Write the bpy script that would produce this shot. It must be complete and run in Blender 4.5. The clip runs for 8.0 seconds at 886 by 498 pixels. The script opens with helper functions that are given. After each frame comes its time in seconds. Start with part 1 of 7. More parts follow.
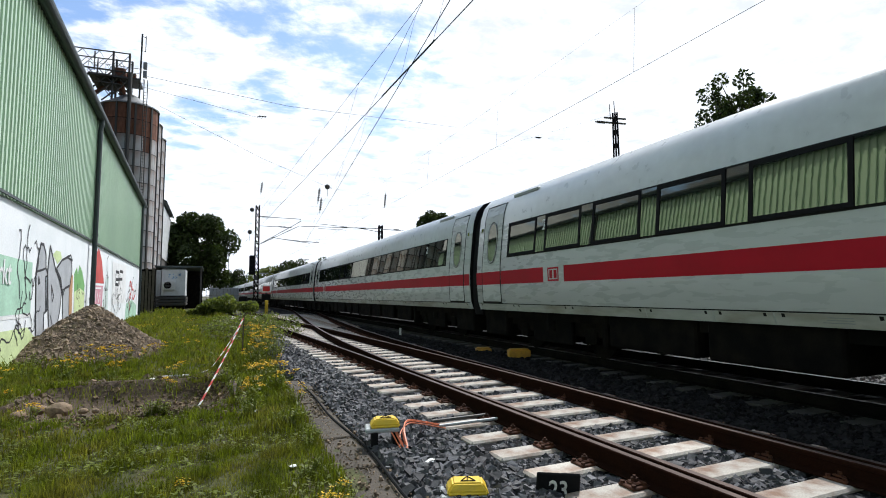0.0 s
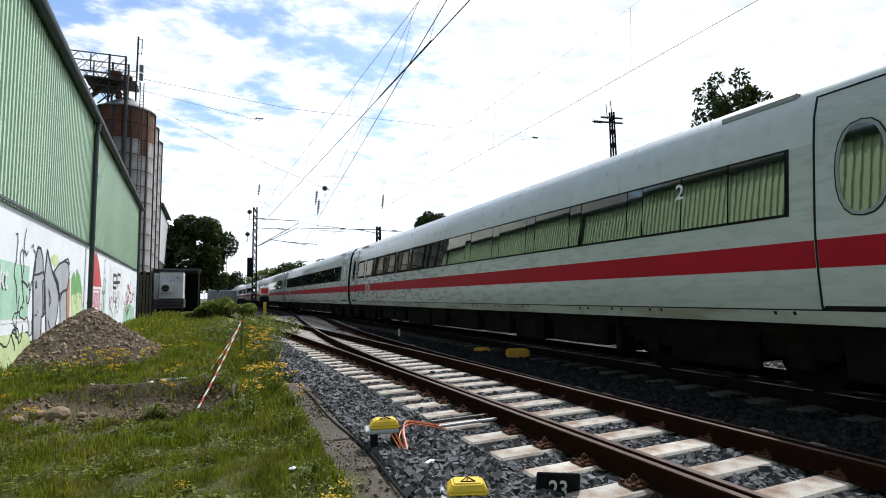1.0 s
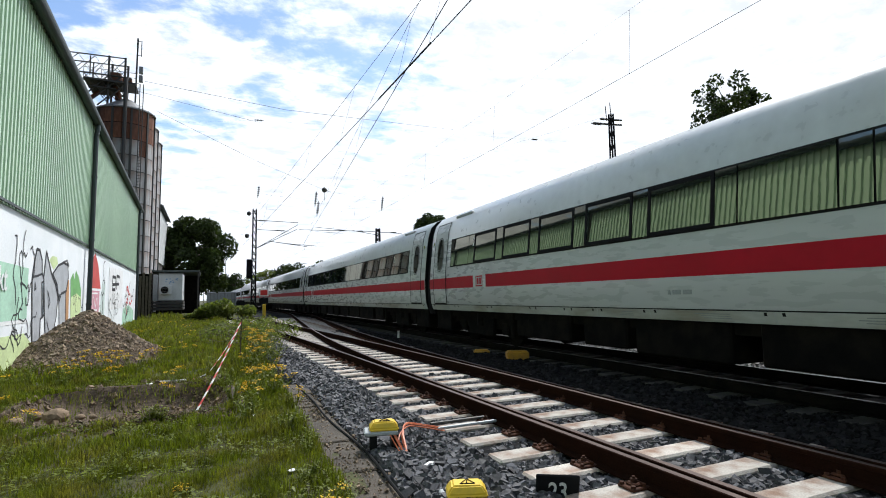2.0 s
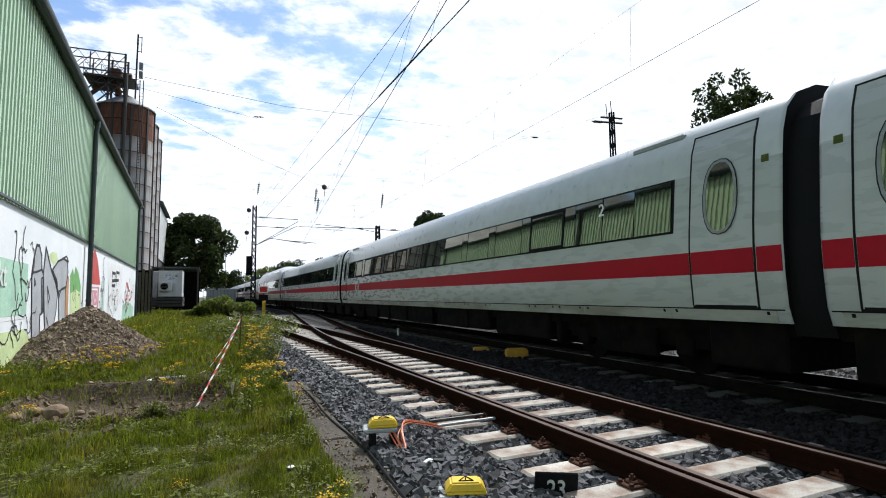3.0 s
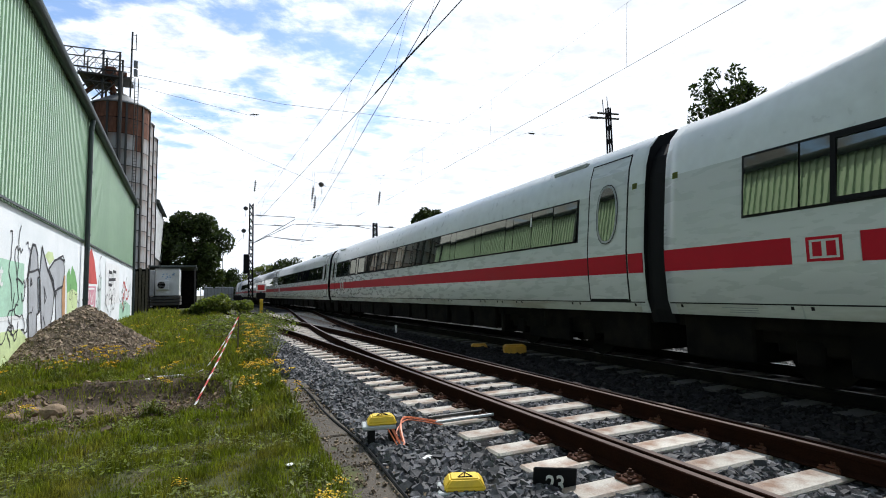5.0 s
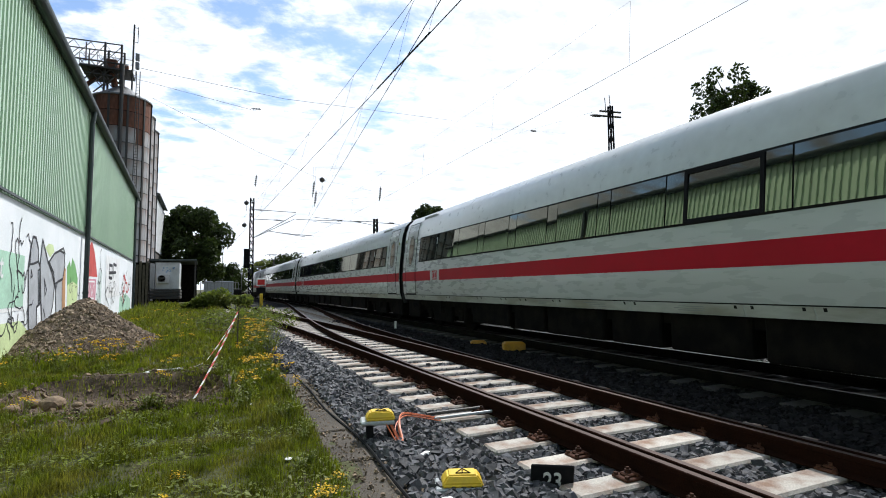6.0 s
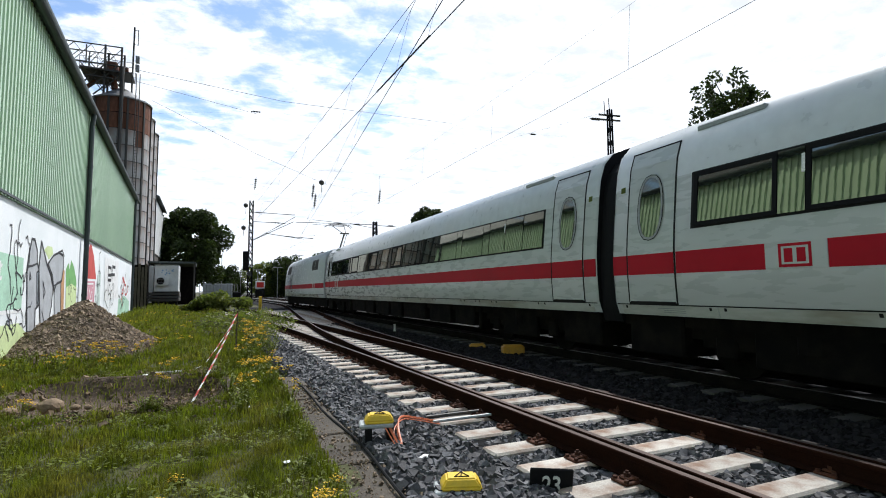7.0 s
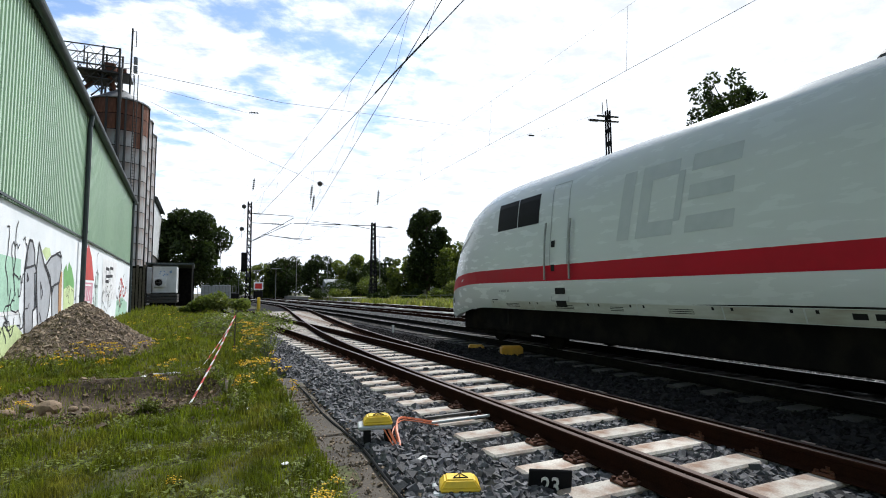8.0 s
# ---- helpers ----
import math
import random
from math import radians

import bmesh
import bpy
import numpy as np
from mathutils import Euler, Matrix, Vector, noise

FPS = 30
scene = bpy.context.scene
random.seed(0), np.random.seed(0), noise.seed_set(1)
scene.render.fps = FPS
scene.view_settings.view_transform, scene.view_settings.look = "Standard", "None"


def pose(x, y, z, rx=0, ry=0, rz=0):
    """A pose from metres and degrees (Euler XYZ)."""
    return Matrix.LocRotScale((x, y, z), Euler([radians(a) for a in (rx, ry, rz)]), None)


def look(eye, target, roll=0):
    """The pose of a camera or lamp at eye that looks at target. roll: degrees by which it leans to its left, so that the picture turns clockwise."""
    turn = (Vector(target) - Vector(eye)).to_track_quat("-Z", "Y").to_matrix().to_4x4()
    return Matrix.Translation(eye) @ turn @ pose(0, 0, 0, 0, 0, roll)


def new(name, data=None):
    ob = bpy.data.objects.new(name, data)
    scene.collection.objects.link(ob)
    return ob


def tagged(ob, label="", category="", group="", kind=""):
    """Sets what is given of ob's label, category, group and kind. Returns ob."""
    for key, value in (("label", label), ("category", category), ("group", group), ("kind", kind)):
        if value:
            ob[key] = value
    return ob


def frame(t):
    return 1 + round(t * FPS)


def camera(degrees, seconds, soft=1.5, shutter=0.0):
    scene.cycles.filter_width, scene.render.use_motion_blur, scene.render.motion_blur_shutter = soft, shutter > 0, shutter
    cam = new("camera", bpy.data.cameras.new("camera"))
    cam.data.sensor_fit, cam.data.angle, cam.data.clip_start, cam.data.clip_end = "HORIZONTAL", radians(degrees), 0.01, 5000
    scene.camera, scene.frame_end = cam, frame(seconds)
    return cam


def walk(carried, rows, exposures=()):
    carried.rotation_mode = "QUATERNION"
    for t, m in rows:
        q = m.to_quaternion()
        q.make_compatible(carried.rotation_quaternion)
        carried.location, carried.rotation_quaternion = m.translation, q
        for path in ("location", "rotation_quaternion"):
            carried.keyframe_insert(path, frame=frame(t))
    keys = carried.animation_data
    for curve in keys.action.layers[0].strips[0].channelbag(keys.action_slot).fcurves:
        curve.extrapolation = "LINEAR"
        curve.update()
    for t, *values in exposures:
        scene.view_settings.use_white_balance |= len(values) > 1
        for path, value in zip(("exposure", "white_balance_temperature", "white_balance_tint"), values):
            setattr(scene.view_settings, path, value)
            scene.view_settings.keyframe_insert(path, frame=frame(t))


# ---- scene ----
cam = camera(80.7, 8.0, soft=1.0)
EYE = 1.32
# seconds, heading to the right of the track axis, tilt up, lean
TURNS = [
    (0, 24.156, 4.954, -0.449), (0.5, 24.303, 4.994, -0.732), (1, 24.367, 5.026, -0.914), (1.5, 24.419, 5.301, -1.011),
    (3, 24.448, 4.950, -0.666), (3.5, 24.492, 4.909, -0.879), (4, 24.715, 4.664, -1.022), (4.5, 24.720, 4.759, -1.154),
    (6, 24.683, 4.228, -0.454), (6.5, 24.636, 4.437, -0.132), (7, 24.762, 4.547, -0.345), (7.5, 24.815, 4.545, -0.315),
    (8, 24.927, 4.664, -0.398),
]
walk(cam, [(t, pose(0, 0, EYE, 90 + p, 0, -y) @ pose(0, 0, 0, 0, 0, r)) for t, y, p, r in TURNS], [(0, 0, 6180, 10), (8, 0, 6180, 10)])

# ---- light ----
SUN_AZ, SUN_EL = 48.0, 52.0   # azimuth to the right of the track axis
world = bpy.data.worlds.new("world")
scene.world = world
world.use_nodes = True


def build_world():
    nt = world.node_tree
    n, l = nt.nodes, nt.links
    n.clear()
    out, bg = n.new("ShaderNodeOutputWorld"), n.new("ShaderNodeBackground")
    sky = n.new("ShaderNodeTexSky")
    sky.sky_type, sky.sun_disc = "NISHITA", False
    sky.sun_elevation, sky.sun_rotation = radians(SUN_EL), radians(SUN_AZ)
    sky.air_density, sky.dust_density, sky.ozone_density = 1.0, 0.6, 1.6
    co = n.new("ShaderNodeTexCoord")
    sep = n.new("ShaderNodeSeparateXYZ")
    l.new(co.outputs["Generated"], sep.inputs[0])
    zz = n.new("ShaderNodeMath"); zz.operation = "MAXIMUM"; zz.inputs[1].default_value = 0.02
    l.new(sep.outputs[2], zz.inputs[0])
    za = n.new("ShaderNodeMath"); za.operation = "ADD"; za.inputs[1].default_value = 0.10
    l.new(zz.outputs[0], za.inputs[0])
    dx, dy = n.new("ShaderNodeMath"), n.new("ShaderNodeMath")
    for m, k in ((dx, 0), (dy, 1)):
        m.operation = "DIVIDE"
        l.new(sep.outputs[k], m.inputs[0]); l.new(za.outputs[0], m.inputs[1])
    cmb = n.new("ShaderNodeCombineXYZ")
    l.new(dx.outputs[0], cmb.inputs[0]); l.new(dy.outputs[0], cmb.inputs[1])
    big, small = n.new("ShaderNodeTexNoise"), n.new("ShaderNodeTexNoise")
    mp = n.new("ShaderNodeMapping"); mp.inputs["Rotation"].default_value = (0, 0, radians(25)); mp.inputs["Scale"].default_value = (1.0, 1.2, 1)
    mp.inputs["Location"].default_value = SKY_SHIFT
    l.new(cmb.outputs[0], mp.inputs[0])
    for t, s, de, ro in ((big, 2.3, 8, 0.58), (small, 6.0, 8, 0.62)):
        l.new(mp.outputs[0], t.inputs["Vector"])
        t.inputs["Scale"].default_value, t.inputs["Detail"].default_value, t.inputs["Roughness"].default_value = s, de, ro
        t.inputs["Distortion"].default_value = 0.15
    mx = n.new("ShaderNodeMath"); mx.operation = "MULTIPLY_ADD"; mx.inputs[1].default_value = 0.7
    l.new(small.outputs["Fac"], mx.inputs[0]); l.new(big.outputs["Fac"], mx.inputs[2])
    # thinner cloud high up, a closed bright veil near the horizon and towards the sun
    sund = Vector((math.sin(radians(SUN_AZ + 10)) * math.cos(radians(14)), math.cos(radians(SUN_AZ + 10)) * math.cos(radians(14)), math.sin(radians(14))))
    dot = n.new("ShaderNodeVectorMath"); dot.operation = "DOT_PRODUCT"; dot.inputs[1].default_value = sund
    l.new(co.outputs["Generated"], dot.inputs[0])
    r1 = n.new("ShaderNodeMapRange"); r1.inputs[1].default_value, r1.inputs[2].default_value = 0.80, 0.97
    r1.inputs[3].default_value, r1.inputs[4].default_value = 0.0, 0.34
    l.new(dot.outputs["Value"], r1.inputs[0])
    r2 = n.new("ShaderNodeMapRange"); r2.inputs[1].default_value, r2.inputs[2].default_value = 0.42, 0.05
    r2.inputs[3].default_value, r2.inputs[4].default_value = 0.0, 0.34
    l.new(sep.outputs[2], r2.inputs[0])
    a1, a2 = n.new("ShaderNodeMath"), n.new("ShaderNodeMath")
    a1.operation = a2.operation = "ADD"
    l.new(mx.outputs[0], a1.inputs[0]); l.new(r1.outputs[0], a1.inputs[1])
    l.new(a1.outputs[0], a2.inputs[0]); l.new(r2.outputs[0], a2.inputs[1])
    cov = n.new("ShaderNodeMapRange"); cov.interpolation_type = "SMOOTHSTEP"
    cov.inputs[1].default_value, cov.inputs[2].default_value = COVER
    l.new(a2.outputs[0], cov.inputs[0])
    glow = n.new("ShaderNodeMapRange"); glow.interpolation_type = "SMOOTHSTEP"; glow.inputs[1].default_value, glow.inputs[2].default_value = -0.15, 0.50
    glow.inputs[3].default_value, glow.inputs[4].default_value = CLOUD
    l.new(dot.outputs["Value"], glow.inputs[0])
    vm = n.new("ShaderNodeVectorMath"); vm.operation = "SCALE"; vm.inputs[0].default_value = (0.95, 0.985, 1.03)
    thick = n.new("ShaderNodeMapRange"); thick.inputs[1].default_value, thick.inputs[2].default_value = 0.36, 0.62
    thick.inputs[3].default_value, thick.inputs[4].default_value = 0.93, 1.3
    l.new(small.outputs["Fac"], thick.inputs[0])
    lum = n.new("ShaderNodeMath"); lum.operation = "MULTIPLY"
    l.new(glow.outputs[0], lum.inputs[0]); l.new(thick.outputs[0], lum.inputs[1])
    l.new(lum.outputs[0], vm.inputs["Scale"])
    sv = n.new("ShaderNodeVectorMath"); sv.operation = "SCALE"; sv.inputs["Scale"].default_value = SKY_GAIN
    l.new(sky.outputs[0], sv.inputs[0])
    mix = n.new("ShaderNodeMix"); mix.data_type = "RGBA"
    l.new(cov.outputs[0], mix.inputs[0]); l.new(sv.outputs[0], mix.inputs[6]); l.new(vm.outputs[0], mix.inputs[7])
    l.new(mix.outputs[2], bg.inputs[0])
    bg.inputs[1].default_value = 0.07
    l.new(bg.outputs[0], out.inputs[0])


SKY_SHIFT, COVER, CLOUD, SKY_GAIN = (5.1, 0.3, 0), (0.72, 0.97), (2.2, 15.0), 2.7
build_world()
sun = new("sun", bpy.data.lights.new("sun", "SUN"))
sun.data.energy, sun.data.angle, sun.data.color = 4.6, radians(0.6), (1.0, 0.96, 0.90)
sun.matrix_world = look((0, 0, 60), Vector((0, 0, 60)) - Vector((math.sin(radians(SUN_AZ)) * math.cos(radians(SUN_EL)), math.cos(radians(SUN_AZ)) * math.cos(radians(SUN_EL)), math.sin(radians(SUN_EL)))))


# ---- materials ----
def mat(name, color, rough=0.7, metal=0.0, spots=None, scale=4.0, amount=0.5, grain=60.0, grain_amt=0.15, bump=0.2, bump_scale=40.0, island=0.0, obj=0.0, spec=0.5, stretch=(1, 1, 1), lo=0.42, hi=0.62, coat=0.0):
    """Base colour with stains of a second colour, fine grain, relief and roughness variation."""
    m = bpy.data.materials.new(name)
    m.use_nodes = True
    nt = m.node_tree
    n, l = nt.nodes, nt.links
    b = n["Principled BSDF"]
    co = n.new("ShaderNodeTexCoord")
    mp = n.new("ShaderNodeMapping"); mp.inputs["Scale"].default_value = stretch
    l.new(co.outputs["Object"], mp.inputs[0])
    col = None
    base = n.new("ShaderNodeRGB"); base.outputs[0].default_value = (*color, 1)
    col = base.outputs[0]
    if spots:
        t = n.new("ShaderNodeTexNoise"); t.inputs["Scale"].default_value, t.inputs["Detail"].default_value = scale, 8
        l.new(mp.outputs[0], t.inputs["Vector"])
        r = n.new("ShaderNodeMapRange"); r.inputs[1].default_value, r.inputs[2].default_value = lo, hi
        r.inputs[4].default_value = amount
        l.new(t.outputs["Fac"], r.inputs[0])
        x = n.new("ShaderNodeMix"); x.data_type = "RGBA"; x.inputs[7].default_value = (*spots, 1)
        l.new(r.outputs[0], x.inputs[0]); l.new(col, x.inputs[6]); col = x.outputs[2]
    g = n.new("ShaderNodeTexNoise"); g.inputs["Scale"].default_value, g.inputs["Detail"].default_value = grain, 4
    l.new(mp.outputs[0], g.inputs["Vector"])
    val = n.new("ShaderNodeMapRange"); val.inputs[1].default_value, val.inputs[2].default_value = 0.3, 0.7
    val.inputs[3].default_value, val.inputs[4].default_value = 1 - grain_amt, 1 + grain_amt
    l.new(g.outputs["Fac"], val.inputs[0])
    fac = val.outputs[0]
    for src, amt in (("Random Per Island", island), ("Random", obj)):
        if amt:
            gi = n.new("ShaderNodeNewGeometry" if src != "Random" else "ShaderNodeObjectInfo")
            rr = n.new("ShaderNodeMapRange"); rr.inputs[3].default_value, rr.inputs[4].default_value = 1 - amt, 1 + amt
            l.new(gi.outputs[src], rr.inputs[0])
            mm = n.new("ShaderNodeMath"); mm.operation = "MULTIPLY"
            l.new(fac, mm.inputs[0]); l.new(rr.outputs[0], mm.inputs[1]); fac = mm.outputs[0]
    sc = n.new("ShaderNodeVectorMath"); sc.operation = "SCALE"
    l.new(col, sc.inputs[0]); l.new(fac, sc.inputs["Scale"])
    l.new(sc.outputs[0], b.inputs["Base Color"])
    rg = n.new("ShaderNodeMapRange"); rg.inputs[3].default_value, rg.inputs[4].default_value = max(0.02, rough - 0.08), min(1, rough + 0.08)
    l.new(g.outputs["Fac"], rg.inputs[0]); l.new(rg.outputs[0], b.inputs["Roughness"])
    b.inputs["Metallic"].default_value = metal
    b.inputs["Specular IOR Level"].default_value = spec
    b.inputs["Coat Weight"].default_value = coat
    if bump:
        bt = n.new("ShaderNodeTexNoise"); bt.inputs["Scale"].default_value, bt.inputs["Detail"].default_value = bump_scale, 5
        l.new(mp.outputs[0], bt.inputs["Vector"])
        bp = n.new("ShaderNodeBump"); bp.inputs["Strength"].default_value, bp.inputs["Distance"].default_value = bump, 0.02
        l.new(bt.outputs["Fac"], bp.inputs["Height"]); l.new(bp.outputs[0], b.inputs["Normal"])
    return m


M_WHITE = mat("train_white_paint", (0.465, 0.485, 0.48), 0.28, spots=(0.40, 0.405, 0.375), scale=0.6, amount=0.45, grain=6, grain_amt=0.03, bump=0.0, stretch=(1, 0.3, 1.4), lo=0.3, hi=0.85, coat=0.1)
M_POWER = mat("power_car_white_paint", (0.56, 0.585, 0.59), 0.26, spots=(0.52, 0.535, 0.52), scale=0.5, amount=0.4, grain=6, grain_amt=0.02, bump=0.0, stretch=(1, 0.3, 1.4), lo=0.3, hi=0.85, coat=0.1)
M_FARGRASS = mat("sunlit_rough_grass", (0.13, 0.155, 0.035), 0.6, bump=0, island=0.5, spots=(0.20, 0.17, 0.06), scale=0.3, amount=0.6)
M_SKIRT = mat("train_skirt_paint", (0.48, 0.49, 0.46), 0.4, spots=(0.24, 0.21, 0.15), scale=1.6, amount=0.7, grain=10, grain_amt=0.08, bump=0.03, stretch=(1, 0.5, 2))
# Coach white made lighter, to stand in for light from the overhead sky.
M_ROOF = mat("skylit_roof_paint", (0.58, 0.605, 0.61), 0.30, spots=(0.55, 0.56, 0.55), scale=0.8, amount=0.5, grain=5, grain_amt=0.05, bump=0.02, bump_scale=4, coat=0.2)
M_RED = mat("train_red_stripe", (0.40, 0.005, 0.018), 0.5, spots=(0.32, 0.006, 0.015), scale=1.0, amount=0.5, grain=8, grain_amt=0.05, bump=0.0, spec=0.15)
M_BLACK = mat("black_rubber", (0.008, 0.008, 0.009), 0.8, grain=30, bump=0.1, spec=0.15)
M_LINE = mat("dark_seal", (0.010, 0.010, 0.010), 0.7, bump=0, spec=0.2)
# Near-black base has shade worked into it; only the spots are dirt.
M_UNDER = mat("underframe_dirt_and_shade", (0.005, 0.0048, 0.0046), 0.9, spec=0.06, spots=(0.016, 0.013, 0.010), scale=3, amount=0.6, bump=0.3)
M_GREYTXT = mat("grey_lettering", (0.27, 0.29, 0.29), 0.4, bump=0)
M_EMBLEM = mat("faded_grey_emblem", (0.40, 0.43, 0.435), 0.35, spots=(0.44, 0.465, 0.465), scale=1.5, amount=0.6, grain=6, grain_amt=0.03, bump=0)
M_GRAFW = mat("white_marking", (0.75, 0.75, 0.72), 0.5, bump=0)
M_STEEL = mat("galvanised_steel", (0.30, 0.31, 0.31), 0.5, 0.6, spots=(0.20, 0.19, 0.18), scale=5, amount=0.5, bump=0.1)
M_DARKSTEEL = mat("dark_painted_steel", (0.045, 0.05, 0.05), 0.6, 0.2, spots=(0.09, 0.06, 0.04), scale=6, amount=0.5, bump=0.1)
M_WIRE = mat("copper_wire_dark", (0.02, 0.02, 0.02), 0.6, 0.3, bump=0)
M_RUST = mat("rusty_rail_steel", (0.019, 0.0078, 0.0048), 0.95, 0.0, spec=0.02, spots=(0.014, 0.007, 0.005), scale=5, amount=0.7, grain=90, grain_amt=0.25, bump=0.25, bump_scale=90)
M_PLATE = mat("rusty_base_plate", (0.085, 0.032, 0.016), 0.85, 0.0, spec=0.2, spots=(0.03, 0.014, 0.009), scale=14, amount=0.7, grain=90, grain_amt=0.3, bump=0.3, bump_scale=90, obj=0.25)
M_RAILTOP = mat("rail_running_band", (0.10, 0.07, 0.06), 0.42, 0.6, spots=(0.035, 0.018, 0.013), scale=3, amount=0.8, grain=80, bump=0.05, stretch=(1, 0.15, 1))
M_RAILSHINE = mat("polished_rail_head", (0.26, 0.25, 0.24), 0.38, 0.9, grain=60, bump=0.03)
M_SLEEPER = mat("concrete_sleeper", (0.50, 0.465, 0.41), 0.85, spots=(0.20, 0.095, 0.045), scale=4.2, amount=0.85, grain=70, grain_amt=0.2, bump=0.25, bump_scale=80, obj=0.14, lo=0.45, hi=0.70)
M_SLEEPERDK = mat("old_dark_sleeper", (0.075, 0.068, 0.062), 0.9, spots=(0.04, 0.035, 0.03), scale=3, amount=0.6, bump=0.3, island=0.2)
M_STONE = mat("ballast_stone", (0.074, 0.075, 0.083), 0.7, spots=(0.026, 0.025, 0.027), scale=14, amount=0.7, grain=120, grain_amt=0.25, bump=0.2, bump_scale=120, island=0.7)
# Darkened copy of the ballast stone; the train's shade is in its colour.
M_STONEDK = mat("train_shade_stone", (0.015, 0.0145, 0.0155), 0.85, spots=(0.018, 0.016, 0.015), scale=9, amount=0.6, grain=120, grain_amt=0.25, bump=0.2, bump_scale=120, island=0.7, spec=0.08)
# Base is blackened for shade between the stones and below the train.
M_BALLAST = mat("shade_dark_ballast", (0.010, 0.010, 0.011), 0.95, spec=0.1, spots=(0.034, 0.034, 0.036), scale=16, amount=0.7, grain=28, grain_amt=0.5, bump=1.0, bump_scale=22, lo=0.5, hi=0.6)
# Paled so that the strip seen below the train looks sunlit.
M_BALLASTL = mat("sunlit_ballast_stone", (0.24, 0.235, 0.22), 0.9, spots=(0.10, 0.10, 0.10), scale=14, amount=0.7, grain=30, grain_amt=0.5, bump=1.0, bump_scale=20, lo=0.5, hi=0.6)
# Greyer copy; its colour includes the backlit shadows between stones.
M_BALLASTM = mat("shadowed_ballast_bed", (0.115, 0.11, 0.105), 0.95, spots=(0.05, 0.05, 0.05), scale=12, amount=0.7, grain=30, grain_amt=0.5, bump=1.0, bump_scale=20, lo=0.5, hi=0.6, spec=0.2)
M_EARTH = mat("meadow_soil", (0.048, 0.052, 0.012), 0.95, spots=(0.10, 0.075, 0.036), scale=1.3, amount=0.6, grain=14, grain_amt=0.4, bump=0.8, bump_scale=18, lo=0.5, hi=0.68)
M_PIT = mat("dug_soil", (0.060, 0.041, 0.027), 0.95, spots=(0.12, 0.086, 0.057), scale=5, amount=0.6, grain=22, grain_amt=0.4, bump=1.0, bump_scale=20)
M_PITSTONE = mat("trench_stone", (0.155, 0.108, 0.066), 0.9, spots=(0.07, 0.05, 0.033), scale=5, amount=0.6, grain=40, grain_amt=0.25, bump=0.4, island=0.5)
M_RUBBLE = mat("rubble_stone", (0.22, 0.165, 0.11), 0.9, spots=(0.12, 0.09, 0.065), scale=4, amount=0.6, grain=40, grain_amt=0.25, bump=0.4, island=0.45)
M_GRASS = mat("grass_blade", (0.088, 0.108, 0.008), 0.6, spec=0.2, spots=(0.15, 0.13, 0.03), scale=1.6, amount=0.7, grain=3, grain_amt=0.35, bump=0, island=0.55, lo=0.45, hi=0.68)
M_WEED = mat("weed_leaf", (0.15, 0.18, 0.02), 0.55, bump=0, island=0.35, grain=20)
M_FLOWER = mat("yellow_blossom", (0.62, 0.44, 0.012), 0.6, bump=0, island=0.25)
M_LEAF = mat("tree_leaf", (0.030, 0.048, 0.012), 0.6, spec=0.2, bump=0, island=0.5, spots=(0.045, 0.062, 0.014), scale=0.5, amount=0.6)
M_LEAFL = mat("light_leaf", (0.10, 0.13, 0.022), 0.6, bump=0, island=0.5, spots=(0.145, 0.16, 0.03), scale=0.5, amount=0.6)
M_BARK = mat("bark", (0.10, 0.08, 0.06), 0.9, spots=(0.05, 0.04, 0.03), scale=6, amount=0.6, bump=0.6, bump_scale=25)
M_CLAD = mat("green_cladding", (0.40, 0.55, 0.38), 0.38, 0.0, spots=(0.34, 0.48, 0.33), scale=0.35, amount=0.6, grain=3, grain_amt=0.05, bump=0.02, stretch=(1, 1, 0.3))
M_GUTTER = mat("dark_gutter", (0.035, 0.05, 0.05), 0.45, 0.3, spots=(0.06, 0.07, 0.06), scale=3, amount=0.5, bump=0.05)
M_RENDER = mat("white_render_wall", (0.80, 0.83, 0.84), 0.85, spots=(0.68, 0.73, 0.73), scale=0.8, amount=0.6, grain=30, grain_amt=0.06, bump=0.15)
M_CONC = mat("weathered_concrete", (0.080, 0.066, 0.050), 0.9, spots=(0.036, 0.028, 0.02), scale=2.5, amount=0.7, grain=60, grain_amt=0.25, bump=0.4, bump_scale=60)
M_YELLOW = mat("yellow_plastic", (0.75, 0.50, 0.02), 0.42, spots=(0.60, 0.42, 0.05), scale=6, amount=0.5, grain=40, grain_amt=0.06, bump=0.04)
# Yellow plastic turned orange-brown, with the shade beside the train in its colour.
M_ORANGEY = mat("shaded_orange_plastic", (0.52, 0.27, 0.02), 0.5, spots=(0.35, 0.18, 0.03), scale=6, amount=0.6, bump=0.04)
M_GREY = mat("grey_enamel", (0.38, 0.41, 0.42), 0.5, spots=(0.28, 0.29, 0.28), scale=5, amount=0.5, bump=0.05)
M_ORANGE = mat("orange_cable", (0.62, 0.17, 0.07), 0.5, bump=0.03, grain=40)
M_TAPER = mat("red_plastic", (0.60, 0.03, 0.025), 0.5, bump=0.02)
M_TAPEW = mat("white_plastic", (0.80, 0.80, 0.78), 0.5, bump=0.02)
M_SILO = mat("silo_panel", (0.44, 0.44, 0.44), 0.6, 0.1, spots=(0.22, 0.15, 0.11), scale=0.8, amount=0.75, grain=3, grain_amt=0.12, bump=0.05, obj=0.14, stretch=(1, 1, 0.4))
M_SILORUST = mat("silo_rust", (0.17, 0.065, 0.035), 0.85, spots=(0.10, 0.05, 0.035), scale=0.8, amount=0.7, grain=5, grain_amt=0.25, bump=0.2, stretch=(1, 1, 0.4), obj=0.2)
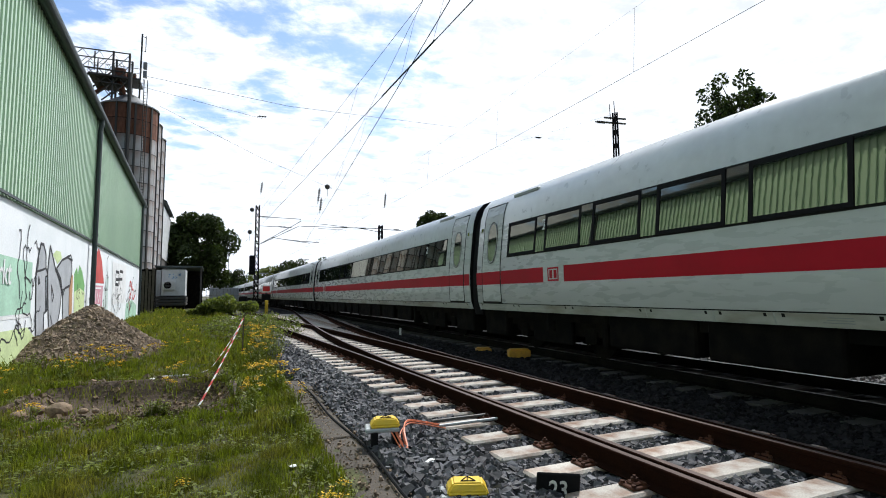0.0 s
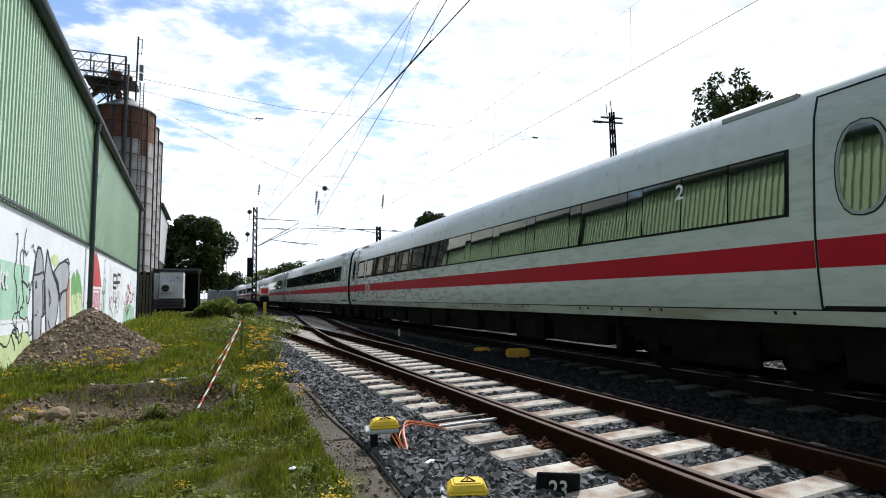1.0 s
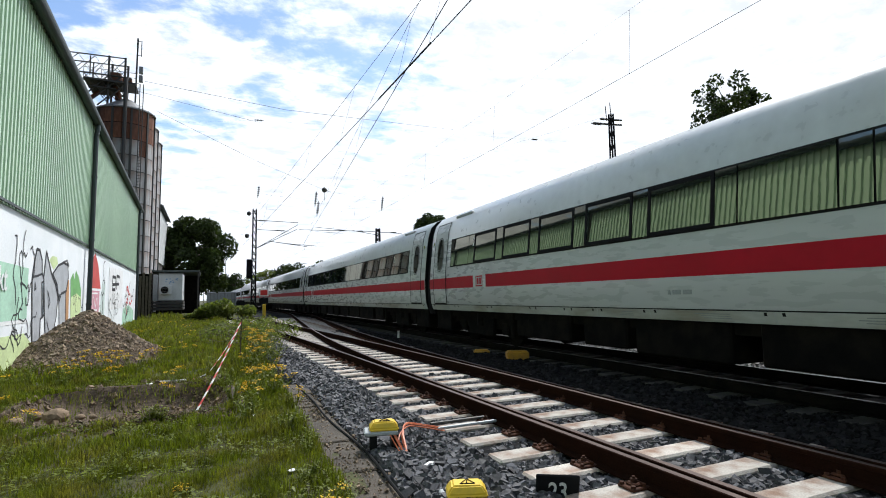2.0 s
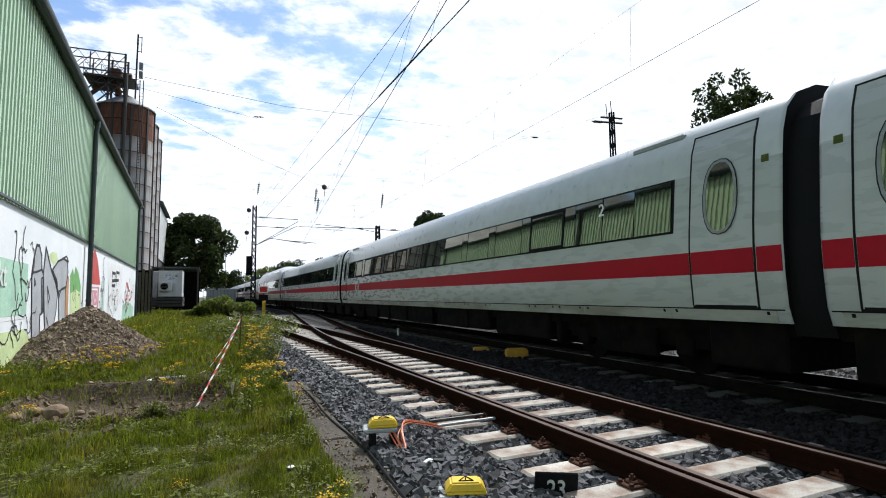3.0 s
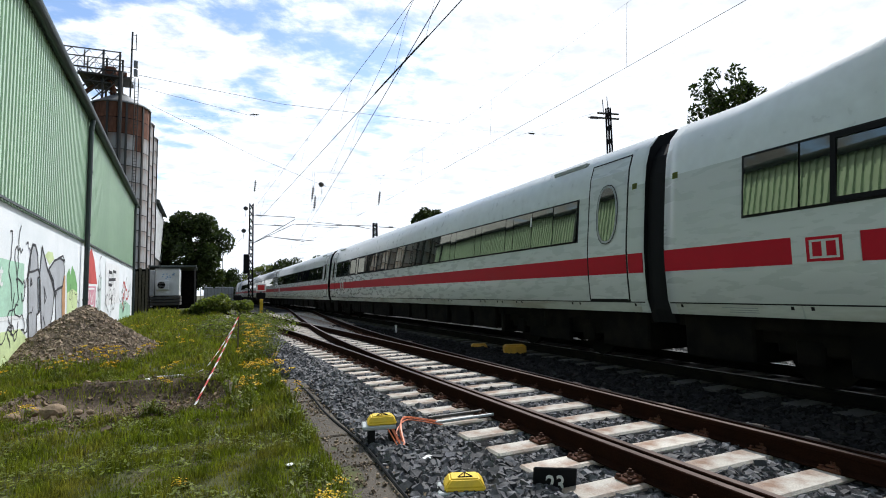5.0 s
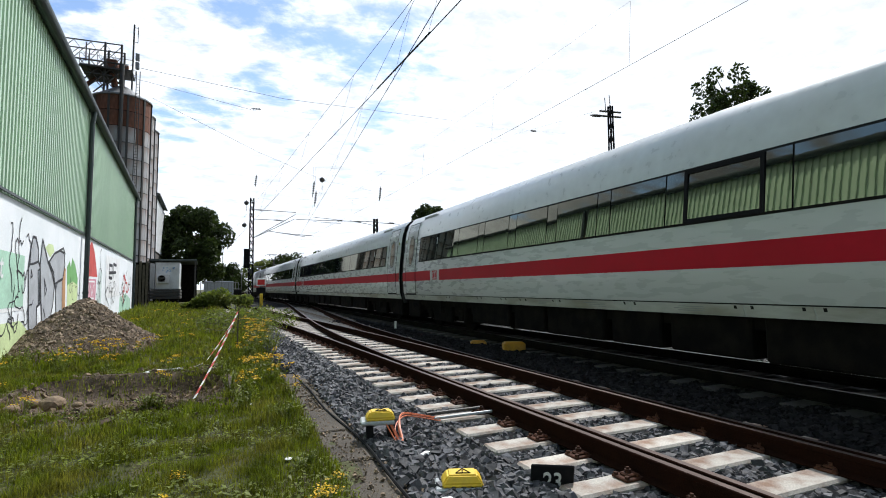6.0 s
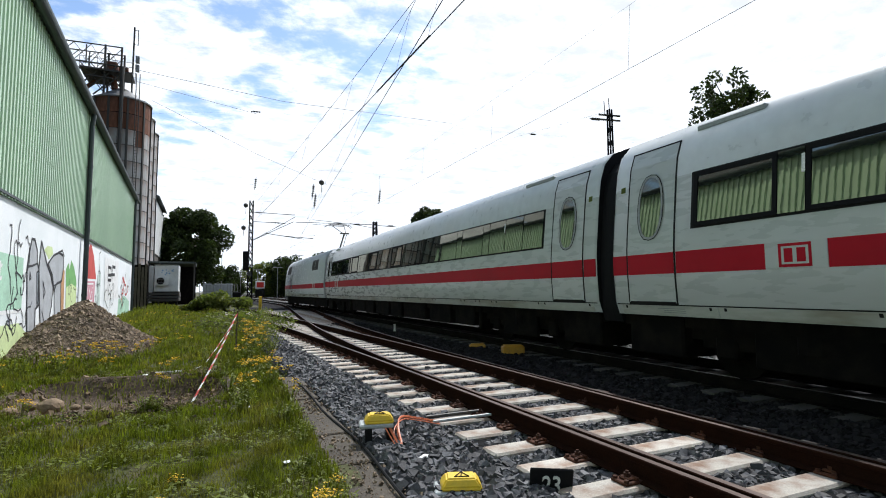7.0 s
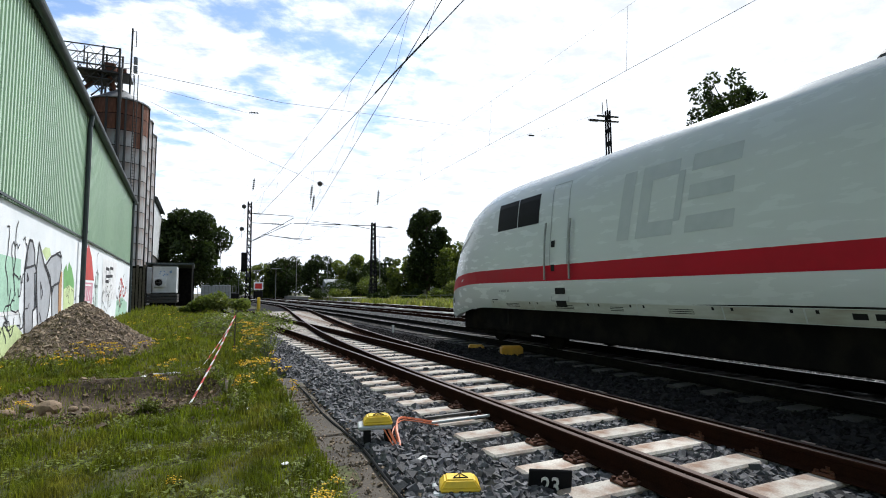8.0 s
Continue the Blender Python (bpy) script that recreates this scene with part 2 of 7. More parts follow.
M_BRICKDK = mat("shaded_wall", (0.06, 0.055, 0.05), 0.9, spots=(0.10, 0.09, 0.08), scale=1.0, amount=0.5, bump=0.2)
M_TRAILER = mat("white_trailer_panel", (0.66, 0.68, 0.68), 0.45, spots=(0.45, 0.46, 0.45), scale=1.2, amount=0.5, bump=0.03)
M_PLAT = mat("platform_concrete", (0.40, 0.39, 0.36), 0.9, spots=(0.28, 0.27, 0.25), scale=0.8, amount=0.6, bump=0.2)
M_MEADOW = mat("far_meadow", (0.16, 0.17, 0.04), 0.95, spots=(0.07, 0.10, 0.03), scale=0.25, amount=0.7, grain=3, grain_amt=0.4, bump=0.8, bump_scale=4)


def let_light_through(m, share, tint):
    """Thin leaves pass part of the light from behind."""
    nt = m.node_tree
    n, l = nt.nodes, nt.links
    b, out = n["Principled BSDF"], n["Material Output"]
    src = b.inputs["Base Color"].links[0].from_socket
    tn = n.new("ShaderNodeVectorMath"); tn.operation = "MULTIPLY"; tn.inputs[1].default_value = tint
    l.new(src, tn.inputs[0])
    tr = n.new("ShaderNodeBsdfTranslucent"); l.new(tn.outputs[0], tr.inputs[0])
    mx = n.new("ShaderNodeMixShader"); mx.inputs[0].default_value = share
    l.new(b.outputs[0], mx.inputs[1]); l.new(tr.outputs[0], mx.inputs[2]); l.new(mx.outputs[0], out.inputs[0])


for m, share in ((M_GRASS, 0.5), (M_WEED, 0.5), (M_FARGRASS, 0.5), (M_LEAF, 0.2), (M_LEAFL, 0.4), (M_FLOWER, 0.4)):
    let_light_through(m, share, (1.5, 1.55, 0.9))


def glass_mat(name, color, rough=0.015, spec=0.5, ior=2.9):
    m = mat(name, color, rough, bump=0.03, bump_scale=1.3, grain=2, grain_amt=0.1, spec=spec)
    b = m.node_tree.nodes["Principled BSDF"]
    b.inputs["IOR"].default_value = ior
    for lk in list(m.node_tree.links):
        if lk.to_socket == b.inputs["Roughness"]:
            m.node_tree.links.remove(lk)
    b.inputs["Roughness"].default_value = rough
    b.inputs["Specular Tint"].default_value = (1.0, 0.98, 0.76, 1)
    return m


M_GLASS = glass_mat("tinted_train_glass", (0.012, 0.016, 0.016))
# The pale base colour paints in a bright sky reflection on the glass.
M_ROOFGLASS = mat("roof_glass_sky_sheen", (0.62, 0.64, 0.65), 0.12, bump=0.0, grain=3, grain_amt=0.05, coat=0.5)
M_CABGLASS = glass_mat("dark_cab_glass", (0.008, 0.009, 0.010), 0.35, 0.1, 1.3)


# ---- building helpers ----
def part(name, bm, material, parent=None, label="", smooth=False):
    me = bpy.data.meshes.new(name)
    if smooth:
        for f in bm.faces:
            f.smooth = True
    bm.to_mesh(me)
    bm.free()
    for m in (material if isinstance(material, (list, tuple)) else [material]):
        me.materials.append(m)
    ob = new(name, me)
    if parent:
        ob.parent = parent
    return tagged(ob, label)


def empty(name, label, category, m=None, group="", kind=""):
    ob = new(name)
    ob.empty_display_size = 0.2
    if m is not None:
        ob.matrix_world = m
    return tagged(ob, label, category, group, kind)


def box(bm, x0, x1, y0, y1, z0, z1, bevel=0.0, m=None):
    vs = [bm.verts.new((x, y, z)) for z in (z0, z1) for y in (y0, y1) for x in (x0, x1)]
    if m is not None:
        for v in vs:
            v.co = m @ v.co
    fs = [bm.faces.new([vs[i] for i in q]) for q in ((0, 2, 3, 1), (4, 5, 7, 6), (0, 1, 5, 4), (2, 6, 7, 3), (0, 4, 6, 2), (1, 3, 7, 5))]
    if bevel:
        bmesh.ops.bevel(bm, geom=list({e for f in fs for e in f.edges}), offset=bevel, segments=1, affect="EDGES")
    return fs


def rod(bm, a, b, r, seg=6, r2=None, cap=True):
    a, b = Vector(a), Vector(b)
    d = b - a
    q = d.to_track_quat("Z", "Y").to_matrix()
    r2 = r if r2 is None else r2
    lo, hi = [], []
    for i in range(seg):
        u = q @ Vector((math.cos(2 * math.pi * i / seg), math.sin(2 * math.pi * i / seg), 0))
        lo.append(bm.verts.new(a + u * r))
        hi.append(bm.verts.new(b + u * r2))
    for i in range(seg):
        bm.faces.new((lo[i], lo[(i + 1) % seg], hi[(i + 1) % seg], hi[i]))
    if cap:
        bm.faces.new(lo[::-1])
        bm.faces.new(hi)


def tube(bm, pts, r, seg=6):
    """One continuous round bar through the points."""
    pts = [Vector(q) for q in pts]
    rings = []
    for i, c in enumerate(pts):
        d = (pts[min(i + 1, len(pts) - 1)] - pts[max(i - 1, 0)]).normalized()
        u = d.cross(Vector((0.31, 0.17, 0.94))).normalized()
        v = d.cross(u)
        rings.append([bm.verts.new(c + (u * math.cos(2 * math.pi * k / seg) + v * math.sin(2 * math.pi * k / seg)) * r) for k in range(seg)])
    for a, b in zip(rings, rings[1:]):
        for k in range(seg):
            bm.faces.new((a[k], a[(k + 1) % seg], b[(k + 1) % seg], b[k]))
    bm.faces.new(rings[0][::-1])
    bm.faces.new(rings[-1])


def mesh_of(name, verts, faces, material, parent=None, label="", kind="", category="", smooth=False):
    me = bpy.data.meshes.new(name)
    me.from_pydata(verts, [], faces)
    me.materials.append(material)
    if smooth:
        me.shade_smooth()
    ob = new(name, me)
    if parent:
        ob.parent, category = parent, ""
    return tagged(ob, label, category, "", kind)


def text_part(name, body, size, material, m, parent, label="", shear=0.0, squeeze=1.0, width=0.0):
    cu = bpy.data.curves.new(name, "FONT")
    cu.body, cu.size, cu.align_x, cu.shear, cu.extrude, cu.offset = body, size, "CENTER", shear, 0.002, 0.012 * size
    tmp = bpy.data.objects.new(name, cu)
    scene.collection.objects.link(tmp)
    me = bpy.data.meshes.new_from_object(tmp.evaluated_get(bpy.context.evaluated_depsgraph_get()))
    bpy.data.objects.remove(tmp)
    if width:
        xs = [v.co.x for v in me.vertices]
        squeeze = width / (max(xs) - min(xs))
    me.transform(m @ Matrix.Diagonal((squeeze, 1, 1, 1)))
    me.materials.clear()
    me.materials.append(material)
    ob = new(name, me)
    if parent:
        ob.parent = parent
    return tagged(ob, label)


# ---- track alignment ----
HEAD0, CURVE, SIDE0 = 0.0342, -0.000919, 6.353


def main_track(s, off=0.0, z=0.0):
    """Point on the main track: s metres along it, off metres to its right; and its heading."""
    c = min(s, 42.0)
    h = HEAD0 + CURVE * c
    x = SIDE0 + 1.50 + (math.cos(HEAD0) - math.cos(h)) / CURVE + (s - c) * math.sin(h)
    y = (math.sin(h) - math.sin(HEAD0)) / CURVE + (s - c) * math.cos(h)
    return Vector((x + off * math.cos(h), y - off * math.sin(h), z)), h


def left_rail_x(y):
    return 3.17 - 0.00118 * max(0.0, min(y, 26) - 4) ** 2 - (0.0519 * (y - 26) if y > 26 else 0)


def branch_x(y):
    """Left rail of the branch that bears away to the main line."""
    if y < 4:
        return 3.17 + 0.07
    if y < 24:
        return 3.24 + 0.00273 * (y - 4) ** 2
    if y < 34:
        return 4.333 + 0.1088 * (y - 24)
    p, h = main_track(62)
    u = (y - 34) / 28.0
    x0, x1 = 5.421, p.x - 0.753
    m0, m1 = 0.1088 * 28, math.tan(h) * 28
    return (2*u**3 - 3*u*u + 1) * x0 + (u**3 - 2*u*u + u) * m0 + (-2*u**3 + 3*u*u) * x1 + (u**3 - u*u) * m1


# ---- ground ----
def trench_dip(x, y):
    """Depth of the dug trench, steep at its far side."""
    u, v = (x + 1.0) / 1.42, (y - 9.45) / 1.4
    return 0.42 * max(0.0, 1 - u ** 6) * max(0.0, 1 - v ** 8) if abs(u) < 1 and abs(v) < 1 else 0.0


def ground_sheet():
    """One sheet from the camera to the horizon, with small unevenness in the meadow."""
    xs = sorted(set([-3000, -800, -250, -120, -60, -30, -15] + [-10 + 0.4 * i for i in range(29)] + [1.45, 1.8, 4, 6, 8, 12, 16, 20, 25, 30, 40, 60, 120, 250, 800, 3000]))
    ys = sorted(set([-3000, -800, -200, -60, -20, -8] + [0.4 * i for i in range(-4, 120)] + [50, 55, 60, 70, 85, 110, 150, 220, 400, 900, 3000]))
    verts, faces = [], []
    for y in ys:
        for x in xs:
            z = -0.28
            if -10 < x < 1.3 and 0 < y < 48:
                z = -0.20 + 0.05 * noise.noise((x * 0.6, y * 0.6, 0)) + 0.03 * noise.noise((x * 2, y * 2, 3))
                z -= 1.2 * trench_dip(x, y) + (0.10 if trench_dip(x, y) > 0.02 else 0.0)
            verts.append((x, y, z))
    w = len(xs)
    for j in range(len(ys) - 1):
        for i in range(w - 1):
            faces.append((j * w + i, j * w + i + 1, (j + 1) * w + i + 1, (j + 1) * w + i))
    mesh_of("ground", verts, faces, M_EARTH, label="green meadow ground with bare soil patches", kind="structure", category="ground", smooth=True)


def strip(name, f0, f1, s_list, material, label, category, z=-0.2):
    """A ribbon between two edges, each a function of the run."""
    verts, faces = [], []
    for s in s_list:
        verts += [f0(s), f1(s)]
    for i in range(len(s_list) - 1):
        faces.append((2 * i, 2 * i + 1, 2 * i + 3, 2 * i + 2))
    return mesh_of(name, verts, faces, material, label=label, kind="structure", category=category)


ground_sheet()
RUN = [-60 + 4 * i for i in range(130)]
strip("ballast_siding", lambda s: (1.42 if s < 30 else 1.42 + (s - 30) * 0.06, s, -0.215), lambda s: (5.9, s, -0.205), [-20 + 2 * i for i in range(38)], M_BALLAST, "crushed stone ballast under the siding, darkened as shaded gaps", "ballast")
strip("ballast_main", lambda s: main_track(s, -2.6, -0.21)[0], lambda s: main_track(s, 2.05, -0.21)[0], RUN, M_BALLAST, "crushed stone ballast under the main line, darkened as train shade", "ballast")
strip("ballast_second", lambda s: main_track(s, 2.05, -0.206)[0], lambda s: main_track(s, 11.2, -0.206)[0], RUN, M_BALLASTM, "crushed stone ballast under the far tracks, greyed as shadowed gaps", "ballast")


# ---- rails and sleepers ----
RAIL = [(-0.075, -0.172), (0.075, -0.172), (0.075, -0.160), (0.012, -0.140), (0.010, -0.048), (0.036, -0.036), (0.036, -0.008), (0.028, 0.0), (-0.028, 0.0), (-0.036, -0.008), (-0.036, -0.036), (-0.010, -0.048), (-0.012, -0.140), (-0.075, -0.160)]


def rail(name, centre, runs, parent, top, side_mat=None):
    """A rail of flat-bottom section along a centre line."""
    verts, faces, k = [], [], len(RAIL)
    for i, s in enumerate(runs):
        a, b = centre(runs[max(i - 1, 0)]), centre(runs[min(i + 1, len(runs) - 1)])
        d = (b - a).normalized()
        side, c = Vector((d.y, -d.x, 0)), centre(s)
        verts += [c + side * x + Vector((0, 0, z)) for x, z in RAIL]
    for i in range(len(runs) - 1):
        for j in range(k):
            faces.append((i * k + j, i * k + (j + 1) % k, (i + 1) * k + (j + 1) % k, (i + 1) * k + j))
    faces += [tuple(range(k))[::-1], tuple((len(runs) - 1) * k + j for j in range(k))]
    ob = mesh_of(name, verts, faces, side_mat or M_RUST, parent)
    ob.data.materials.append(top)
    for i, f in enumerate(ob.data.polygons):
        if i % k == 7 and i < (len(runs) - 1) * k:
            f.material_index = 1
    return ob


def sleeper_mesh(length, material, name="sleeper"):
    bm = bmesh.new()
    box(bm, -length / 2, length / 2, -0.135, 0.135, -0.36, -0.172, 0.02)
    me = bpy.data.meshes.new(name)
    bm.to_mesh(me); bm.free()
    me.materials.append(material)
    return me


def fastening_mesh():
    """Ribbed base plate with clamps, sleeper screws and tall clip bolts on both sides of the rail."""
    bm = bmesh.new()
    box(bm, -0.215, 0.215, -0.085, 0.085, -0.172, -0.150, 0.006)
    for sx in (-1, 1):
        box(bm, sx * 0.086 - 0.014, sx * 0.086 + 0.014, -0.075, 0.075, -0.152, -0.125, 0.005)
        box(bm, sx * 0.125 - 0.045, sx * 0.125 + 0.045, -0.05, 0.05, -0.152, -0.128, 0.010)
        rod(bm, (sx * 0.125, 0, -0.13), (sx * 0.125, 0, -0.085), 0.014, 6)
        rod(bm, (sx * 0.125, 0, -0.128), (sx * 0.125, 0, -0.102), 0.027, 6)
        for sy in (-1, 1):
            rod(bm, (sx * 0.19, sy * 0.06, -0.152), (sx * 0.19, sy * 0.06, -0.132), 0.019, 6)
    me = bpy.data.meshes.new("fastening")
    bm.to_mesh(me); bm.free()
    me.materials.append(M_PLATE)
    return me


def siding():
    track = empty("siding_track", "rusty siding turnout with white concrete sleepers", "railway track", kind="structure")
    runs = [-12 + 1.0 * i for i in range(59)]
    rail("rail", lambda y: Vector((left_rail_x(y), y, 0)), runs, track, M_RAILTOP)
    rail("rail", lambda y: Vector((left_rail_x(y) + 1.507 - 0.06 * max(0.0, min(1.0, (9 - y) / 5)), y, 0)), [-12 + i for i in range(59)], track, M_RAILTOP)
    rail("rail", lambda y: Vector((branch_x(y) + 0.05 * max(0.0, min(1.0, (9 - y) / 5)), y, 0)), [-12.0 + i for i in range(74)], track, M_RAILTOP)
    rail("rail", lambda y: Vector((branch_x(y) + 1.507, y, 0)), [-12 + 1.0 * i for i in range(74)], track, M_RAILTOP)
    fast = fastening_mesh()
    shared = {}
    y = 7.467 - 0.59 * 20
    i = 0
    while y < 44:
        a = left_rail_x(y) - 0.70
        b = branch_x(y) + 1.507 + 0.62
        n = round((b - a) * 4) / 4
        if n not in shared:
            shared[n] = sleeper_mesh(n, M_SLEEPER)
        ob = new("sleeper", shared[n])
        ob.parent = track
        h = 0.5 * (0.5 * (left_rail_x(y + 1) - left_rail_x(y - 1)) + 0.5 * (branch_x(y + 1) - branch_x(y - 1)))
        ob.matrix_world = pose(a + n / 2, y - 0.13, random.uniform(-0.006, 0.004), 0, 0, -math.degrees(h) + random.uniform(-0.6, 0.6))
        if y < 30:
            for x in (left_rail_x(y), branch_x(y) + 1.507):
                f = new("fastening", fast)
                f.parent = track
                f.matrix_world = pose(x, y - 0.13, 0)
        y += 0.59
        i += 1


def main_tracks():
    for off, z, top, nm in ((0.0, 0.0, M_RAILSHINE, "main_track"), (4.2, 0.0, M_RAILSHINE, "second_track"), (8.8, 0.0, M_RAILTOP, "third_track")):
        track = empty(nm, "main line track with polished rails on dark sleepers" if off < 8 else "far track with rusty rails", "railway track", kind="structure")
        for g in (-0.753, 0.753):
            # the train's own track gets near-black rail sides in place of its shade
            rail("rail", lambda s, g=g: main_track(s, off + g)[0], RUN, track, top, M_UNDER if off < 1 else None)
        verts, faces = [], []
        s = -30.0
        while s < 230:
            p, h = main_track(s, off)
            c = Vector((math.sin(h), math.cos(h), 0)); r = Vector((c.y, -c.x, 0))
            k = len(verts)
            for zz in (-0.36, -0.175):
                for u, v in ((-1.3, -0.13), (1.3, -0.13), (1.3, 0.13), (-1.3, 0.13)):
                    verts.append(p + r * u + c * v + Vector((0, 0, zz)))
            faces += [tuple(k + q for q in f) for f in ((4, 5, 6, 7), (0, 1, 5, 4), (1, 2, 6, 5), (2, 3, 7, 6), (3, 0, 4, 7))]
            s += 0.6
        mesh_of("sleeper_row", verts, faces, M_SLEEPERDK if off < 1 else M_PLAT, track, kind="stuff")


siding()
main_tracks()

# ---- train ----
PROFILE = [(1.40, 0.90), (1.475, 1.12), (1.50, 1.50), (1.505, 1.95), (1.485, 2.22), (1.398, 3.06), (1.35, 3.38), (1.24, 3.69), (1.02, 3.92), (0.60, 4.08), (0.0, 4.12)]
CAR, GAP = 25.8, 0.24
SIDES = [-1, 1]   # the side or sides on which body details are being laid


def side_x(z, rows=None):
    rows = rows or PROFILE
    for (x0, z0), (x1, z1) in zip(rows, rows[1:]):
        if z0 <= z <= z1:
            return x0 + (x1 - x0) * (z - z0) / (z1 - z0)
    return rows[0][0] if z < rows[0][1] else 0.0


def shell(bm, stations, prof):
    """Loft of the closed section: stations are (y, width factor, z mapping)."""
    rings = []
    for y, wf, zmap in stations:
        ring = [bm.verts.new((-x * wf, y, zmap(z))) for x, z in prof] + [bm.verts.new((x * wf, y, zmap(z))) for x, z in prof[-2::-1]]
        rings.append(ring)
    for a, b in zip(rings, rings[1:]):
        for i in range(len(a) - 1):
            bm.faces.new((a[i], a[i + 1], b[i + 1], b[i]))
    for k, ring in ((0, rings[0]), (1, rings[-1])):
        f = bm.faces.new(ring if k else ring[::-1])
    return rings


def side_band(bm, y0, y1, z0, z1, proud=0.004, cuts=4, both=True, prof=None, th=0.01, lean=0.0):
    """A thin plate that follows the body side between two heights."""
    zs = sorted(set([z0, z1] + [z for _, z in (prof or PROFILE) if z0 < z < z1]))
    for sgn in SIDES:
        ra = []
        for y in (y0, y1):
            ra.append([bm.verts.new((sgn * (side_x(z, prof) + proud + lean * (z - z0) / (z1 - z0)), y, z)) for z in zs])
            ra.append([bm.verts.new((sgn * (side_x(z, prof) - th), y, z)) for z in zs])
        o0, i0, o1, i1 = ra
        n = len(zs)
        for i in range(n - 1):
            bm.faces.new((o0[i], o1[i], o1[i + 1], o0[i + 1]) if sgn > 0 else (o0[i], o0[i + 1], o1[i + 1], o1[i]))
        bm.faces.new((o0[0], i0[0], i1[0], o1[0]))
        bm.faces.new((o0[-1], o1[-1], i1[-1], i0[-1]))
        bm.faces.new([*o0, *i0[::-1]])
        bm.faces.new([*o1[::-1], *i1])


def frame_band(bm, y0, y1, z0, z1, w, proud, prof=None):
    side_band(bm, y0, y1, z1 - w, z1, proud, prof=prof)
    side_band(bm, y0, y1, z0, z0 + w, proud, prof=prof)
    side_band(bm, y0, y0 + w, z0 + w, z1 - w, proud, prof=prof)
    side_band(bm, y1 - w, y1, z0 + w, z1 - w, proud, prof=prof)


def oval(bm, yc, zc, ry, rz, proud, hole=0.0, seg=20):
    """A rounded oblong plate on the body side; with a hole it is a ring."""
    for sgn in SIDES:
        def ring(fy, fz, pr):
            vs = []
            for i in range(seg):
                a = 2 * math.pi * i / seg
                c, s = math.cos(a), math.sin(a)
                y = yc + fy * math.copysign(abs(c) ** 0.8, c)
                z = zc + fz * math.copysign(abs(s) ** 0.9, s)
                vs.append(bm.verts.new((sgn * (1.485 - 0.1036 * (z - 2.22) + pr), y, z)))
            return vs
        a = ring(ry, rz, proud)
        if hole:
            b = ring(ry - hole, rz - hole, proud)
            for i in range(seg):
                q = (a[i], a[(i + 1) % seg], b[(i + 1) % seg], b[i])
                bm.faces.new(q if sgn > 0 else q[::-1])
        else:
            # banded fill, so that it follows the side
            for i in range(seg // 2):
                j = (seg - 1 - i) % seg
                lo = (a[i], a[i + 1], a[(seg - i - 1) % seg], a[(seg - i) % seg]) if i else (a[0], a[1], a[seg - 1])
                if len(set(lo)) >= 3:
                    q = list(dict.fromkeys(lo))
                    try:
                        bm.faces.new(q if sgn > 0 else q[::-1])
                    except ValueError:
                        pass


def bogie(parent, yc, power=False):
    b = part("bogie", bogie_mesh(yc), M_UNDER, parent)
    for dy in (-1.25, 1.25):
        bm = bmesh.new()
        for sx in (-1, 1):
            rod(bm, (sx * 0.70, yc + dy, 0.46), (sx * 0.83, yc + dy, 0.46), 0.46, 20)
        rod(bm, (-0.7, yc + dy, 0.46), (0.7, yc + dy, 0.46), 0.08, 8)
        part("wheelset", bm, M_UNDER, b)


def bogie_mesh(yc):
    bm = bmesh.new()
    for sx in (-1, 1):
        box(bm, sx * 1.0 - 0.09, sx * 1.0 + 0.09, yc - 1.7, yc + 1.7, 0.42, 0.66, 0.03)
        for dy in (-1.25, 1.25):
            box(bm, sx * 1.05 - 0.1, sx * 1.05 + 0.1, yc + dy - 0.17, yc + dy + 0.17, 0.30, 0.62, 0.03)
        rod(bm, (sx * 1.0, yc, 0.5), (sx * 1.0, yc, 0.95), 0.28, 12)
        rod(bm, (sx * 1.12, yc - 0.7, 0.35), (sx * 1.12, yc - 0.4, 0.9), 0.05, 8)
    box(bm, -1.0, 1.0, yc - 0.25, yc + 0.25, 0.25, 0.7)
    box(bm, -1.12, 1.12, yc - 2.05, yc + 2.05, 0.55, 0.93)
    for sx in (-1, 1):
        box(bm, sx * 1.16 - 0.05, sx * 1.16 + 0.05, yc - 0.75, yc + 0.75, 0.24, 0.8, 0.02)
    return bm


def logo(parent, yc, w=0.40, h=0.29, z=1.725):
    plate = bmesh.new(); side_band(plate, yc - 0.375, yc + 0.375, z - 0.166, z + 0.166, 0.009)
    p = part("logo_plate", plate, M_WHITE, parent)
    bm = bmesh.new()
    frame_band(bm, yc - w / 2, yc + w / 2, z - h / 2, z + h / 2, 0.035, 0.013)
    for k in (-1, 1):
        side_band(bm, yc + k * 0.078 - 0.052, yc + k * 0.078 + 0.052, z - 0.085, z + 0.085, 0.013)
    part("logo_shape", bm, M_RED, p, "red framed logo with two blocks")


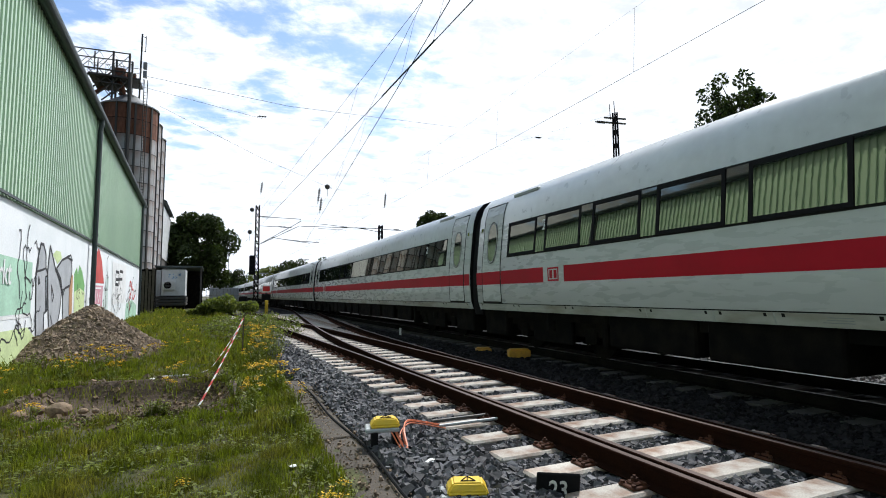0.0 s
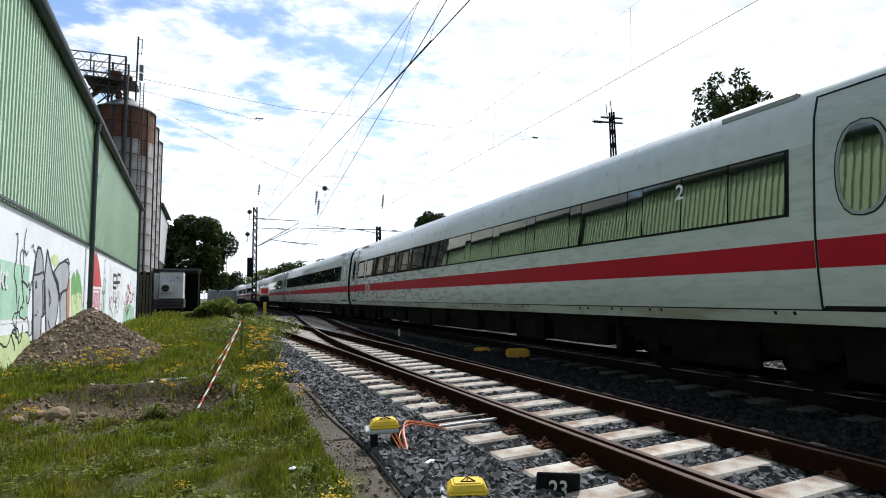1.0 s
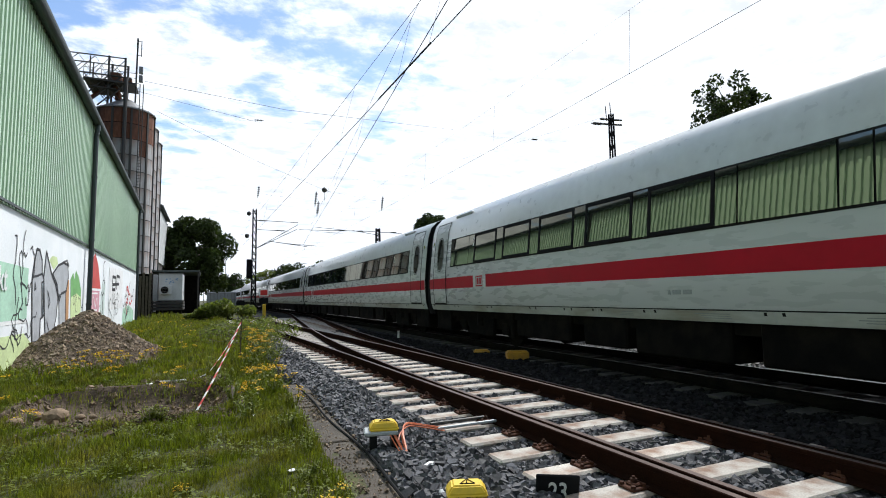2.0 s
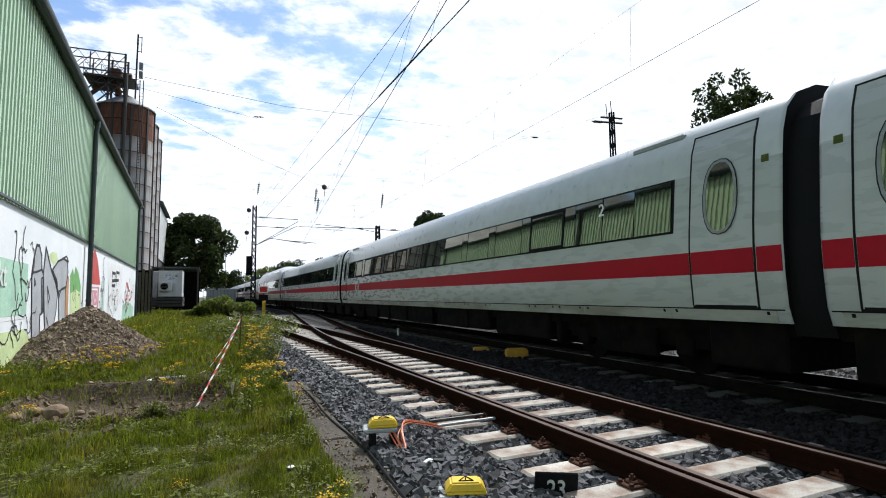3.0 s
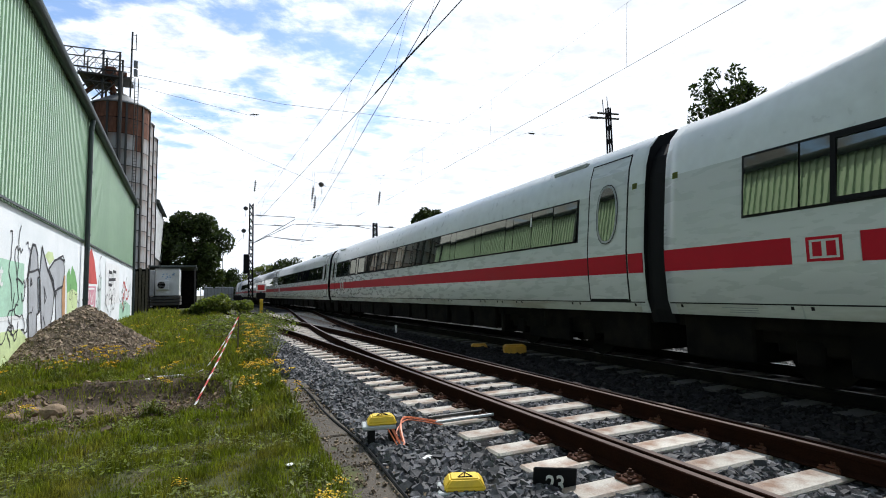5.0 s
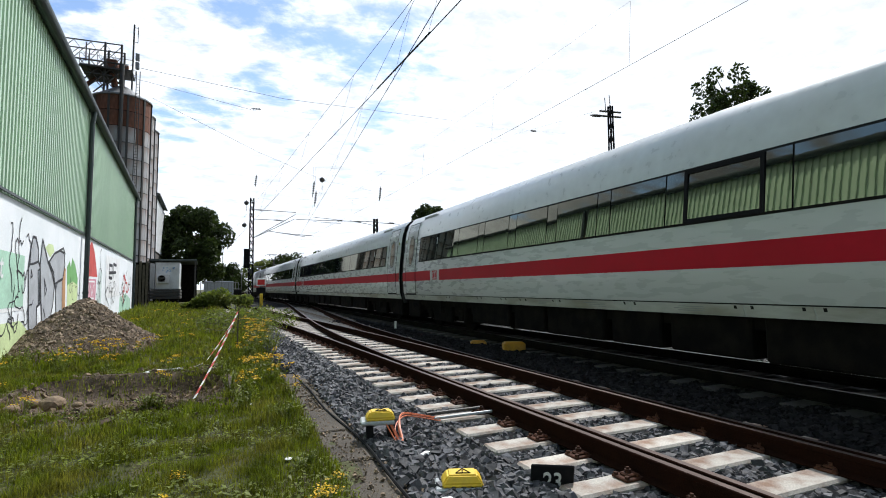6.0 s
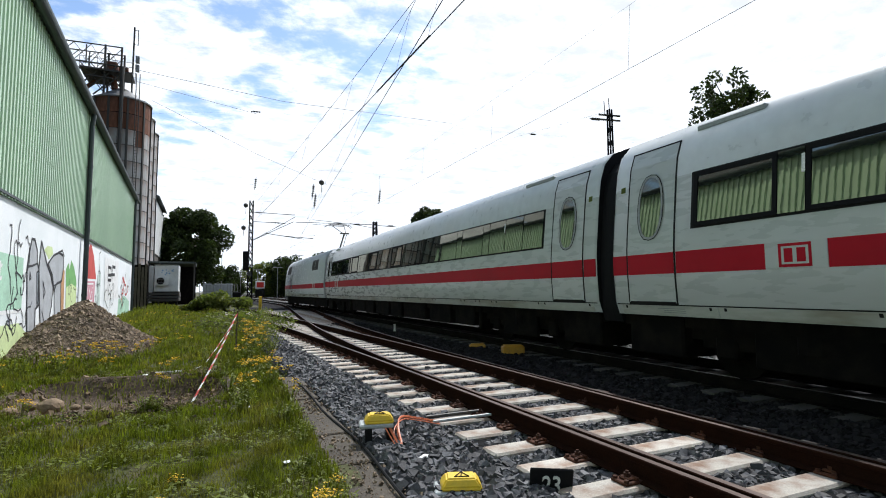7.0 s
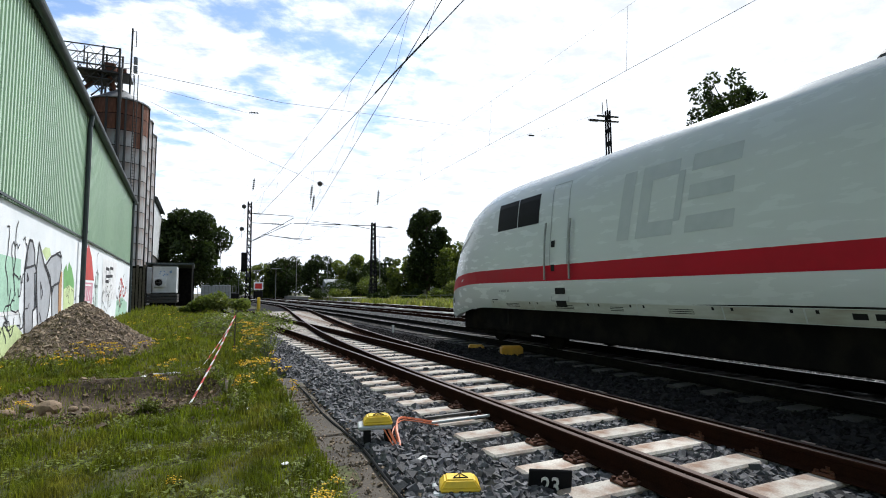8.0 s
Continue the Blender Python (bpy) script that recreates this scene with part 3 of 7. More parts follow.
def door(parent, yc, w=1.0, tall=3.66):
    bm = bmesh.new()
    side_band(bm, yc - w / 2, yc + w / 2, 1.10, tall - 0.02, 0.006)
    d = part("door", bm, M_WHITE, parent)
    bm = bmesh.new()
    frame_band(bm, yc - w / 2 - 0.02, yc + w / 2 + 0.02, 1.08, tall, 0.026, 0.009)
    side_band(bm, yc - w / 2 + 0.02, yc + w / 2 - 0.02, 1.085, 1.125, 0.011)
    part("door_seal", bm, M_LINE, d, "black rubber door seal")
    bm = bmesh.new()
    side_band(bm, yc - w / 2 + 0.01, yc + w / 2 - 0.01, 1.56, 1.89, 0.009)
    part("stripe", bm, M_RED, d)
    bm = bmesh.new(); oval(bm, yc, 2.655, 0.235, 0.50, 0.014)
    part("window", bm, M_GLASS, d, "oval dark tinted window")
    bm = bmesh.new(); oval(bm, yc, 2.655, 0.27, 0.535, 0.018, 0.04)
    part("window_frame", bm, M_STEEL, d)
    bm = bmesh.new(); oval(bm, yc, 2.655, 0.285, 0.55, 0.015, 0.02)
    part("window_gasket", bm, M_LINE, d)


def window_band(parent, y0, y1, framed, rng):
    """Long glazed band: wide panes and narrow ones between, some in dark frames."""
    bm = bmesh.new()
    side_band(bm, y0 - 0.03, y1 + 0.03, 2.21, 3.07, 0.003)
    band = part("window_band", bm, M_LINE, parent)
    y, wide = y0, True
    first = True
    while y < y1 - 0.2:
        w = (0.80 if first else 1.26) if wide else 0.36
        w = min(w, y1 - y)
        bm = bmesh.new()
        # panes are seated with a little play
        side_band(bm, y + 0.012, y + w - 0.012, 2.245, 3.035, 0.026, lean=rng.uniform(-0.009, 0.002) if framed > 0.5 else rng.uniform(-0.018, -0.006))
        me = part("pane", bm, M_GLASS, band)
        if wide and not first and rng.random() < (framed if y > 1.0 else 0.12):
            bm = bmesh.new()
            frame_band(bm, y, y + w, 2.24, 3.04, 0.058, 0.034)
            part("pane_frame", bm, M_BLACK, band)
        y += w
        first = y < y0 + 2.3
        wide = first or not wide


def skirts(parent, length, half):
    """Row of hatches along the foot of the body, with dark seams and pale signs on them."""
    bm = bmesh.new()
    side_band(bm, -half, half, 1.062, 1.080, 0.006)
    part("seam", bm, M_LINE, parent)
    y, rng = -half + 0.1, random.Random(7)
    while y < half - 0.6:
        w = rng.choice((0.9, 1.3, 1.7, 2.1))
        w = min(w, half - 0.1 - y)
        bm = bmesh.new()
        side_band(bm, y + 0.012, y + w - 0.012, 0.905, 1.06, 0.007)
        h = part("hatch", bm, M_SKIRT, parent)
        for k in (0.12, w - 0.12):
            bm = bmesh.new()
            side_band(bm, y + k - 0.02, y + k + 0.02, 1.005, 1.05, 0.010)
            part("latch", bm, M_LINE, h)
        if rng.random() < 0.4:
            bm = bmesh.new()
            for j in range(3):
                side_band(bm, y + w * 0.3, y + w * (0.5 + 0.1 * rng.random()), 0.95 + 0.03 * j, 0.962 + 0.03 * j, 0.010)
            part("inscription", bm, M_GREYTXT, h)
        y += w


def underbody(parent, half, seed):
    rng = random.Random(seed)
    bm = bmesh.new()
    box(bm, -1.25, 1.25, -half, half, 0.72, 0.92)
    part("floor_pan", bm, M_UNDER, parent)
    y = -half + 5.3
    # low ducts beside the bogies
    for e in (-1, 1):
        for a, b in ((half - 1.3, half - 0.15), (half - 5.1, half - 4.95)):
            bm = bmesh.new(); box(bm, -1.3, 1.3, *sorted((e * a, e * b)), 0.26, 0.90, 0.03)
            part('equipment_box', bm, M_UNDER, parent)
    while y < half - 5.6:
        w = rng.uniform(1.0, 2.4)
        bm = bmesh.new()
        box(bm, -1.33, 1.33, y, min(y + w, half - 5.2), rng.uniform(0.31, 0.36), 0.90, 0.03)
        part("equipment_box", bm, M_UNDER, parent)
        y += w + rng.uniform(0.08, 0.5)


def numbers(parent, y, z=1.33):
    bm = bmesh.new()
    for i, w in enumerate((0.16, 0.16, 0.05)):
        side_band(bm, y + i * 0.2, y + i * 0.2 + w, z - 0.035, z + 0.035, 0.005)
    part("number_bars", bm, M_GREYTXT, parent)


def coach(kind, seed, mark):
    rng = random.Random(seed)
    half = CAR / 2 - GAP
    label = {"2": "white high-speed coach with red stripe and dark window band, marked 2", "1": "white high-speed first class coach with red stripe, marked 1", "R": "white high-roofed dining coach with red lettering and roof windows"}[mark]
    car = empty("train_coach", label, "train coach", group="coaches of the train")
    prof = PROFILE
    zmap = lambda z: z
    hump = lambda k: (lambda z: z if z < 3.2 else z + k * (z - 3.2) / 0.92)
    bm = bmesh.new()
    if mark == "R":
        shell(bm, [(-half, 0.985, hump(0)), (-half + 0.25, 1, hump(0)), (-half + 1.2, 1, hump(0.0)), (-half + 3.2, 1, hump(0.42)), (half - 3.2, 1, hump(0.42)), (half - 1.2, 1, hump(0.0)), (half - 0.25, 1, hump(0)), (half, 0.985, hump(0))], prof)
    else:
        shell(bm, [(-half, 0.985, zmap), (-half + 0.06, 1, zmap), (half - 0.06, 1, zmap), (half, 0.985, zmap)], prof)
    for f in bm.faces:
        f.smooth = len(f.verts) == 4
        # upper faces take the white with skylight added to its colour
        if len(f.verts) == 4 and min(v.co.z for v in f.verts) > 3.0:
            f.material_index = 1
        if len(f.verts) > 4:
            f.material_index = 2
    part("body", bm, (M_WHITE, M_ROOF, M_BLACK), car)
    # gangway bellows at the far end reach over the gap
    bm = bmesh.new()
    inner = [(x * 0.93, 0.75 + (z - 0.9) * 0.985) for x, z in prof]
    shell(bm, [(half - 0.01, 1, zmap), (half + GAP * 0.7, 1.015, zmap), (half + GAP * 1.4, 1.015, zmap), (half + 2 * GAP, 1, zmap)], inner)
    part("gangway_bellows", bm, M_BLACK, car, "black rubber gangway bellows")
    if mark == "R":
        # local +y is the far end: the kitchen side door stands a third of the way in from it
        ends, bands = [(half - 9.25, 1.02)], [(half - 8.15, half - 1.4), (-half + 1.8, half - 10.3)]
    else:
        ends, bands = [(-half + 0.88, 1.0), (half - 0.88, 1.0)], [(-half + 1.72, half - 1.72)]
    for side in (-1, 1):
        SIDES[:] = [side]
        rng = random.Random(seed)
        for y, w in ends:
            door(car, y, w)
        for y0, y1 in bands:
            window_band(car, y0, y1, {"a": 0.95, "b": 0.1, "r": 0.12}[kind], rng)
        # red stripe in lengths between doors and logo plates
        spans, lg = [], []
        if mark == "R":
            lg = [half - 2.4]
            cuts = [(half - 2.4 - 0.38, half - 2.4 + 0.38), (half - 9.25 - 0.53, half - 9.25 + 0.53), (half - 16.3, half - 12.6)]
        else:
            lg = [half - (3.22 if mark == "1" else 3.72)]
            cuts = [(y - 0.53, y + 0.53) for y, _ in ends] + [(y - 0.38, y + 0.38) for y in lg]
        y = -half + 0.02
        for a, b in sorted(cuts) + [(half - 0.02, half)]:
            bm = bmesh.new(); side_band(bm, y, a, 1.56, 1.89, 0.004)
            part("stripe", bm, M_RED, car)
            y = b
        for yl in lg:
            logo(car, yl)
        skirts(car, CAR, half - 0.05)
        numbers(car, 2.0 if kind == "a" else -4.0)
        for y in (-half + 0.22, half - 0.22):
            bm = bmesh.new(); side_band(bm, y - 0.05, y + 0.05, 3.0, 3.1, 0.006)
            part("sticker", bm, M_WEED, car, "small green sticker")
    SIDES[:] = [-1, 1]
    if mark == "R":
        for sgn in (-1, 1):
            m = Matrix.Translation((sgn * 1.507, half - 14.4, 1.60)) @ Matrix(((0, 0, sgn), (sgn, 0, 0), (0, 1, 0))).to_4x4()
            text_part("lettering", "Bordrestaurant", 0.42, M_RED, m, car, "red word Bordrestaurant", width=3.4)
        for yb, run, x0, z0, x1, z1 in [(y, 0.42, 1.16, 4.045, 1.06, 4.20) for y in (0.5, -0.45)] + [(y, 0.74, 1.245, 3.91, 1.05, 4.19) for y in (-5.75, -7.34, -8.70)]:
            for sgn in (-1, 1):
                bm = bmesh.new()
                q = [(x0, z0, run), (x0, z0, -run), (x1, z1, -run - 0.1), (x1, z1, run - 0.16)]
                top = [bm.verts.new((sgn * x, yb + dy, z + 0.008)) for x, z, dy in q]
                bot = [bm.verts.new((sgn * x, yb + dy, z - 0.06)) for x, z, dy in q]
                bm.faces.new(top if sgn < 0 else top[::-1])
                for i in range(4):
                    bm.faces.new((top[i], bot[i], bot[(i + 1) % 4], top[(i + 1) % 4]))
                part("roof_window", bm, M_ROOFGLASS, car, "sloping roof window, coloured pale as a sky reflection")
    else:
        for sgn in (-1, 1):
            for end in (-1, 1):
                y = end * (half - 3.35)
                ang = math.atan2(0.087, 0.84)
                m = Matrix.Translation((sgn * (side_x(2.72) + 0.030), y, 2.72)) @ Matrix(((0, 0, sgn), (sgn, 0, 0), (0, 1, 0))).to_4x4() @ pose(0, 0, 0, -math.degrees(ang))
                text_part("class_number", mark, 0.33, M_GRAFW, m, car, "white class figure on the glass")
        for end in (-1, 1):
            for sx in (-1, 1):
                bm = bmesh.new()
                box(bm, sx * 1.13 - 0.09, sx * 1.13 + 0.09, end * (half - 2.2) - 0.55, end * (half - 2.2) + 0.55, 3.72, 3.815, 0.02)
                part("roof_grille", bm, M_GREYTXT, car)
    underbody(car, half, seed)
    for y in (-9.5, 9.5):
        bogie(car, y)
    return car


def power_car():
    """Tail power car; y = 0 at the joint with the last coach, nose towards +y."""
    car = empty("power_car", "white streamlined power car with red stripe and raised pantograph", "train power car")
    L = 19.95
    top = 4.12

    def zm(roof, floor):
        return lambda z: floor + (z - 0.90) * (roof - floor) / (top - 0.90)
    st = [(GAP, 1.0, zm(4.13, 0.9)), (14.8, 1.0, zm(4.13, 0.9)), (15.5, 0.998, zm(4.115, 0.9)), (16.1, 0.99, zm(4.07, 0.9)), (16.6, 0.98, zm(4.0, 0.89)), (17.0, 0.963, zm(3.90, 0.86)), (17.4, 0.937, zm(3.76, 0.82)), (17.9, 0.892, zm(3.48, 0.74)), (18.4, 0.838, zm(3.10, 0.66)), (18.9, 0.76, zm(2.56, 0.58)), (19.3, 0.67, zm(2.12, 0.52)), (19.65, 0.55, zm(1.70, 0.48)), (19.9, 0.38, zm(1.34, 0.48)), (20.02, 0.15, zm(1.02, 0.6))]
    bm = bmesh.new()
    shell(bm, st, PROFILE)
    for f in bm.faces:
        f.smooth = len(f.verts) == 4
    part("body", bm, M_POWER, car)

    def on(y, z):
        for (y0, w0, m0), (y1, w1, m1) in zip(st, st[1:]):
            if y0 <= y <= y1:
                u = (y - y0) / (y1 - y0)
                lo, hi = m0(0.9) * (1 - u) + m1(0.9) * u, m0(top) * (1 - u) + m1(top) * u
                zz = 0.9 + (z - lo) * (top - 0.9) / (hi - lo)
                return (w0 * (1 - u) + w1 * u) * side_x(min(max(zz, 0.9), top))
        return 0.3

    def patch(bm, outline, proud, steps=1):
        for sgn in SIDES:
            vs = [bm.verts.new((sgn * (on(y, z) + proud), y, z)) for y, z in outline]
            bm.faces.new(vs if sgn < 0 else vs[::-1])

    def ribbon(bm, pts, proud):
        for sgn in SIDES:
            lo = [bm.verts.new((sgn * (on(y, a) + proud), y, a)) for y, a, b in pts]
            hi = [bm.verts.new((sgn * (on(y, b) + proud), y, b)) for y, a, b in pts]
            for i in range(len(pts) - 1):
                q = (lo[i], hi[i], hi[i + 1], lo[i + 1])
                bm.faces.new(q if sgn > 0 else q[::-1])
    for side in (-1, 1):
        SIDES[:] = [side]
        lgy = 3.45
        bm = bmesh.new(); ribbon(bm, [(GAP, 1.525, 1.85), (lgy - 0.38, 1.525, 1.85)], 0.004); part("stripe", bm, M_RED, car)
        bm = bmesh.new()
        ribbon(bm, [(lgy + 0.38, 1.525, 1.85), (14.2, 1.525, 1.85), (15.3, 1.525, 1.85), (16.1, 1.525, 1.85), (16.8, 1.52, 1.845), (17.4, 1.50, 1.83), (17.9, 1.465, 1.795), (18.4, 1.42, 1.75), (18.9, 1.34, 1.66), (19.3, 1.24, 1.53), (19.65, 1.10, 1.35), (19.88, 0.98, 1.18)], 0.006)
        part("stripe", bm, M_RED, car)
        logo(car, lgy, z=1.688)
        for y0, y1 in ((2.45, 3.45), (3.52, 4.5)):
            bm = bmesh.new(); ribbon(bm, [(y0, 2.78, 3.06), (y1, 2.78, 3.06)], 0.006); ribbon(bm, [(y0, 3.06, 3.36), (y1, 3.06, 3.36)], 0.006); ribbon(bm, [(y0, 3.36, 3.49), (y1, 3.36, 3.49)], 0.006)
            part("engine_room_window", bm, M_CABGLASS, car)
        for y0, y1 in ((13.78, 14.66), (14.69, 15.62)):
            bm = bmesh.new()
            for a, b in ((2.80, 3.06), (3.06, 3.36), (3.36, 3.47)):
                ribbon(bm, [(y0, a, b), (y1, a, b)], 0.006)
            part("cab_window", bm, M_CABGLASS, car)
        # windscreen wraps the front slope
        bm = bmesh.new(); ribbon(bm, [(17.25, 3.0, 3.52), (17.5, 2.85, 3.42), (17.9, 2.68, 3.2), (18.4, 2.5, 2.86), (18.65, 2.42, 2.62)], 0.014)
        part("windscreen", bm, M_CABGLASS, car)
        bm = bmesh.new()
        for a, b in ((1.10, 1.12), (3.54, 3.56)):
            ribbon(bm, [(12.70, a, b), (13.30, a, b)], 0.008)
        for y in (12.70, 13.28):
            for a, b in ((1.1, 1.95), (1.95, 2.22), (2.22, 3.06), (3.06, 3.36), (3.36, 3.55)):
                ribbon(bm, [(y, a, b), (y + 0.02, a, b)], 0.008)
        d = part("door_seal", bm, M_GREYTXT, car)
        bm = bmesh.new()
        for y in (12.58, 13.42):
            for sgn in SIDES:
                tube(bm, [(sgn * 1.56, y, 1.55), (sgn * 1.56, y, 1.95), (sgn * 1.53, y, 2.45), (sgn * 1.49, y, 2.75)], 0.022)
        part("grab_rail", bm, M_STEEL, car)
        for z in (2.22, 1.72):
            bm = bmesh.new(); ribbon(bm, [(13.12, z, z + 0.14), (13.25, z, z + 0.14)], 0.012); part("door_handle", bm, M_LINE, car)
        for z in (1.25, 0.99):
            bm = bmesh.new(); ribbon(bm, [(12.80, z, z + 0.13), (13.14, z, z + 0.13)], 0.012); part("step_recess", bm, M_LINE, car)
        # big faded grey emblem: three slanted block shapes
        z0, z1 = 2.17, 3.34

        def slab(bm, ya, yb, za, zb):
            lean = lambda z: -(z - 2.17) * 0.13
            zs = [za] + [z for z in (2.22, 3.06) if za < z < zb] + [zb]
            for a, b in zip(zs, zs[1:]):
                for sgn in SIDES:
                    q = [(ya + lean(a), a), (yb + lean(a), a), (yb + lean(b), b), (ya + lean(b), b)]
                    vs = [bm.verts.new((sgn * (on(y, z) + 0.006), y, z)) for y, z in q]
                    bm.faces.new(vs if sgn < 0 else vs[::-1])
        for name_of, bars in (("emblem_bar", [(11.02, 11.30, z0, z1)]), ("emblem_frame", [(10.62, 10.86, z0, z1), (10.10, 10.62, z1 - 0.24, z1), (10.10, 10.62, z0, z0 + 0.24), (9.98, 10.10, z0 + 0.2, z1 - 0.2)]), ("emblem_rows", [(9.05, 9.86, z1 - 0.25, z1), (9.12, 9.86, 2.66, 2.88), (9.05, 9.86, z0, z0 + 0.25)])):
            bm = bmesh.new()
            for q in bars:
                slab(bm, *q)
            part(name_of, bm, M_EMBLEM, car, "faded grey emblem shape")
        # hatches, seams
        bm = bmesh.new(); ribbon(bm, [(GAP, 1.098, 1.122), (15.9, 1.098, 1.122)], 0.006); part("seam", bm, M_LINE, car)
        y, rng = 2.0, random.Random(3)
        while y < 15:
            w = rng.choice((1.1, 1.6, 2.0))
            bm = bmesh.new(); ribbon(bm, [(y + 0.012, 0.91, 1.09), (y + w - 0.012, 0.91, 1.09)], 0.008); h = part("hatch", bm, M_SKIRT, car)
            bm = bmesh.new()
            for k in (0.15, w - 0.15):
                ribbon(bm, [(y + k - 0.02, 1.03, 1.075), (y + k + 0.02, 1.03, 1.075)], 0.012)
            if rng.random() < 0.6:
                for j in range(3):
                    ribbon(bm, [(y + w * 0.3, 0.96 + 0.03 * j, 0.972 + 0.03 * j), (y + w * 0.6, 0.96 + 0.03 * j, 0.972 + 0.03 * j)], 0.012)
            part("latch", bm, M_LINE, h)
            y += w
        bm = bmesh.new()
        for k in range(3):
            ribbon(bm, [(7.1 + 0.22 * k, 0.98, 1.05), (7.25 + 0.22 * k, 0.98, 1.05)], 0.014)
        part("vent_slot", bm, M_LINE, car)
        bm = bmesh.new()
        for i, w in enumerate((0.10, 0.14, 0.10, 0.04)):
            ribbon(bm, [(15.0 + 0.15 * i, 1.30, 1.35), (15.0 + 0.15 * i + w, 1.30, 1.35)], 0.006)
        part("number_bars", bm, M_GREYTXT, car)
    SIDES[:] = [-1, 1]
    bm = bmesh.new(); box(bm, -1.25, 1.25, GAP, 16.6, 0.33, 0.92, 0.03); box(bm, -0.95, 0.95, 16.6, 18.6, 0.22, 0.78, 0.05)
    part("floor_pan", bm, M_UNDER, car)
    for y in (4.0, 15.4):
        bogie(car, y)
    # lamp cluster low on the nose
    bm = bmesh.new(); patch(bm, [(18.8, 0.98), (19.1, 0.96), (19.1, 1.1), (18.8, 1.12)], 0.01); part("tail_lamp", bm, M_CABGLASS, car)
    bm = bmesh.new(); rod(bm, (0, 7.8, 4.10), (0, 7.8, 4.30), 0.20, 12, 0.17); rod(bm, (0, 7.8, 4.30), (0, 7.8, 4.42), 0.17, 12, 0.06)
    part("roof_aerial", bm, M_DARKSTEEL, car, "dark domed roof aerial")
    # roof gear and pantograph
    bm = bmesh.new()
    for x in (-0.45, 0.45):
        for y in (1.4, 2.9):
            rod(bm, (x, y, 3.78), (x, y, 4.06), 0.05, 8)
            for k in range(3):
                rod(bm, (x, y, 3.84 + 0.07 * k), (x, y, 3.86 + 0.07 * k), 0.09, 8)
    for x in (-0.45, 0.45):
        rod(bm, (x, 1.25, 4.07), (x, 3.05, 4.07), 0.03)
    for y in (1.4, 2.9):
        rod(bm, (-0.45, y, 4.07), (0.45, y, 4.07), 0.03)
    rod(bm, (0, 3.5, 3.84), (0, 3.9, 4.0), 0.05); rod(bm, (-0.5, 3.7, 4.0), (0.3, 3.7, 4.02), 0.03)
    pan = part("pantograph_base", bm, M_DARKSTEEL, car)
    bm = bmesh.new()
    rod(bm, (0, 2.4, 4.07), (0, 0.95, 5.12), 0.055)
    rod(bm, (0.12, 2.05, 4.07), (0.1, 0.78, 5.04), 0.018)
    part("lower_arm", bm, M_DARKSTEEL, pan)
    bm = bmesh.new()
    for sx in (-1, 1):
        rod(bm, (sx * 0.08, 0.92, 5.12), (sx * 0.42, 2.65, 5.82), 0.026)
    rod(bm, (-0.42, 2.65, 5.82), (0.42, 2.65, 5.82), 0.022)
    rod(bm, (-0.3, 0.92, 5.13), (0.3, 0.92, 5.13), 0.05)
    part("upper_arm", bm, M_DARKSTEEL, pan)
    bm = bmesh.new()
    for dy in (-0.2, 0.2):
        y = 2.65 + dy
        tube(bm, [(-0.95, y, 5.72), (-0.75, y, 5.86), (-0.5, y, 5.92), (0.5, y, 5.92), (0.75, y, 5.86), (0.95, y, 5.72)], 0.02)
        rod(bm, (-0.35, y, 5.92), (-0.35, 2.65, 5.82), 0.015); rod(bm, (0.35, y, 5.92), (0.35, 2.65, 5.82), 0.015)
    for sx in (-0.6, 0.6):
        rod(bm, (sx, 2.45, 5.90), (sx, 2.85, 5.90), 0.015)
    part("collector_head", bm, M_DARKSTEEL, pan)
    return car


# joint positions along the main track at the clip's half seconds
JOINT = [(0, 13.0), (0.5, -5.0), (1, -23.72), (1.5, -42.65), (2.25, -70.99), (3, -99.33), (3.5, -118.29), (4, -138.18), (4.5, -156.15), (5.25, -184.77), (6, -213.38), (6.5, -230.35), (7, -250.68), (7.5, -269.26), (8, -288.2)]
CARS = []
for k in range(-1, 11):
    mark = "R" if k == 6 else ("2" if k < 6 else "1")
    CARS.append((k, coach("r" if k == 6 else ("b" if k in (0, 8) else "a"), 11 + k, mark)))
TAIL = power_car()


# ---- hall, silos and buildings ----
WALL_ANG = -0.0311


def wall_pt(y, z, proud=0.0):
    """Point on the hall's long wall."""
    return Vector((-3.4 + WALL_ANG * y + proud, y, z))


def clad_z(y):
    return 3.30 + 0.0045 * max(y, 0.0)


def wall_plate(bm, pts, proud, th=0.003):
    """A flat coat of paint or plate on the wall: outline in (run, height)."""
    top = [bm.verts.new(wall_pt(y * 0.955, z, proud)) for y, z in pts]
    f = bm.faces.new(top)
    f.normal_update()
    if f.normal.x < 0:
        f.normal_flip()


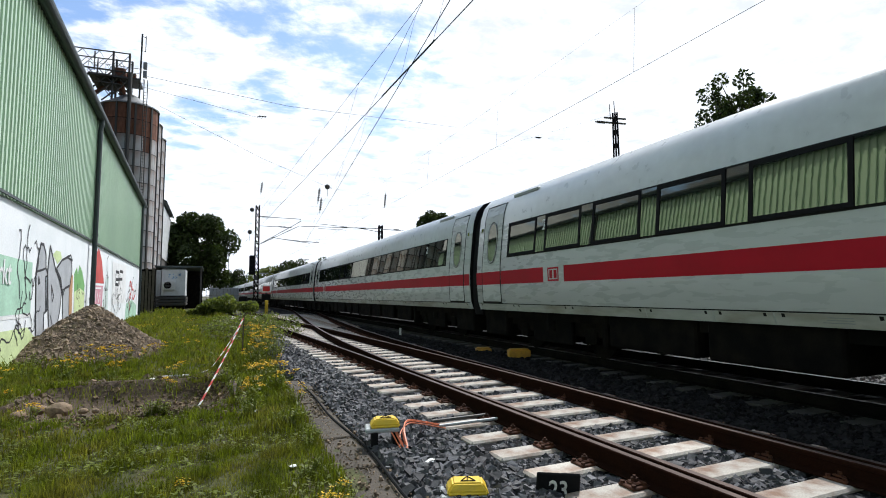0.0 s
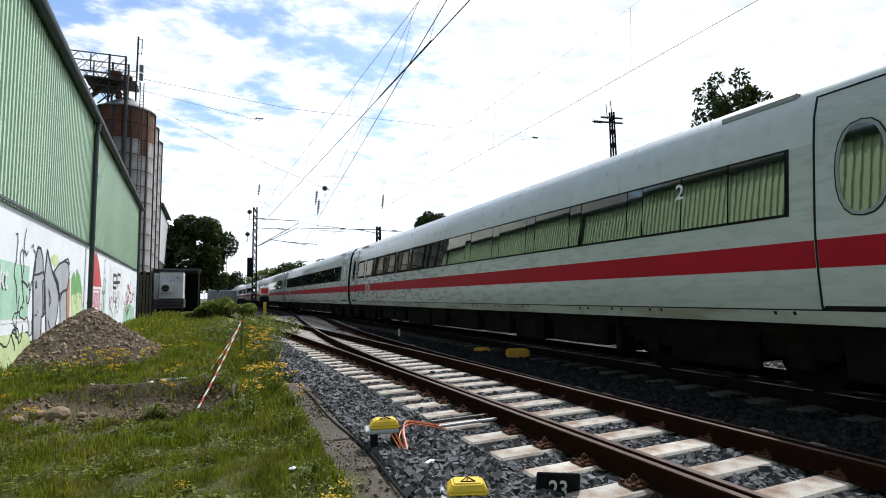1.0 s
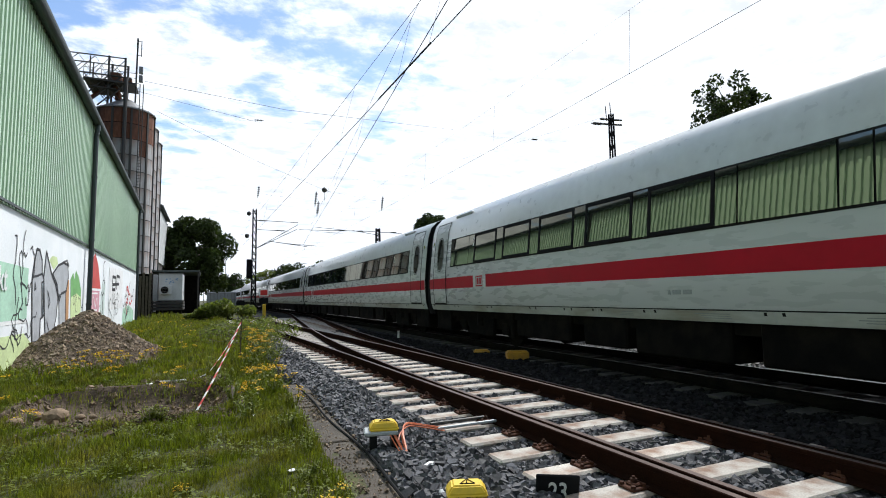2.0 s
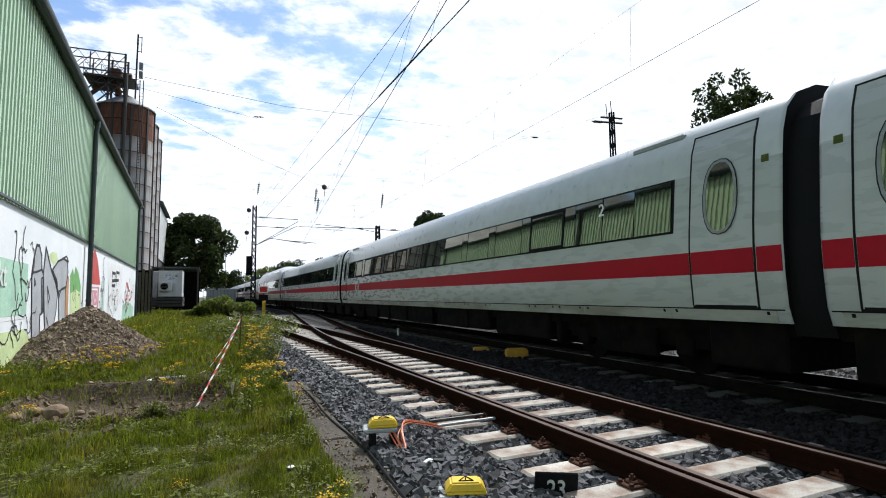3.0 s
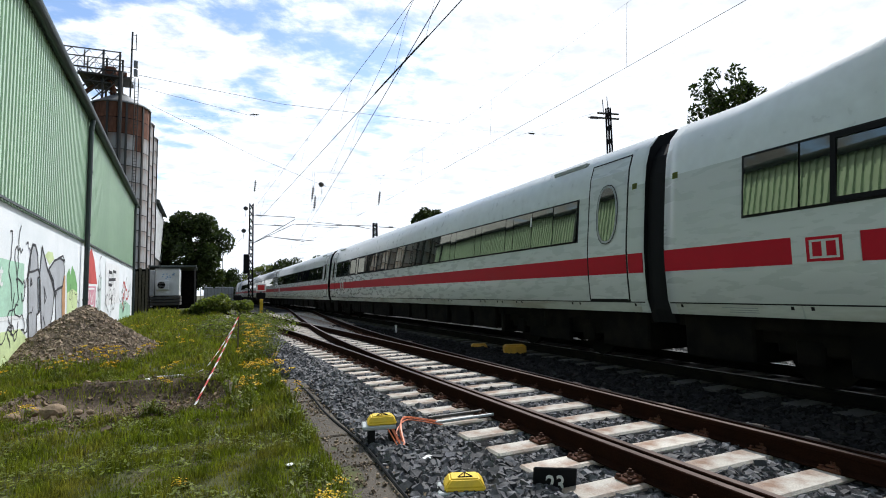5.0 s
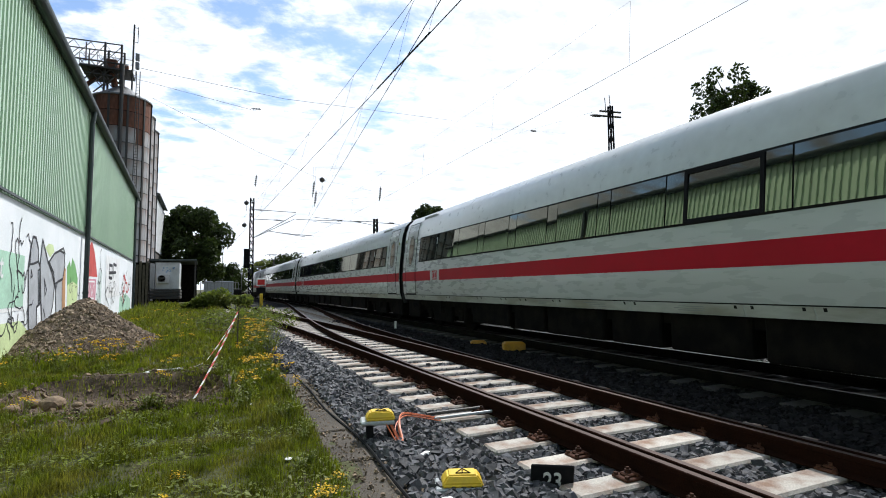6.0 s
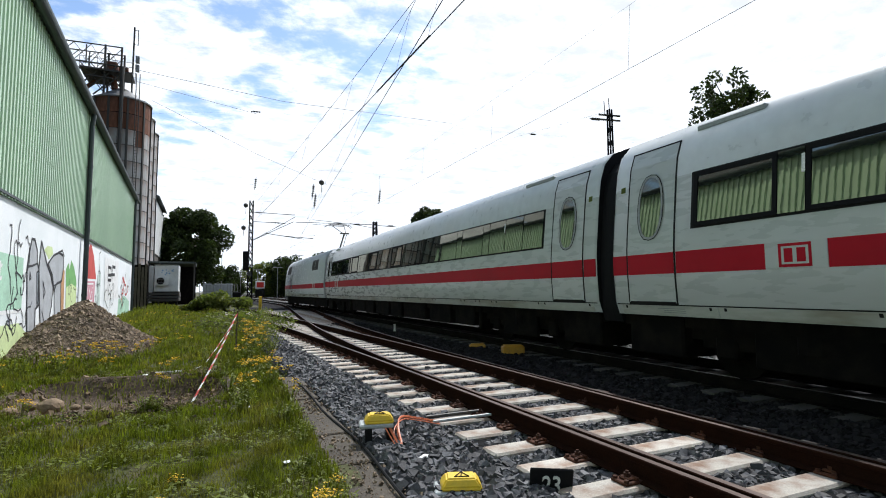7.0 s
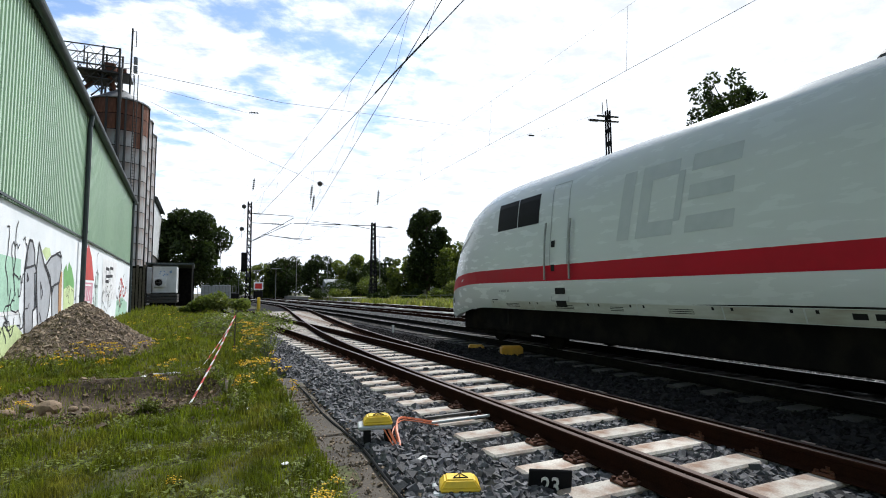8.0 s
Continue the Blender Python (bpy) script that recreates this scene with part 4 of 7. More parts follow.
def hall():
    h = empty("market_hall", "long hall with green corrugated cladding over a painted white wall", "hall")
    Y0, Y1 = -32.0, 45.3
    bm = bmesh.new()
    vs = []
    for y in (Y0, Y1):
        vs.append([bm.verts.new(wall_pt(y, z, p)) for z, p in ((-0.6, 0), (clad_z(y), 0), (clad_z(y), -0.25), (-0.6, -0.25))])
    for i in range(4):
        bm.faces.new((vs[0][i], vs[0][(i + 1) % 4], vs[1][(i + 1) % 4], vs[1][i]))
    bm.faces.new(vs[0][::-1]); bm.faces.new(vs[1])
    part("painted_wall", bm, M_RENDER, h)
    # corrugated sheets
    for a, b in ((Y0, 22.95), (23.25, 43.7), (43.9, Y1)):
        ys, y, k = [], a, 0
        while y < b:
            for dy, dp in ((0, 0.0), (0.105, 0.0), (0.122, 0.055), (0.218, 0.055)):
                ys.append((y + dy, dp))
            y += 0.24
        verts, faces = [], []
        for y, dp in ys:
            verts += [wall_pt(y, clad_z(y) - 0.03, 0.006 + dp), wall_pt(y, 8.12, 0.006 + dp)]
        for i in range(len(ys) - 1):
            faces.append((2 * i, 2 * i + 2, 2 * i + 3, 2 * i + 1))
        mesh_of("cladding_sheet", verts, faces, M_CLAD, h)
    bm = bmesh.new()
    for y0, y1 in ((Y0, Y1),):
        a = [wall_pt(y0, clad_z(y0) - 0.05, p) + Vector((0, 0, dz)) for p, dz in ((0.0, 0), (0.085, 0), (0.085, 0.055), (0.0, 0.06))]
        b = [wall_pt(y1, clad_z(y1) - 0.05, p) + Vector((0, 0, dz)) for p, dz in ((0.0, 0), (0.085, 0), (0.085, 0.055), (0.0, 0.06))]
        va, vb = [bm.verts.new(q) for q in a], [bm.verts.new(q) for q in b]
        for i in range(4):
            bm.faces.new((va[i], va[(i + 1) % 4], vb[(i + 1) % 4], vb[i]))
    part("drip_flashing", bm, M_GUTTER, h)
    # roof, end wall, back
    bm = bmesh.new()
    q = [wall_pt(Y0, 8.25, 0.2), wall_pt(Y1, 8.25, 0.2), wall_pt(Y1, 9.7, -12), wall_pt(Y0, 9.7, -12)]
    v = [bm.verts.new(p) for p in q] + [bm.verts.new(p - Vector((0, 0, 0.14))) for p in q]
    for f in ((0, 1, 2, 3), (7, 6, 5, 4), (0, 4, 5, 1), (1, 5, 6, 2), (2, 6, 7, 3), (3, 7, 4, 0)):
        bm.faces.new([v[i] for i in f])
    part("roof", bm, M_GUTTER, h)
    for y in (Y0, Y1):
        bm = bmesh.new()
        v = [bm.verts.new(wall_pt(y, z, p)) for z, p in ((-0.6, -0.26), (8.1, -0.05), (9.5, -11.9), (-0.6, -11.9))]
        w = [bm.verts.new(wall_pt(y - 0.2 * (1 if y > 0 else -1), z, p)) for z, p in ((-0.6, -0.26), (8.1, -0.05), (9.5, -11.9), (-0.6, -11.9))]
        bm.faces.new(v); bm.faces.new(w[::-1])
        for i in range(4):
            bm.faces.new((v[i], w[i], w[(i + 1) % 4], v[(i + 1) % 4]))
        part("end_wall", bm, M_CLAD, h)
    # half round gutter with brackets
    bm = bmesh.new()
    rings = []
    for y in (Y0, Y1 + 0.1):
        ring = []
        for i in range(9):
            a = math.pi * i / 8
            ring.append(bm.verts.new(wall_pt(y, 8.20 - 0.16 * math.sin(a), 0.22 - 0.14 * math.cos(a))))
        for i in range(8, -1, -1):
            a = math.pi * i / 8
            ring.append(bm.verts.new(wall_pt(y, 8.20 - 0.145 * math.sin(a), 0.22 - 0.125 * math.cos(a))))
        rings.append(ring)
    for i in range(18):
        bm.faces.new((rings[0][i], rings[0][(i + 1) % 18], rings[1][(i + 1) % 18], rings[1][i]))
    part("gutter", bm, M_GUTTER, h)
    for y in (23.1, 43.8):
        bm = bmesh.new()
        tube(bm, [wall_pt(y, 8.06, 0.22), wall_pt(y, 7.85, 0.20), wall_pt(y, 7.6, 0.17), wall_pt(y, -0.2, 0.17)], 0.085, 10)
        d = part("downpipe", bm, M_GUTTER, h, "dark green downpipe")
        for z in (1.2, 3.6, 6.0):
            bm = bmesh.new(); rod(bm, wall_pt(y, z, 0.17), wall_pt(y, z + 0.07, 0.17), 0.10, 10)
            part("pipe_clip", bm, M_GUTTER, d)
    # painted wall pictures: flat coats of colour
    paints = {k: mat("wall_paint_" + k, c, 0.7, spots=tuple(x * 0.7 for x in c), scale=2.0, amount=0.5, grain=20, grain_amt=0.1, bump=0.08) for k, c in dict(mint=(0.42, 0.66, 0.50), lime=(0.62, 0.74, 0.38), silver=(0.42, 0.44, 0.46), black=(0.02, 0.02, 0.025), green=(0.18, 0.42, 0.14), orange=(0.48, 0.26, 0.12), red=(0.55, 0.07, 0.06), pink=(0.62, 0.28, 0.34), white=(0.80, 0.81, 0.80), pale=(0.62, 0.72, 0.68), skyb=(0.55, 0.68, 0.74)).items()}

    def paint(colour, pts, proud=0.004, label=""):
        bm = bmesh.new(); wall_plate(bm, pts, proud)
        part("painted_shape", bm, paints[colour], h, label)

    def strokes(colour, lines, w, proud=0.009):
        verts, faces = [], []
        for pts in lines:
            for (y0, z0), (y1, z1) in zip(pts, pts[1:]):
                y0, y1 = y0 * 0.955, y1 * 0.955
                d = Vector((y1 - y0, z1 - z0)); L = d.length or 1e-3
                n = Vector((-d.y, d.x)) / L * w / 2; e = d / L * w * 0.35
                k = len(verts)
                verts += [wall_pt(y0 - e.x + n.x, z0 - e.y + n.y, proud), wall_pt(y1 + e.x + n.x, z1 + e.y + n.y, proud), wall_pt(y1 + e.x - n.x, z1 + e.y - n.y, proud), wall_pt(y0 - e.x - n.x, z0 - e.y - n.y, proud)]
                proud += 0.00004
                faces.append((k + 3, k + 2, k + 1, k))
        mesh_of("painted_stroke", verts, faces, paints[colour], h, kind="stuff")

    def curvy(y0, z0, n, sy, sz, rng):
        pts, a = [(y0, z0)], rng.uniform(0, 6)
        for _ in range(n):
            a += rng.uniform(-1.3, 1.3)
            pts.append((pts[-1][0] + sy * math.cos(a), pts[-1][1] + sz * math.sin(a)))
        return pts
    rng = random.Random(4)
    paint("mint", [(8.0, 0.95), (16.2, 0.95), (16.15, 2.15), (8.0, 2.25)], label="mint green sign field")
    paint("white", [(8.0, 0.86), (16.2, 0.86), (16.2, 0.94), (8.0, 0.94)], 0.008)
    paint("lime", [(4.0, -0.4), (16.2, -0.4), (17.0, 0.25), (16.0, 0.62), (4.0, 0.68)])
    paint("pale", [(-20, -0.3), (7.6, -0.3), (7.6, 2.4), (-20, 2.4)])
    m = Matrix.Translation(wall_pt(13.2, 1.60, 0.012)) @ Matrix(((0, 0, 1), (1, 0, 0), (0, 1, 0))).to_4x4() @ pose(0, 0, 0, 0, 0, 0)
    text_part("sign_word", "arkt", 0.72, paints["white"], m, h, "white word end arkt on the mint field", squeeze=0.9)
    # silver letters with black outlines
    def blob(colour, pts, outline=0.09):
        paint(colour, pts, 0.006)
        strokes("black", [pts + [pts[0]]], outline, 0.012)
    blob("silver", [(16.82, 0.34), (16.51, 1.89), (16.64, 2.31), (16.84, 2.67), (17.13, 2.67), (17.42, 2.43), (17.51, 2.10), (17.74, 1.93), (17.84, 0.97), (17.55, 0.90), (17.62, 0.32)], 0.07)
    blob("silver", [(18.03, 0.96), (17.72, 2.00), (17.87, 2.69), (18.63, 2.12), (19.21, 1.82), (19.60, 1.50), (19.51, 0.93), (19.18, 0.46), (18.51, 0.34), (18.22, 0.43)], 0.07)
    blob("silver", [(18.76, 2.13), (19.45, 2.41), (20.23, 2.54), (20.86, 2.49), (21.05, 2.14), (20.81, 1.69), (20.05, 1.59), (19.80, 1.34), (19.43, 1.83)], 0.07)
    blob("silver", [(19.75, 1.54), (20.72, 1.65), (20.91, 0.63), (20.01, 0.53)], 0.05)
    blob("skyb", [(17.51, 1.85), (17.74, 1.90), (17.96, 1.00), (17.72, 0.97)], 0.05)
    strokes("black", [[(16.55, 1.96), (16.99, 2.00), (17.46, 2.07)], [(18.26, 1.64), (18.61, 1.34), (18.44, 1.19), (18.26, 1.64)], [(16.81, 1.83), (16.95, 1.69), (16.80, 1.65), (16.81, 1.83)], [(20.06, 2.53), (20.72, 2.64), (21.05, 2.48)], [(18.34, 0.81), (18.60, 0.57)]], 0.06)
    paint("lime", [(18.25, 2.49), (18.64, 2.63), (19.24, 2.64), (19.43, 2.45), (18.88, 2.26)], 0.004)
    paint("orange", [(20.47, 0.65), (20.50, 1.48), (20.88, 2.08), (21.26, 2.02), (21.40, 0.80), (20.74, 0.61)], 0.004)
    paint("green", [(21.64, 1.34), (21.45, 2.07), (21.86, 2.31), (22.13, 2.09), (22.35, 2.42), (22.95, 2.20), (23.54, 1.74), (23.52, 1.44)], 0.006)
    paint("lime", [(21.70, 0.79), (21.60, 1.48), (22.58, 1.63), (23.61, 1.50), (23.59, 0.77)], 0.008)
    strokes("black", [curvy(22.2 + 0.4 * i, 1.5, 7, 0.18, 0.16, rng) for i in range(3)], 0.03)
    paint("red", [(25.40, 1.88), (25.56, 2.73), (26.02, 3.09), (26.54, 3.34), (27.50, 2.89), (28.51, 1.90)], 0.006, "red roof shape")
    paint("pink", [(25.57, 1.78), (28.20, 1.80), (28.17, 0.85), (26.14, 0.89)], 0.006)
    strokes("white", [[(26.03, 1.67), (27.73, 1.69), (27.63, 0.98), (26.39, 1.00), (26.03, 1.67)], [(26.50, 1.56), (27.11, 1.10), (27.46, 1.52)]], 0.07)
    paint("pale", [(28.4, 0.6), (29.0, 2.1), (30.0, 2.3), (30.1, 0.5)], 0.004)
    paint("white", [(31.58, 0.92), (31.25, 3.03), (37.54, 3.12), (37.79, 1.00)], 0.014, "white board on the wall")
    strokes("black", [[(32.6, 1.95), (32.6, 2.6), (33.9, 2.6), (33.9, 1.95), (32.6, 1.95)], [(34.4, 2.0), (34.4, 2.7), (35.8, 2.7)], [(32.8, 2.2), (35.6, 2.3)]], 0.16, 0.02)
    strokes("black", [curvy(31.6 + 0.7 * i, 1.4, 9, 0.28, 0.22, rng) for i in range(7)], 0.05, 0.02)
    strokes("black", [curvy(28.6 + 0.4 * i, 1.6, 9, 0.25, 0.25, rng) for i in range(4)], 0.045)
    strokes("red", [curvy(40.5 + 0.8 * i, 1.5, 8, 0.4, 0.25, rng) for i in range(4)], 0.14)
    strokes("black", [curvy(38.2 + 0.9 * i, 1.2, 9, 0.3, 0.25, rng) for i in range(7)], 0.07)
    paint("mint", [(38.0, -0.2), (38.4, 0.9), (42.0, 1.1), (45.6, 0.7), (45.8, -0.2)], 0.004)
    strokes("black", [curvy(15.2 + 0.2 * i, 1.3 + 0.15 * (i % 3), 10, 0.14, 0.2, rng) for i in range(6)], 0.04)
    strokes("black", [curvy(15.2 + 0.3 * i, 0.6, 9, 0.2, 0.14, rng) for i in range(5)], 0.035)


def silo(x, y, r, h, rust, cone=True):
    s = empty("grain_silo", "tall weathered steel grain silo with rusty top rings" if rust else "tall weathered grey steel grain silo", "silo", group="grain silos")
    N, rows = 20, 13
    zs = [h * i / rows for i in range(rows + 1)]
    meshes = []
    for m in (M_SILO, M_SILORUST):
        me = bpy.data.meshes.new("panel")
        w = 2 * math.pi / N
        vs = [(rr * math.cos(a), rr * math.sin(a), z) for rr in (r, r - 0.03) for a, z in ((0.02 * w, 0.03), (0.98 * w, 0.03), (0.98 * w, h / rows - 0.03), (0.02 * w, h / rows - 0.03))]
        me.from_pydata(vs, [], [(0, 1, 2, 3), (0, 4, 5, 1), (1, 5, 6, 2), (2, 6, 7, 3), (3, 7, 4, 0)])
        me.materials.append(m)
        meshes.append(me)
    for k in range(rows):
        for i in range(N):
            ob = new("panel", meshes[1 if rust and (k >= rows - 2 or (k == rows - 3 and i % 7 == 3)) else 0])
            ob.parent = s
            ob.matrix_world = pose(x, y, zs[k], 0, 0, 360.0 * i / N)
    bm = bmesh.new()
    rod(bm, (x, y, 0), (x, y, h), r - 0.04, 32)
    part("core", bm, M_UNDER, s)
    for i in range(N):
        if i % 2 == 0:
            a = 2 * math.pi * i / N
            bm = bmesh.new()
            box(bm, -0.09, 0.09, -0.06, 0.10, 0, h + 0.1, 0, Matrix.Translation((x + r * math.cos(a), y + r * math.sin(a), 0)) @ pose(0, 0, 0, 0, 0, math.degrees(a) - 90))
            part("stiffener", bm, M_DARKSTEEL, s)
    bm = bmesh.new()
    rod(bm, (x, y, h), (x, y, h + 1.5), r + 0.15, 24, 0.5)
    rod(bm, (x, y, h - 0.06), (x, y, h + 0.06), r + 0.14, 24)
    part("roof", bm, M_STEEL, s)


hall()
silo(-7.82, 60.0, 2.55, 20.2, True)
silo(-8.0, 66.5, 2.55, 20.7, False)
silo(-8.0, 72.5, 2.5, 20.7, False)


def headframe():
    t = empty("elevator_headframe", "rusty steel elevator gantry with platforms above the silos", "gantry")
    z0 = 21.3
    for x in (-9.3, -7.9):
        for y in (59, 61):
            bm = bmesh.new(); rod(bm, (x, y, z0 - 0.8), (x, y, 25.7), 0.10); part("post", bm, M_DARKSTEEL, t)
    for x in (-12.9, -10.9):
        for y in (59.2, 60.8):
            bm = bmesh.new(); rod(bm, (x, y, 23.6), (x, y, 25.5), 0.06); part("post", bm, M_DARKSTEEL, t)
    bars = []
    for y in (59, 61):
        bars += [((-13.6, 25.5), (-7.9, 25.65), 0.06, y), ((-13.6, 23.7), (-7.6, 23.7), 0.08, y)]
        for a, b in ((-13.4, -11.9), (-11.9, -10.5), (-10.5, -9.3), (-9.3, -7.9)):
            bars += [((a, 23.7), (b, 25.5), 0.035, y), ((b, 23.7), (a, 25.5), 0.025, y)]
        for a, b in ((-11.4, -9.3), (-9.3, -7.4), (-10.5, -8.2)):
            bars += [((a, 21.2), (b, 23.7), 0.07, y), ((b, 21.2), (a, 23.7), 0.05, y)]
    for (x0, z0b), (x1, z1b), rad, y in bars:
        bm = bmesh.new(); rod(bm, (x0, y, z0b), (x1, y, z1b), rad); part("brace", bm, M_DARKSTEEL, t)
    bm = bmesh.new()
    box(bm, -11.3, -6.9, 58.6, 61.3, 22.95, 23.12); box(bm, -10.9, -8.6, 58.8, 61, 22.3, 22.4)
    part("platform", bm, M_DARKSTEEL, t)
    bm = bmesh.new()
    box(bm, -9.4, -8.3, 59.4, 60.6, 23.15, 24.3, 0.1); rod(bm, (-8.2, 60, 23.7), (-7.4, 60, 23.7), 0.35, 12); rod(bm, (-9.4, 60, 23), (-11.5, 60, 20.9), 0.22, 8)
    rod(bm, (-8.8, 60, 23), (-8.3, 60, 20.8), 0.3, 8)
    part("drive_unit", bm, M_SILORUST, t)
    bm = bmesh.new()
    for y in (58.6, 61.3):
        for z in (23.6, 24.1):
            rod(bm, (-11.3, y, z), (-6.9, y, z), 0.025)
        for i in range(7):
            rod(bm, (-11.3 + 0.73 * i, y, 23.1), (-11.3 + 0.73 * i, y, 24.1), 0.025)
    part("handrail", bm, M_DARKSTEEL, t)
    bm = bmesh.new()
    for x in (-6.35, -6.05):
        rod(bm, (x, 57.05, 0.0), (x, 57.05, 22.5), 0.04)
    for i in range(70):
        rod(bm, (-6.35, 57.05, 0.3 * i + 0.5), (-6.05, 57.05, 0.3 * i + 0.5), 0.02, 4)
    rod(bm, (-7.55, 57.2, 0), (-7.55, 57.2, 23.0), 0.17, 8)
    part("ladder_and_spout", bm, M_DARKSTEEL, t)
    a = empty("antenna_mast", "thin radio mast with panel aerials on the silo", "antenna")
    bm = bmesh.new(); rod(bm, (-7.0, 59.5, 21), (-6.95, 59.5, 28.2), 0.09)
    rod(bm, (-6.6, 59.5, 26.3), (-6.6, 59.5, 28.0), 0.04); rod(bm, (-7, 59.5, 27.9), (-6.6, 59.5, 27.9), 0.03); rod(bm, (-7, 59.5, 26.4), (-6.6, 59.5, 26.4), 0.03)
    part("mast", bm, M_DARKSTEEL, a)
    for z in (23.6, 24.5):
        bm = bmesh.new(); box(bm, -6.75, -6.4, 59.3, 59.7, z, z + 0.7, 0.03); part("aerial", bm, M_STEEL, a)


headframe()


def yard_buildings():
    # wall colour stands for the shaded front, the white plate for the sunlit side
    g = empty("gabled_store", "gabled store beside the silos, walls darkened as shade, flank whitened as sunlit", "building")
    bm = bmesh.new()
    prof = [(-12.0, -0.3), (-5.85, -0.3), (-5.85, 13.6), (-8.4, 15.6), (-12.0, 15.6)]
    a = [bm.verts.new((x, 76.2, z)) for x, z in prof]; b = [bm.verts.new((x, 91, z)) for x, z in prof]
    for i in range(5):
        bm.faces.new((a[i], b[i], b[(i + 1) % 5], a[(i + 1) % 5]))
    bm.faces.new(a); bm.faces.new(b[::-1])
    part("wall", bm, M_BRICKDK, g)
    bm = bmesh.new(); box(bm, -5.84, -5.74, 77.0, 90.8, 6.4, 13.2); part("sunlit_flank", bm, M_TRAILER, g)
    bm = bmesh.new(); box(bm, -5.9, -5.45, 75.7, 91.3, 13.62, 13.8); part("eaves", bm, M_GUTTER, g)
    bm = bmesh.new(); tube(bm, [(-5.4, 75.7, 13.62), (-5.4, 91.3, 13.62)], 0.12, 8); part("gutter", bm, M_GUTTER, g)
    # open lean-to
    s = empty("lean_to_shed", "dark open lean-to shed with a flat roof", "shed")
    bm = bmesh.new(); box(bm, -7.5, -0.70, 66, 76, 4.55, 4.75, 0.02, None)
    part("roof", bm, M_GUTTER, s)
    for x in (-0.85, -4.4):
        bm = bmesh.new(); box(bm, x - 0.08, x + 0.08, 66.1, 66.3, -0.3, 4.55); part("post", bm, M_DARKSTEEL, s)
    bm = bmesh.new(); box(bm, -7.5, -0.75, 75.6, 75.8, -0.3, 4.55); part("back_wall", bm, M_UNDER, s)
    bm = bmesh.new(); box(bm, -7.4, -4.3, 52, 52.2, -0.3, 3.7); part("side_screen", bm, M_UNDER, s)
    for i in range(12):
        bm = bmesh.new(); box(bm, -7.3 + 0.25 * i, -7.12 + 0.25 * i, 51.9, 51.98, -0.3, 3.5 + 0.3 * (i % 2)); part("plank", bm, M_BARK, s)
    # cooled container on a trailer
    t = empty("cooling_trailer", "white cooling box with a wall fan unit on a dark trailer", "trailer")
    bm = bmesh.new(); box(bm, -4.55, -2.3, 62, 67, 1.35, 4.2, 0.04); part("box_body", bm, M_TRAILER, t)
    bm = bmesh.new(); box(bm, -5.05, -4.6, 62, 66.8, 1.35, 4.05, 0.03); part("side_panel", bm, M_GREY, t)
    for z in (1.35, 4.13):
        bm = bmesh.new(); box(bm, -4.58, -2.27, 61.95, 62.0, z, z + 0.08); part("edge_trim", bm, M_STEEL, t)
    bm = bmesh.new(); box(bm, -4.4, -3.25, 61.55, 61.97, 2.0, 2.95, 0.03); f = part("fan_unit", bm, M_TRAILER, t)
    bm = bmesh.new(); rod(bm, (-3.95, 61.53, 2.47), (-3.95, 61.56, 2.47), 0.36, 20); part("fan", bm, M_UNDER, f)
    bm = bmesh.new()
    for k in range(5):
        rod(bm, (-4.3, 61.5, 2.17 + 0.15 * k), (-3.6, 61.5, 2.17 + 0.15 * k), 0.012, 4)
    part("fan_guard", bm, M_STEEL, f)
    for i, z in enumerate((0.35, 0.68, 1.0)):
        bm = bmesh.new(); box(bm, -5.0, -2.2, 61.6, 67, z, z + 0.27, 0.02); part("side_board", bm, M_DARKSTEEL, t)
    for y in (63.5, 65):
        for x in (-4.7, -2.5):
            bm = bmesh.new(); rod(bm, (x - 0.1, y, 0.05), (x + 0.1, y, 0.05), 0.35, 16); part("wheel", bm, M_BLACK, t)
    bl = mat("faded_blue_print", (0.20, 0.36, 0.55), 0.5, bump=0)
    bm = bmesh.new()
    rng = random.Random(2)
    for i in range(14):
        x, z = -3.9 + rng.uniform(0, 1.1), 3.1 + rng.uniform(0, 0.6)
        rod(bm, (x, 61.99, z), (x, 61.995, z), rng.uniform(0.04, 0.10), 8)
    part("print", bm, bl, t, "faded blue dots printed on the box")


yard_buildings()


# ---- plants ----
def leaf_cloud(name, centres, radii, count, size, material, parent, seed, flat=1.0):
    """Many small leaf faces round given clump centres, gathered towards the rim of each clump."""
    rg = np.random.RandomState(seed)
    c, r = np.array(centres), np.array(radii)
    w = r ** 2 / np.sum(r ** 2)
    k = rg.choice(len(c), count, p=w)
    d = rg.normal(size=(count, 3)); d /= np.linalg.norm(d, axis=1)[:, None]
    rad = r[k] * (0.45 + 0.6 * rg.rand(count) ** 0.6)
    p = c[k] + d * rad[:, None] * np.array((1, 1, flat))
    u = rg.normal(size=(count, 3)); u /= np.linalg.norm(u, axis=1)[:, None]
    v = np.cross(u, rg.normal(size=(count, 3))); v /= np.linalg.norm(v, axis=1)[:, None]
    s = size * (0.6 + 0.8 * rg.rand(count))[:, None]
    verts = np.stack([p - u * s, p + v * s * 0.55, p + u * s, p - v * s * 0.55], 1).reshape(-1, 3)
    faces = np.arange(count * 4).reshape(-1, 4)
    return mesh_of(name, verts.tolist(), faces.tolist(), material, parent)


